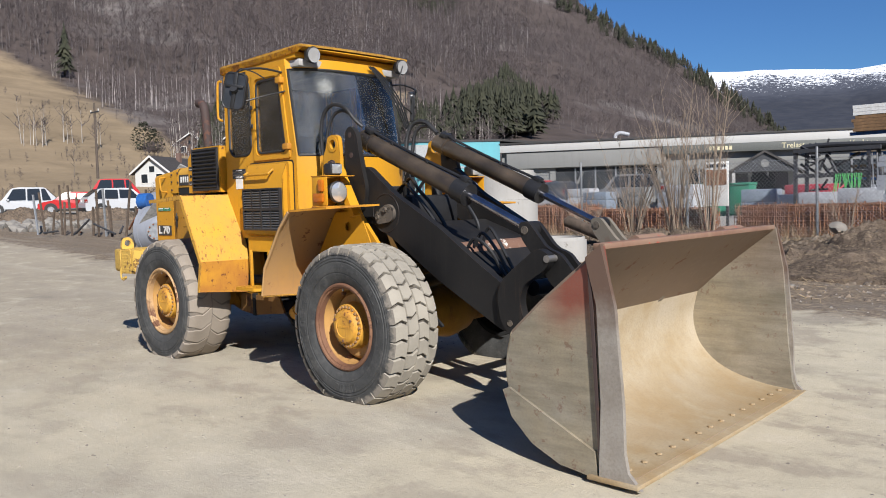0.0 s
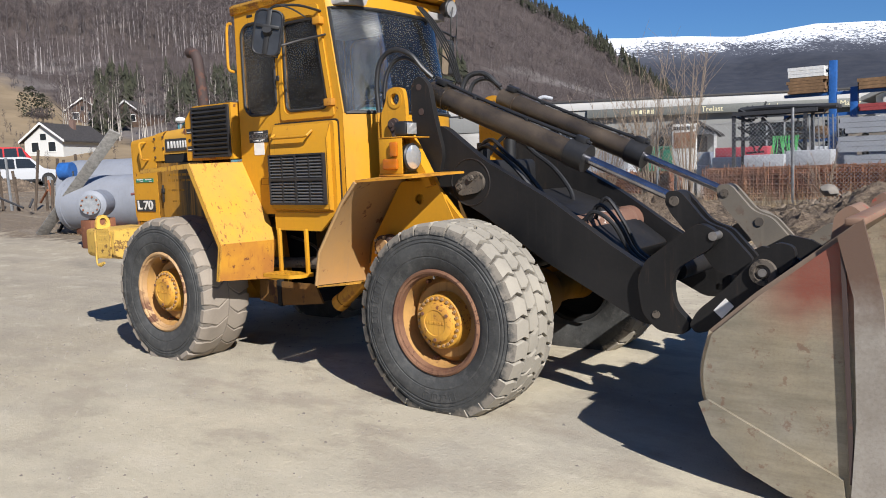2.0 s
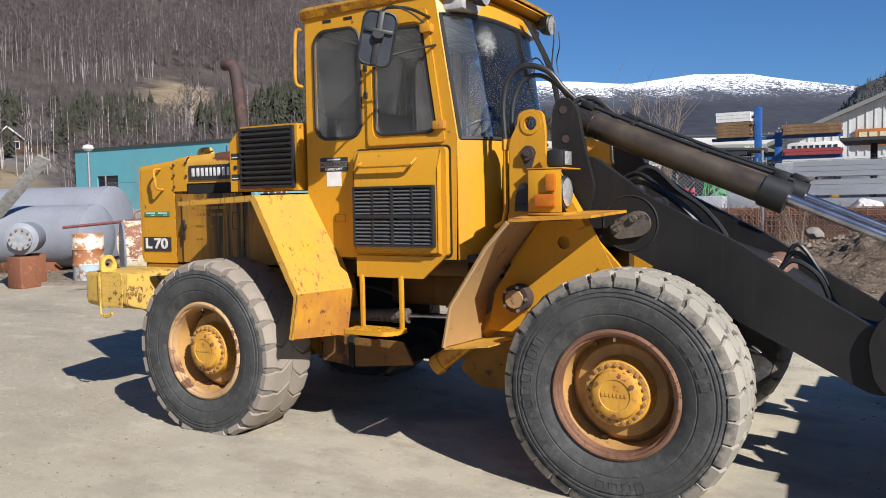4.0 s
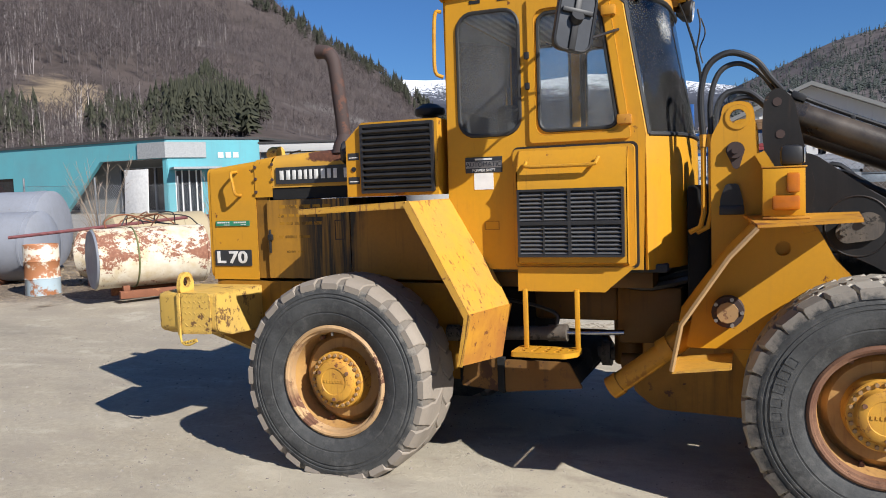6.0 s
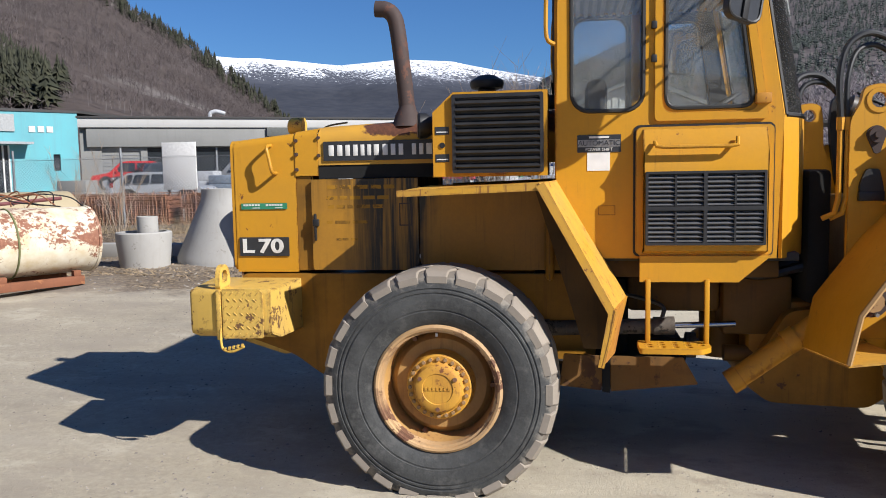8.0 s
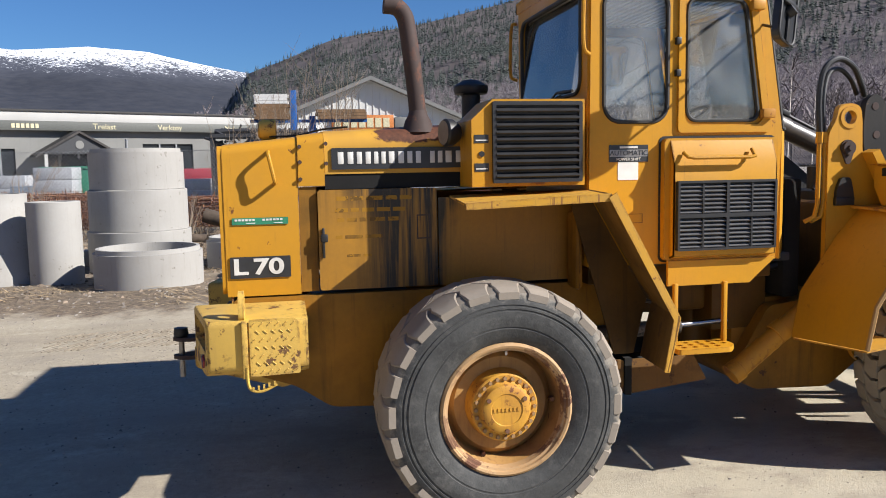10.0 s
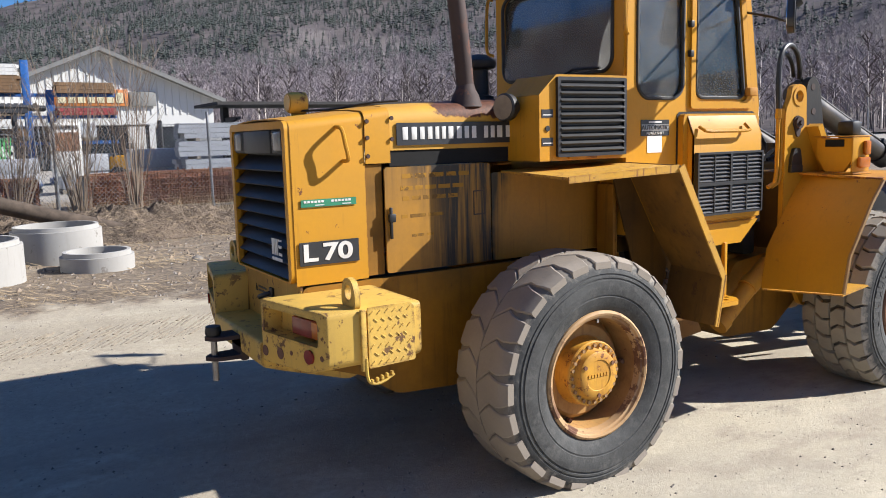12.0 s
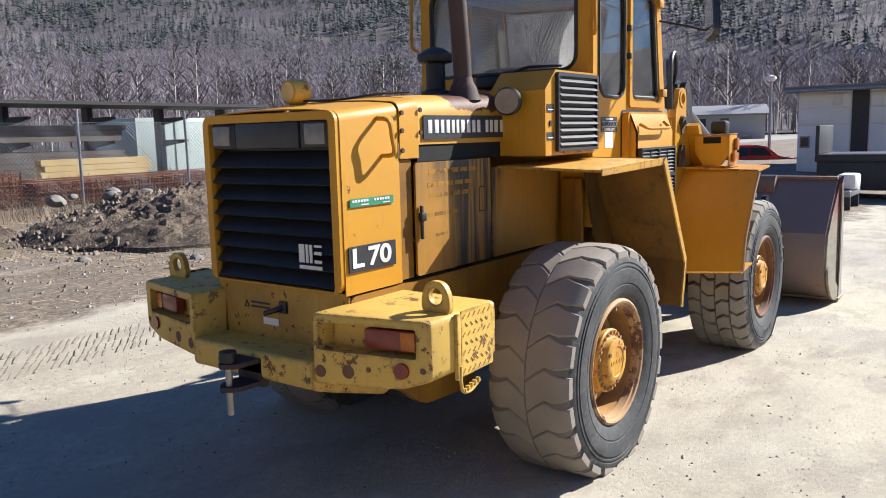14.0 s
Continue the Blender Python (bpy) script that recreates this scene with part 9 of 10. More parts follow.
part("rear_gable", plate(B(), [(-4.65, 0), (4.65, 0), (4.65, 3.4), (0, 5.4), (-4.65, 3.4)], (), 0.2, side(15.8)), GABLEWALL, gab)
part("shop_front", box(B(), (-3.6, 0.1, 0.1), (1.0, 0.16, 2.3)), PANE, gab)
part("side_window", box(B(), (2.2, 0.1, 0.9), (3.9, 0.16, 2.2)), PANE, gab)
sg = part("orange_sign", box(B(), (-1.9, -0.15, 3.12), (1.1, -0.05, 3.85), 0.01), ORANGE, gab, "orange sign board with pale letter blocks")
bm = B()
for q in range(7):
    box(bm, (-1.75 + q * 0.39, -0.17, 3.26), (-1.45 + q * 0.39, -0.152, 3.71))
part("lettering", bm, CREAMTEXT, sg)
part("grey_sign", box(B(), (1.15, -0.14, 3.12), (2.3, -0.05, 3.75), 0.01), GREYWALL, gab)
sg = part("white_sign", box(B(), (-4.6, -0.13, 2.85), (-2.4, -0.05, 3.4), 0.01), WHITE, gab, "white sign with unreadable dark writing")
bm = B()
for q in range(8):
    box(bm, (-4.4 + q * 0.24, -0.15, 3.0), (-4.25 + q * 0.24, -0.132, 3.25))
part("sign_bars", bm, PLATE, sg)

# lumber rack and stacks along the inside of the fence
rack = thing("lumber_rack", "dark steel cantilever rack with a flat cover, holding boards", "rack", at=Matrix.Translation((1.2, 17.2, 0.55)))
for k in range(1, 6):
    x = 0.3 + k * 2.3
    part("upright", box(B(), (x - 0.08, 1.2, 0), (x + 0.08, 1.5, 2.295)), DARKSTEEL, rack)
    for z in (0.35, 1.3, 1.95):
        part("rack_arm", plate(B(), [(0.0, z), (1.3, z - 0.16), (1.3, z + 0.06), (0.0, z + 0.06)], (), 0.10, Matrix.Translation((x - 0.05, 0, 0)) @ across(0)), DARKSTEEL, rack)
part("cover", box(B(), (1.9, -0.5, 2.3), (12.2, 1.9, 2.38)), ROOFDARK, rack, "dark flat cover")
rng = random.Random(4)


def board_stack(x, y, z, ln, nx, nz, w, h, mat, label, group, rz=0.0, name="board_stack"):
    o = thing(name, label, "lumber", group, pose(x, y, z, 0, 0, rz))
    me = mesh_of("board", box(B(), (0, 0, 0), (ln, w * 0.96, h * 0.94)), mat)
    for i in range(nx):
        for j in range(nz):
            put("board", me, o, at=pose(x, y, z, 0, 0, rz) @ Matrix.Translation((rng.uniform(-0.12, 0.12), i * w, j * h)))
    return o


def wrapped(x, y, w, d, h, mat, label, rz=0.0, z=None):
    o = thing("wrapped_pallet", label, "pallet", "wrapped pallets", at(x, y, 0, rz, z))
    for k in range(3):
        part("runner", box(B(), (0, k * (d - 0.1) / 2, 0), (w, k * (d - 0.1) / 2 + 0.1, 0.12)), WOOD, o)
    n = max(1, int(h / 0.42))
    for k in range(n):
        part("pack", box(B(), (rng.uniform(0, 0.06), rng.uniform(0, 0.05), 0.124 + k * h / n), (w - rng.uniform(0, 0.06), d, 0.118 + (k + 1) * h / n), 0.03), mat, o)


BLUEGREY = plain("blue_grey_pack", (0.20, 0.24, 0.29), 0.5, var=0.35)
PACKGREY = varied("grey_film_pack", (0.50, 0.51, 0.53), (0.30, 0.32, 0.35), 0.5)
DARKPACK = varied("dark_board_pack", (0.035, 0.034, 0.036), (0.12, 0.095, 0.075))
for z in (0.62, 1.08, 1.54, 2.0):
    for x in (1.25, 2.95):
        part("bearer", box(B(), (x, -0.62, z - 0.62), (x + 0.1, 0.35, z - 0.552)), WOOD, rack)
    board_stack(2.1, 16.6, z, 2.45, 2, 3, 0.5, 0.13, PACKGREY, "pack of grey film-wrapped boards on bearers", "packs on the rack", name="board_pack")
for z, nz in ((0.97, 5), (1.92, 3)):
    board_stack(4.75, 17.22, z, 3.9, 4, nz, 0.25, 0.14, DARKPACK, "dark weathered boards on the rack arms", "packs on the rack", name="board_pack")
board_stack(5.95, 16.45, 0.88, 2.95, 2, 4, 0.22, 0.15, LUMBER, "fresh yellow planks stacked before the rack", "fresh planks")
board_stack(6.1, 16.45, 0.50, 0.9, 2, 2, 0.22, 0.16, LUMBER, "fresh yellow planks stacked before the rack", "fresh planks")
o = thing("film_bundle", "crumpled white film bundle before the packs", "packing film", at=at(3.75, 16.1, 0.55))
bm = B()
bmesh.ops.create_icosphere(bm, subdivisions=3, radius=0.42)
for v in bm.verts:
    v.co *= 1 + 0.30 * noise.noise(v.co * 6) + 0.22 * noise.noise(v.co * 13)
    v.co.z *= 0.8
part("film", bm, PAPER, o, smooth=15)
part("stand", box(B(), (-0.3, -0.25, -0.58), (0.3, 0.25, -0.16), 0.01), DARKWOOD, o)
for x in (5.2, 7.4):
    o = thing("plank_trestle", "dark timber trestle under planks", "trestle", "trestles", at(x + 0.9, 16.4))
    part("block", box(B(), (0, 0, 0), (0.12, 0.55, 0.875 - land_z(x + 0.9, 16.4)), 0.01), DARKWOOD, o)
for k, (x, y, h, mt) in enumerate(((2.9, 19.9, 1.75, FOIL), (4.35, 19.9, 1.7, BLUEGREY), (1.4, 19.6, 1.1, FOIL), (4.6, 18.2, 0.7, FOIL), (-0.3, 21.0, 1.0, FOIL), (-2.0, 22.5, 0.9, FOIL))):
    wrapped(x, y, 1.3, 1.0, h, mt, "pallet of film-wrapped building goods")
o = thing("white_sheet", "white sheet standing against the fence", "panel", at=Matrix.Translation((-15.2, 12.85, land_z(-15.2, 12.85))))
part("sheet", box(B(), (0, 0, 0), (0.88, 0.03, 2.25), 0.004, Matrix.Rotation(radians(-3), 4, 'X')), WHITE, o)
o = thing("sign_board", "blank white sign board on two posts", "sign", at=Matrix.Translation((-10.85, 16.0, 0.5)))
part("board", box(B(), (0, 0, 0.9), (1.02, 0.06, 2.25), 0.006), WHITE, o)
for x in (0.12, 0.9):
    part("post", box(B(), (x - 0.04, 0.064, -0.1), (x + 0.04, 0.14, 2.2)), GALV, o)
o = thing("storage_container", "pale grey-green steel container", "container", at=Matrix.Translation((11.2, 20.6, 0.55)))
part("container_body", box(B(), (0, 0, 0), (3.0, 2.4, 2.1), 0.02), plain("pale_green", (0.40, 0.46, 0.42), 0.6), o)
for x in (0.0, 1.48, 2.92):
    part("corner_post", box(B(), (x, -0.03, 0.0), (x + 0.08, 0.0, 2.1)), plain("pale_green_post", (0.36, 0.42, 0.385), 0.6), o)

# kiosk, poster board, bins, goods
po = part("portico", plate(B(), [(15.7, 2.55), (19.9, 2.55), (17.8, 3.78)], (), 1.5, side(-1.75)), plain("dark_gable", (0.035, 0.037, 0.042), 0.6), hall, "dark gabled entrance porch with a pale round emblem")
for s_ in (-1, 1):
    part("porch_roof", plate(B(), [(17.8, 3.79), (17.8 + s_ * 2.45, 2.36), (17.8 + s_ * 2.45, 2.50), (17.8, 3.95)], (), 1.7, side(-1.9)), ROOFTILE, po, "dark tiled porch roof")
    part("porch_post", box(B(), (17.8 + s_ * 1.9 - 0.09, -1.7, 0), (17.8 + s_ * 1.9 + 0.09, -1.52, 2.545)), WHITEWALL, po, "pale porch post")
    part("porch_side", box(B(), (17.8 + s_ * 1.25 - 0.4, -0.10, 0.1), (17.8 + s_ * 1.25 + 0.4, -0.03, 2.5)), DARKSTEEL, po)
part("emblem", lathe(B(), [(0.0, 0.0), (0.0, 0.26), (0.03, 0.24), (0.03, 0.0)], (17.8, -1.76, 3.08), (0, -1, 0), 24), GREYWALL, po)
part("porch_door", box(B(), (17.1, -0.12, 0.1), (18.5, -0.05, 2.3)), PANE, po)
o = thing("poster_board", "tall white poster board with a brown picture", "sign", at=Matrix.Translation((-0.87, 13.9, land_z(-0.87, 13.9))))
pz = 1.26 - land_z(-0.87, 13.9)
part("panel", box(B(), (-0.30, 0, pz), (0.30, 0.04, pz + 1.10), 0.006), PAPER, o)
part("picture", box(B(), (-0.26, -0.010, pz + 0.52), (0.26, -0.003, pz + 0.90)), plain("brown_picture", (0.30, 0.14, 0.07), 0.6, var=0.7, scale=7), o)
for q in range(8):
    part("print_bar", box(B(), (-0.25 + q * 0.064, -0.008, pz + 0.96), (-0.205 + q * 0.064, -0.003, pz + 1.04)), PLATE, o)
for x in (-0.25, 0.25):
    part("leg", box(B(), (x - 0.03, 0.045, -0.1), (x + 0.03, 0.095, pz + 0.7)), DARKSTEEL, o)
for x, y in ((-9.85, 31.5), (-8.9, 32.6), (-11.2, 32.0)):
    o = thing("waste_bin", "tall green waste container", "bin", "green bins", at=Matrix.Translation((x, y, 0.4)))
    part("bin_body", box(B(), (0, 0, 0.08), (1.0, 0.9, 1.55), 0.05), BINGREEN, o)
    part("bin_lid", box(B(), (-0.03, -0.05, 1.556), (1.03, 0.95, 1.68), 0.04), BINGREEN, o)
for k in range(14):
    x, y = -25 + k * 1.75 + rng.uniform(-0.4, 0.4), 33 + rng.uniform(-3, 3)
    wrapped(x, y, 1.6, 1.1, rng.uniform(0.6, 1.7), rng.choice([FOIL, FOIL, BLUEGREY, GREYWALL]), "pallet of film-wrapped building goods", rng.uniform(-8, 8), 0.4)
o = thing("goods_display", "low red and white packed goods on a trolley", "goods", at=Matrix.Translation((-6.4, 33, 0.4)))
part("red_pack", box(B(), (0, 0, 1.0), (2.4, 0.9, 1.5), 0.05), plain("red_pack", (0.40, 0.05, 0.07), 0.5), o)
part("white_pack", box(B(), (0.1, 0, 0.45), (2.3, 0.9, 0.995), 0.05), FOIL, o)
part("trolley", box(B(), (0, 0, 0), (2.4, 0.9, 0.445), 0.05), DARKSTEEL, o)
# dark rack with green lifting straps
o = thing("strap_rack", "black steel rack hung with bright green straps", "rack", at=Matrix.Translation((-3.6, 26.7, 0.6)))
for x, y in ((0, 0), (2.6, 0), (0, 1.2), (2.6, 1.2)):
    part("upright", box(B(), (x - 0.06, y - 0.06, 0), (x + 0.06, y + 0.06, 2.6)), DARKSTEEL, o)
for z in (1.5, 2.45):
    part("beam", box(B(), (-0.05, -0.1, z), (3.0, 0.1, z + 0.14)), DARKSTEEL, o)
    part("beam", box(B(), (-0.05, 1.1, z), (3.0, 1.3, z + 0.14)), DARKSTEEL, o)
bm = B()
for k in range(16):
    x = 1.5 + k * 0.06
    tube(bm, [(x, -0.14, 1.6), (x + rng.uniform(-0.15, 0.15), -0.16, 0.9), (x + rng.uniform(-0.25, 0.25), -0.2, 0.15 + rng.uniform(0, 0.3))], 0.018, 4, 3)
part("strap_bunch", bm, STRAPGREEN, o, "bright green hanging straps")
for k in range(46):
    a = Vector((rng.uniform(0.3, 2.2), rng.uniform(0.0, 1.3), rng.uniform(0.1, 2.5)))
    part("steel_bar", tube(B(), [a, a + Vector((rng.uniform(-0.9, 0.9), rng.uniform(-0.2, 0.2), rng.uniform(-0.5, 0.5)))], rng.uniform(0.03, 0.07), 5), DARKSTEEL, o)
for k in range(7):
    x = 2.75 + k * 0.16
    part("chain", tube(B(), [(x, -0.16, 2.3), (x + 0.05, -0.18, 1.2), (x + rng.uniform(-0.1, 0.1), -0.18, 0.5)], 0.025, 5, 3), GALV, o)
for k in range(5):
    part("pipe", tube(B(), [(0.1, 0.3 + 0.2 * k, 2.65 + 0.05 * (k % 2)), (1.2, 0.3 + 0.2 * k, 2.72), (3.6, 0.3 + 0.2 * k, 2.62)], 0.09, 8, 3), DARKSTEEL, o)
# blue stacking mast
o = thing("blue_mast", "tall blue steel stacking mast with boards on its arms", "rack", at=Matrix.Translation((-0.45, 28.6, 0.45)))
for x, h in ((0, 4.55), (0.75, 3.5)):
    part("mast", box(B(), (x - 0.13, -0.12, 0), (x + 0.13, 0.12, h), 0.01), BLUE, o)
    part("foot", box(B(), (x - 0.16, -1.0, 0), (x + 0.16, 1.0, 0.25), 0.01), BLUE, o)
for z in (1.5, 2.45, 3.25):
    part("arm", box(B(), (-1.75, -0.09, z), (-0.134, 0.09, z + 0.12)), BLUE, o)
    part("cross_bar", box(B(), (0.134, -0.06, z), (0.616, 0.06, z + 0.12)), BLUE, o)
    part("arm", box(B(), (0.884, -0.09, z), (3.0, 0.09, z + 0.12)), BLUE, o)
BROWNPACK = plain("brown_boards_pack", (0.20, 0.115, 0.055), 0.7, var=0.4, scale=5)
for z, mt, nz, h in ((1.625, BROWNPACK, 4, 0.12), (2.575, WOOD, 2, 0.14), (3.375, BROWNPACK, 5, 0.12), (3.99, WHITE, 3, 0.13)):
    board_stack(-1.95, 28.2, 0.45 + z, 1.3, 3, nz, 0.28, h, mt, "boards stacked on the blue mast", "boards on the mast")
for z, mt, nz in ((2.575, plain("red_boards", (0.30, 0.05, 0.05), 0.6), 2), (3.375, BROWNPACK, 3)):
    board_stack(0.5, 28.2, 0.45 + z, 2.0, 3, nz, 0.28, 0.13, mt, "boards stacked on the blue mast", "boards on the mast")
wrapped(0.2, 28.1, 1.6, 0.9, 0.55, FOIL, "pallet of film-wrapped building goods", 0, 2.07)
wrapped(0.4, 27.4, 2.6, 1.0, 1.0, BLUEGREY, "pallet of film-wrapped building goods", 0, 0.45)
# small forklift
o = thing("forklift", "yellow and black forklift parked on the yard", "forklift", at=pose(1.9, 27.0, 0.45, 0, 0, -15))
part("body", box(B(), (0, 0, 0.35), (1.6, 1.1, 1.05), 0.1), YELLOW, o)
part("seat", box(B(), (0.3, 0.3, 1.055), (0.8, 0.8, 1.5), 0.05), BLACK, o)
for x, y in ((0.1, 0), (1.5, 0), (0.1, 1.1), (1.5, 1.1)):
    part("guard_post", rod(B(), (x * 0.85 + 0.1, y * 0.9 + 0.05, 1.0), (x * 0.85 + 0.1, y * 0.9 + 0.05, 2.1), 0.035, seg=8), BLACK, o)
part("guard_roof", box(B(), (0.1, 0.0, 2.1), (1.45, 1.1, 2.16), 0.02), BLACK, o)
part("mast", box(B(), (1.75, 0.2, 0.1), (1.9, 0.9, 2.3), 0.02), BLACK, o)
for y in (0.3, 0.75):
    part("fork", box(B(), (1.905, y, 0.1), (2.9, y + 0.1, 0.16), 0.01), DARKSTEEL, o)
for x in (0.3, 1.35):
    for y in (-0.05, 0.95):
        part("tyre", rod(B(), (x, y, 0.33), (x, y + 0.2, 0.33), 0.33, seg=20), RUBBER, o)
o = thing("flat_trolley", "low grey flat trolley with pale wheels", "trolley", at=pose(4.6, 26.6, 0.45, 0, 0, 5))
part("bed", box(B(), (0, 0, 0.5), (2.2, 1.0, 0.62), 0.02), GALV, o)
for x in (0.3, 1.9):
    for y in (0.0, 0.9):
        part("wheel", rod(B(), (x, y, 0.25), (x, y + 0.12, 0.25), 0.25, seg=18), RUBBER, o)


# ---------- cars ----------
def car(x, y, rz, paint, label, ln=4.4, w=1.75, h=1.6, hood=0.95, z=None):
    """Nose at x = 0; the cabin leans inwards, with glass all round, arches, bumpers and lamps."""
    o = thing("car", label, "car", "parked cars", at(x, y, 0.0, rz, z))

    def lean(bm):
        for v in bm.verts:
            if v.co.z > hood:
                v.co.y = w / 2 + (v.co.y - w / 2) * (1 - 0.17 * (v.co.z - hood) / (h - hood))
        return bm

    body = rpoly([(0.02, 0.28), (0.0, 0.60), (0.10, hood - 0.16), (ln * 0.235, hood), (ln * 0.37, h - 0.08), (ln * 0.47, h), (ln * 0.80, h - 0.03), (ln * 0.955, hood + 0.14), (ln, 0.78), (ln - 0.03, 0.28)], 0.14, 5)
    bm = plate(B(), body, (), w, side(0))
    bmesh.ops.subdivide_edges(bm, edges=[e for e in bm.edges if abs(e.verts[0].co.y - e.verts[1].co.y) > 1], cuts=3)
    part("body", lean(bm), paint, o, smooth=40)
    for near in (True, False):
        yy = -0.010 if near else w
        for a, b, c, d in ((0.30, 0.395, 0.555, 0.555), (0.575, 0.575, 0.735, 0.75), (0.77, 0.755, 0.805, 0.885)):
            q = [(ln * a, hood + 0.03), (ln * b, h - 0.13), (ln * c, h - 0.11), (ln * d, hood + 0.06)]
            part("window", lean(plate(B(), rpoly(q, 0.05), (), 0.010, side(yy))), PANE, o)
        for xx in (ln * 0.19, ln * 0.80):
            part("wheel_arch", rod(B(), (xx, yy - 0.004 if near else yy - 0.05, 0.36), (xx, yy + 0.06 if near else yy + 0.014, 0.36), 0.40, seg=24), BLACK, o)
            wh = part("wheel", rod(B(), (xx, yy - 0.02 if near else yy - 0.16, 0.32), (xx, yy + 0.17 if near else yy + 0.03, 0.32), 0.32, seg=22), RUBBER, o)
            part("rim", lathe(B(), [(0.0, 0.215), (0.012, 0.20), (0.004, 0.15), (0.012, 0.05), (0.012, 0.0)], (xx, yy - 0.021 if near else yy + 0.031, 0.32), (0, -1 if near else 1, 0), 20), GALV, wh)
        part("sill", box(B(), (ln * 0.28, yy - 0.012 if near else yy - 0.03, 0.24), (ln * 0.71, yy + 0.03 if near else yy + 0.022, 0.40), 0.01), BLACK, o)
        part("mirror", box(B(), (ln * 0.315, yy - 0.15 if near else yy + 0.01, hood + 0.02), (ln * 0.345, yy - 0.0 if near else yy + 0.16, hood + 0.14), 0.03), paint, o)
    bm = plate(B(), rrect(0.10, 0.0, w - 0.10, 0.86 * math.hypot(ln * 0.13, h - hood), 0.05, 3), (), 0.012,
               Matrix.Translation((ln * 0.243 - 0.006, 0, hood + 0.05)) @ Matrix.Rotation(-math.atan2(ln * 0.135, h - hood - 0.08), 4, 'Y').inverted() @ across(0))
    part("windscreen", lean(bm), PANE, o)
    bm = plate(B(), rrect(0.14, 0.0, w - 0.14, 0.74 * math.hypot(ln * 0.15, h - hood), 0.05, 3), (), 0.012,
               Matrix.Translation((ln * 0.948, 0, hood + 0.20)) @ Matrix.Rotation(-math.atan2(ln * 0.155, h - hood - 0.17), 4, 'Y') @ across(0))
    part("rear_window", lean(bm), PANE, o)
    part("front_bumper", box(B(), (-0.04, 0.03, 0.26), (0.12, w - 0.03, 0.46), 0.04), BLACK, o)
    part("rear_bumper", box(B(), (ln - 0.12, 0.03, 0.26), (ln + 0.035, w - 0.03, 0.50), 0.04), BLACK, o)
    for yy in (0.06, w - 0.40):
        part("headlight", box(B(), (-0.005, yy, 0.60), (0.16, yy + 0.34, 0.76), 0.03), LENS, o)
    for yy in (0.0, w - 0.20):
        part("tail_light", box(B(), (ln - 0.16, yy, 0.80), (ln + 0.008, yy + 0.20, 1.02), 0.02), REFLECTOR, o)


car(-43.2, 20.0, -98, CARWHITE, "white parked estate car with dark windows", 4.7, h=1.72, hood=1.02)
car(-47.6, 14.2, 67, CARRED, "red parked car behind an old fence", 4.2, h=1.5)
car(-52.0, 12.2, 66, CARWHITE, "white parked pickup with a dark windscreen", 4.8, h=1.9)
car(-62.6, 22.4, 67, CARRED, "long red parked van", 5.6, h=2.8, hood=1.5)
car(-25.9, 35.6, 25, CARRED, "red car parked before the warehouse", 4.3, z=1.15)
car(-23.4, 35.0, 60, CARDARK, "dark car parked before the warehouse", 4.4, z=1.05)
car(-19.4, 36.0, 20, plain("grey_car_paint", (0.16, 0.165, 0.17), 0.3), "dull grey pickup parked before the warehouse", 4.6, h=1.8, z=1.1)
car(-15.5, 29.5, 185, plain("silver_car_paint", (0.30, 0.31, 0.32), 0.25, var=0.05), "silver-white car parked in the goods yard", 4.3, h=1.5)
car(39.4, 7.0, 120, CARRED, "red car parked beside a lamp post", 4.2, h=1.40, hood=0.85, z=-0.42)
car(51.5, 15.4, 120, plain("blue_green_paint", (0.05, 0.13, 0.16), 0.25), "blue-green car parked beyond a red one", 4.4, h=1.6)


# ---------- houses, poles, far right yard ----------
def house(x, y, z, w, d, h, rh, rz, wall, label):
    o = thing("house", label, "house", "houses on the slope", pose(x, y, z, 0, 0, rz))
    part("wall", plate(B(), [(-w / 2, -1.5), (w / 2, -1.5), (w / 2, h), (0, h + rh), (-w / 2, h)], (), d, side(0)), wall, o)
    for s_ in (-1, 1):
        part("roof", plate(B(), [(0, h + rh + 0.05), (s_ * (w / 2 + 0.5), h - 0.25), (s_ * (w / 2 + 0.5), h - 0.05), (0, h + rh + 0.28)], (), d + 1.0, side(-0.5)), ROOFTILE, o)
        part("barge_board", plate(B(), [(0, h + rh + 0.02), (s_ * (w / 2 + 0.52), h - 0.30), (s_ * (w / 2 + 0.52), h - 0.02), (0, h + rh + 0.32)], (), 0.08, side(-0.59)), WHITE, o)
        wd = part("window", box(B(), (s_ * w * 0.22 - 0.5, -0.05, 0.9), (s_ * w * 0.22 + 0.5, -0.005, 2.1)), PANE, o)
        part("window_frame", plate(B(), rrect(s_ * w * 0.22 - 0.6, 0.8, s_ * w * 0.22 + 0.6, 2.2, 0.02, 1), [rrect(s_ * w * 0.22 - 0.5, 0.9, s_ * w * 0.22 + 0.5, 2.1, 0.02, 1)], 0.05, side(-0.08)), WHITE, wd)
    wd = part("window", box(B(), (-0.4, -0.05, h + 0.1), (0.4, -0.005, h + 0.9)), PANE, o)
    part("chimney", box(B(), (0.4, d * 0.5, h + rh - 0.6), (1.0, d * 0.5 + 0.6, h + rh + 0.9)), plain("chimney_brick", (0.16, 0.10, 0.08), 0.8), o)


HOUSEWHITE = plain("white_boards", (0.52, 0.52, 0.50), 0.7, var=0.1)
HOUSEBROWN = plain("brown_boards", (0.10, 0.06, 0.04), 0.8)
house(-99.0, 47.5, 4.3, 5.4, 11.0, 2.3, 2.1, 30, HOUSEWHITE, "white wooden house with a dark tiled roof")
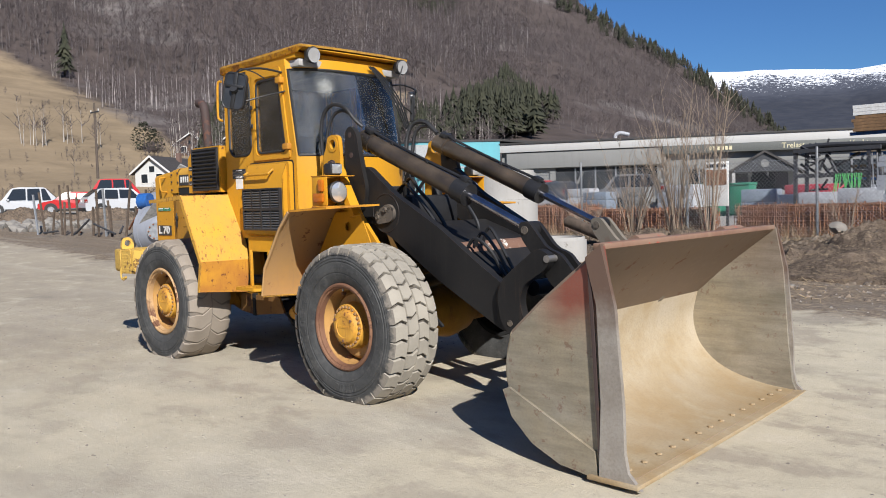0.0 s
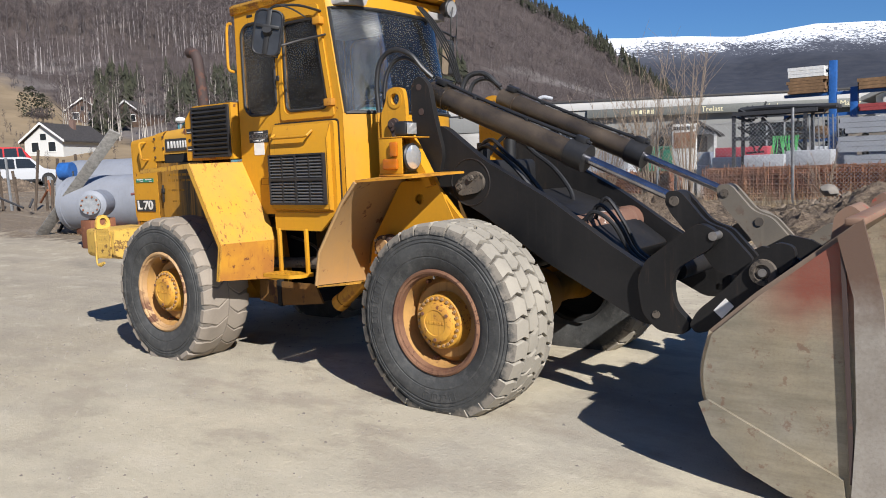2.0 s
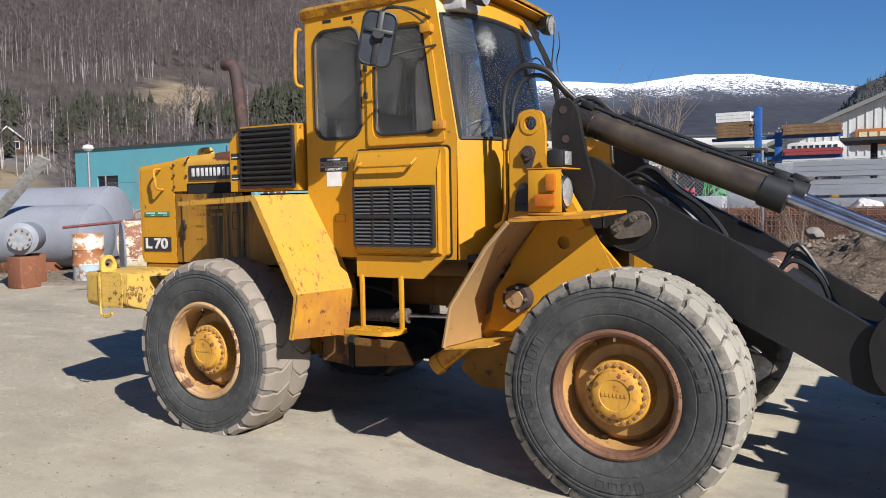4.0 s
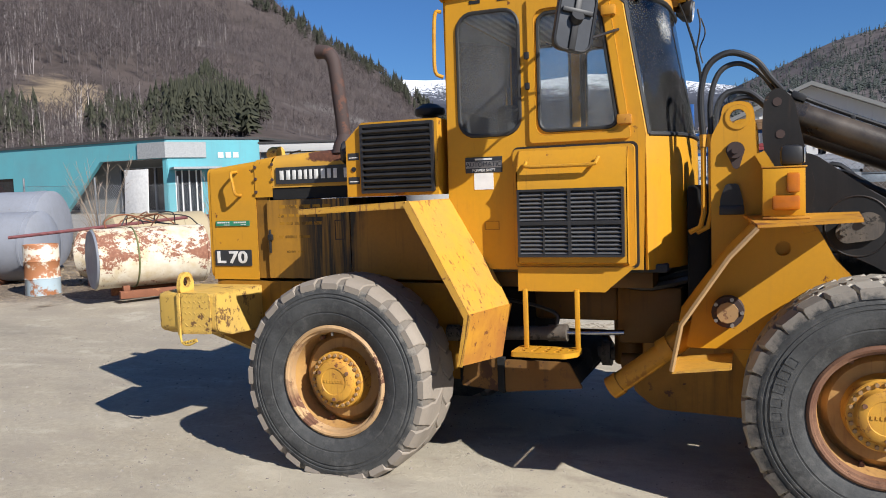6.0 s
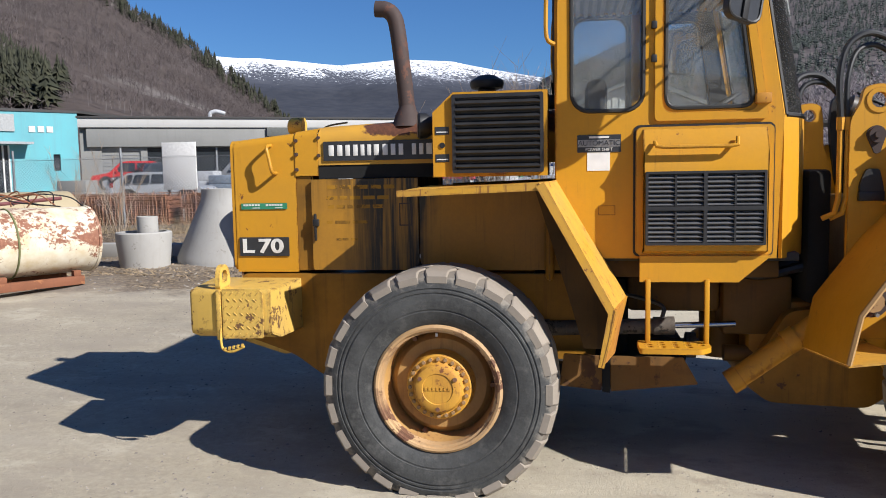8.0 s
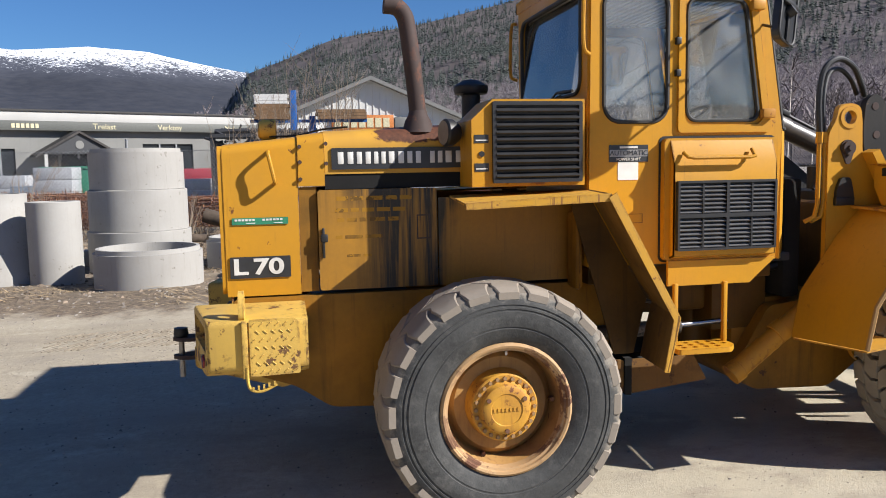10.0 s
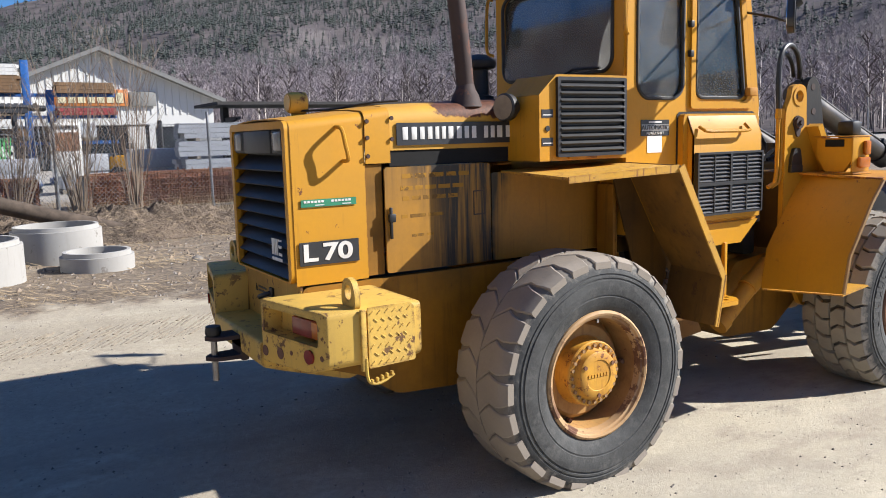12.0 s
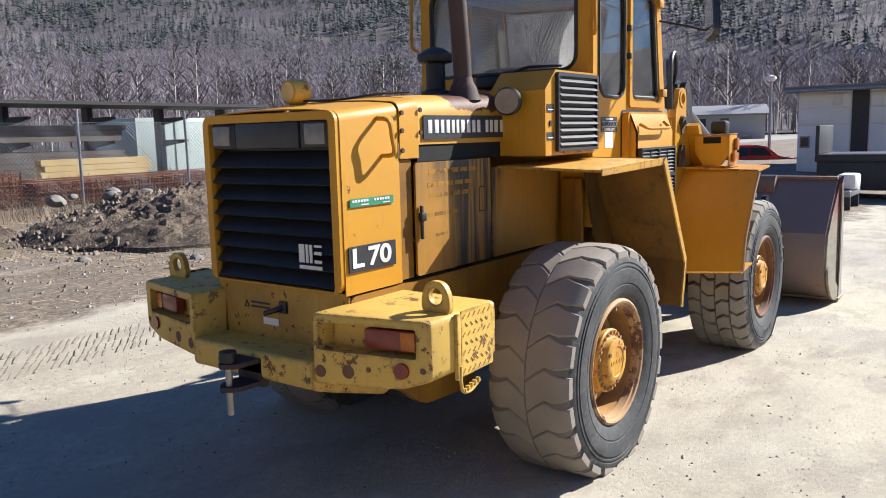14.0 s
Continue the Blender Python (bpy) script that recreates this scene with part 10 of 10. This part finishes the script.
house(-138.0, 75.0, 11.6, 6.0, 8.0, 2.4, 2.2, 50, HOUSEBROWN, "dark brown wooden house on the slope")
house(-131.0, 79.5, 10.8, 6.0, 9.0, 2.4, 2.2, 25, HOUSEBROWN, "brown wooden house with a white gable edge")


def pole(x, y, h, label, lamp=False, z=None):
    o = thing("street_lamp" if lamp else "utility_pole", label, "lamp post" if lamp else "utility pole", "street lamps" if lamp else "utility poles", at(x, y, -0.1, 0, z))
    part("pole", rod(B(), (0, 0, 0), (0, 0, h), 0.09 if lamp else 0.13, 0.06 if lamp else 0.09, seg=10), GALV if lamp else plain("pole_wood", (0.09, 0.07, 0.055), 0.9), o)
    if lamp:
        part("lamp_head", lathe(B(), [(h, 0.0), (h, 0.12), (h + 0.12, 0.26), (h + 0.26, 0.22), (h + 0.32, 0.0)], (0, 0, 0), (0, 0, 1), 14), PAPER, o)
    else:
        part("cross_arm", box(B(), (-0.9, -0.06, h - 0.9), (0.9, 0.06, h - 0.78)), DARKSTEEL, o)
        for x_ in (-0.8, 0, 0.8):
            part("insulator", rod(B(), (x_, 0, h - 0.78), (x_, 0, h - 0.58), 0.04, seg=8), PAPER, o)


pole(-66.9, 26.4, 7.0, "dark wooden utility pole with a cross arm", z=4.6)
pole(-29.0, 19.5, 3.4, "thin pale pole behind the tanks", True)
pole(39.6, 8.0, 4.0, "grey lamp post with a pale round head", True)
pole(46.0, 17.0, 5.2, "grey lamp post with a pale round head", True)
# old fence and rubble before the cars
RUBBLE = plain("broken_concrete", (0.20, 0.185, 0.165), 0.9, var=0.5, scale=3, bump=0.4)
of = thing("broken_fence", "row of crooked dark posts and scrap before the cars", "fence", at=Matrix.Translation((-24, 9, land_z(-24, 9))))
rng = random.Random(31)
for k in range(22):
    x, y = -3.5 + k * 0.42, -1.6 + k * 0.10 + rng.uniform(-0.2, 0.2)
    part("post", tube(B(), [(x, y, -0.2), (x + rng.uniform(-0.35, 0.35), y + rng.uniform(-0.2, 0.2), rng.uniform(0.9, 2.1))], 0.05, 6), DARKWOOD if k % 9 else GALV, of)
for k in range(8):
    a = Vector((rng.uniform(-4, 5), rng.uniform(-2, 0), rng.uniform(0.05, 0.5)))
    part("scrap_bar", tube(B(), [a, a + Vector((rng.uniform(-1.4, 1.4), rng.uniform(-0.5, 0.5), rng.uniform(-0.1, 0.6)))], 0.04, 6), RUST if k % 2 else DARKSTEEL, of)
for k in range(48):
    x, y = rng.uniform(-37, -29), rng.uniform(7.4, 11.2)
    r = rng.uniform(0.14, 0.42)
    o = thing("rubble_block", "earth-stained broken concrete lump", "rubble", "rubble", at(x, y, r * 0.25))
    bm = B()
    bmesh.ops.create_icosphere(bm, subdivisions=1, radius=r)
    for v in bm.verts:
        v.co *= 1 + 0.5 * noise.noise(v.co * 2 + Vector((k * 2.7, 0, 0)))
        v.co.z *= 0.75
    part("lump", bm, RUBBLE, o, smooth=20)

# white works building and a dark trailer at the far end of the yard
wb = thing("works_building", "pale grey panelled works building with small windows", "building", at=Matrix.Translation((28.0, -4.2, -0.1)))
PALEPANEL = worn("pale_grey_panel", (0.80, 0.80, 0.78), (0.62, 0.61, 0.58), (0.40, 0.37, 0.33), 0.6, dirt_amt=0.45, rust_amt=0.72, scale=0.4)
part("wall", box(B(), (0, 0, 0), (8, 8.3, 3.2)), PALEPANEL, wb)
for y0, y1 in ((0.05, 1.95), (2.0, 3.95), (4.0, 5.9), (6.55, 8.25)):
    for z0, z1 in ((0.25, 1.95), (2.0, 2.55), (2.6, 3.1)):
        part("panel", box(B(), (-0.06, y0, z0), (-0.004, y1, z1), 0.008), PALEPANEL, wb, "pale grey wall panel")
for y, z, h in ((7.86, 1.15, 0.42), (6.8, 2.66, 0.40), (5.0, 2.66, 0.40), (2.9, 2.66, 0.40)):
    wf = part("window", box(B(), (-0.09, y, z), (-0.062, y + 0.34, z + h), 0.006), WHITE if z > 2 else GREYWALL, wb)
    if z < 2:
        part("pane", box(B(), (-0.098, y + 0.05, z + 0.05), (-0.091, y + 0.29, z + h - 0.05)), PANE, wf)
part("plinth", box(B(), (-0.075, 0.0, 0.0), (-0.004, 5.45, 0.22), 0.008), GREYWALL, wb)
part("roof", box(B(), (-0.5, -0.4, 3.204), (8.4, 8.7, 3.38)), GREYWALL, wb)
part("gutter", rod(B(), (-0.55, -0.4, 3.22), (-0.55, 8.7, 3.22), 0.07, seg=10), GALV, wb)
tr = thing("flat_trailer", "dark flatbed trailer standing on the yard", "trailer", at=pose(18.8, 1.64, -0.05, 0, 0, -88))
part("side_skirt", box(B(), (0.05, 0.02, 0.22), (6.45, 2.18, 0.945), 0.02), DARKSTEEL, tr)
part("bed", box(B(), (0, 0, 0.95), (6.5, 2.2, 1.15), 0.02), DARKSTEEL, tr)
part("headboard", box(B(), (0, 0, 1.154), (0.1, 2.2, 1.9), 0.02), DARKSTEEL, tr)
for x in (3.6, 4.7):
    for y in (0.0, 1.95):
        part("wheel", rod(B(), (x, y, 0.45), (x, y + 0.25, 0.45), 0.45, seg=22), RUBBER, tr)
part("drawbar", rod(B(), (6.5, 1.1, 0.8), (8.0, 1.1, 0.55), 0.06, seg=8), GALV, tr)
part("support", rod(B(), (0.8, 1.1, 0.0), (0.8, 1.1, 0.95), 0.06, seg=8), GALV, tr)
# dark strip on the solid wall imitates a shaded gap
part("dark_gap", box(B(), (-0.03, 5.95, 0.0), (-0.004, 6.5, 3.2)), DARKSTEEL, wb, "dark strip standing in for a shaded gap between bays")
o = thing("tool_trolley", "small pale machine on a stand", "machine", at=at(16.0, 0.2))
part("motor", box(B(), (0, 0, 0.45), (0.7, 0.4, 0.8), 0.06), PAPER, o)
part("stand", box(B(), (-0.3, 0.05, 0.30), (1.0, 0.35, 0.44), 0.02), GALV, o)
for x in (-0.2, 0.9):
    part("leg", box(B(), (x - 0.04, 0.06, 0), (x + 0.04, 0.34, 0.30), 0.01), DARKSTEEL, o)
house(*east.place(78.3, east.reach(78.3, 4.6))[:2], east.place(78.3, east.reach(78.3, 4.6))[2] - 0.5, 11, 9, 3.0, 2.0, -85, HOUSEWHITE, "pale house below the wooded hill")
house(*east.place(81.0, east.reach(81.0, 5.4))[:2], east.place(81.0, east.reach(81.0, 5.4))[2] - 0.5, 11, 9, 3.0, 2.0, -70, HOUSEWHITE, "pale house higher on the wooded hill")
house(*east.place(74.5, east.reach(74.5, 2.2))[:2], east.place(74.5, east.reach(74.5, 2.2))[2] - 0.5, 9, 8, 3.0, 2.0, -60, HOUSEBROWN, "brown house on the wooded hill")
HOUSEGREY = plain("greyed_boards", (0.36, 0.355, 0.345), 0.7, var=0.1)


def long_house(x, y, ln, rz):
    o = thing("long_house", "long pale two-storey house at the foot of the hill", "house", at=at(x, y, 0, rz))
    part("wall", box(B(), (-ln / 2, 0, -1.5), (ln / 2, 8, 2.9)), HOUSEGREY, o)
    part("roof", plate(B(), [(-0.6, 2.8), (4, 3.9), (8.6, 2.8), (8.6, 3.0), (4, 4.15), (-0.6, 3.0)], (), ln + 1.0, across(-ln / 2 - 0.5)), plain("grey_sheet_roof", (0.22, 0.21, 0.21), 0.6), o, "grey sheet roof")
    for k in range(6):
        for z in (-0.6, 1.5):
            if (k * 3 + int(z)) % 4:
                part("window", box(B(), (-ln / 2 + 1.5 + k * 2.6, -0.06, z), (-ln / 2 + 2.5 + k * 2.6, -0.004, z + 1.0)), PANE, o)


long_house(92.5, 30.5, 17.0, -70)
# birches standing singly before the east hill
rng = random.Random(8)
spots = []
for k in range(90):
    az, r = rng.uniform(10, 84), rng.uniform(95, 170)
    x, y = polar(az, r)
    spots.append((x, y, 0.5 + (r - 70) * 0.03, rng.uniform(8, 13)))
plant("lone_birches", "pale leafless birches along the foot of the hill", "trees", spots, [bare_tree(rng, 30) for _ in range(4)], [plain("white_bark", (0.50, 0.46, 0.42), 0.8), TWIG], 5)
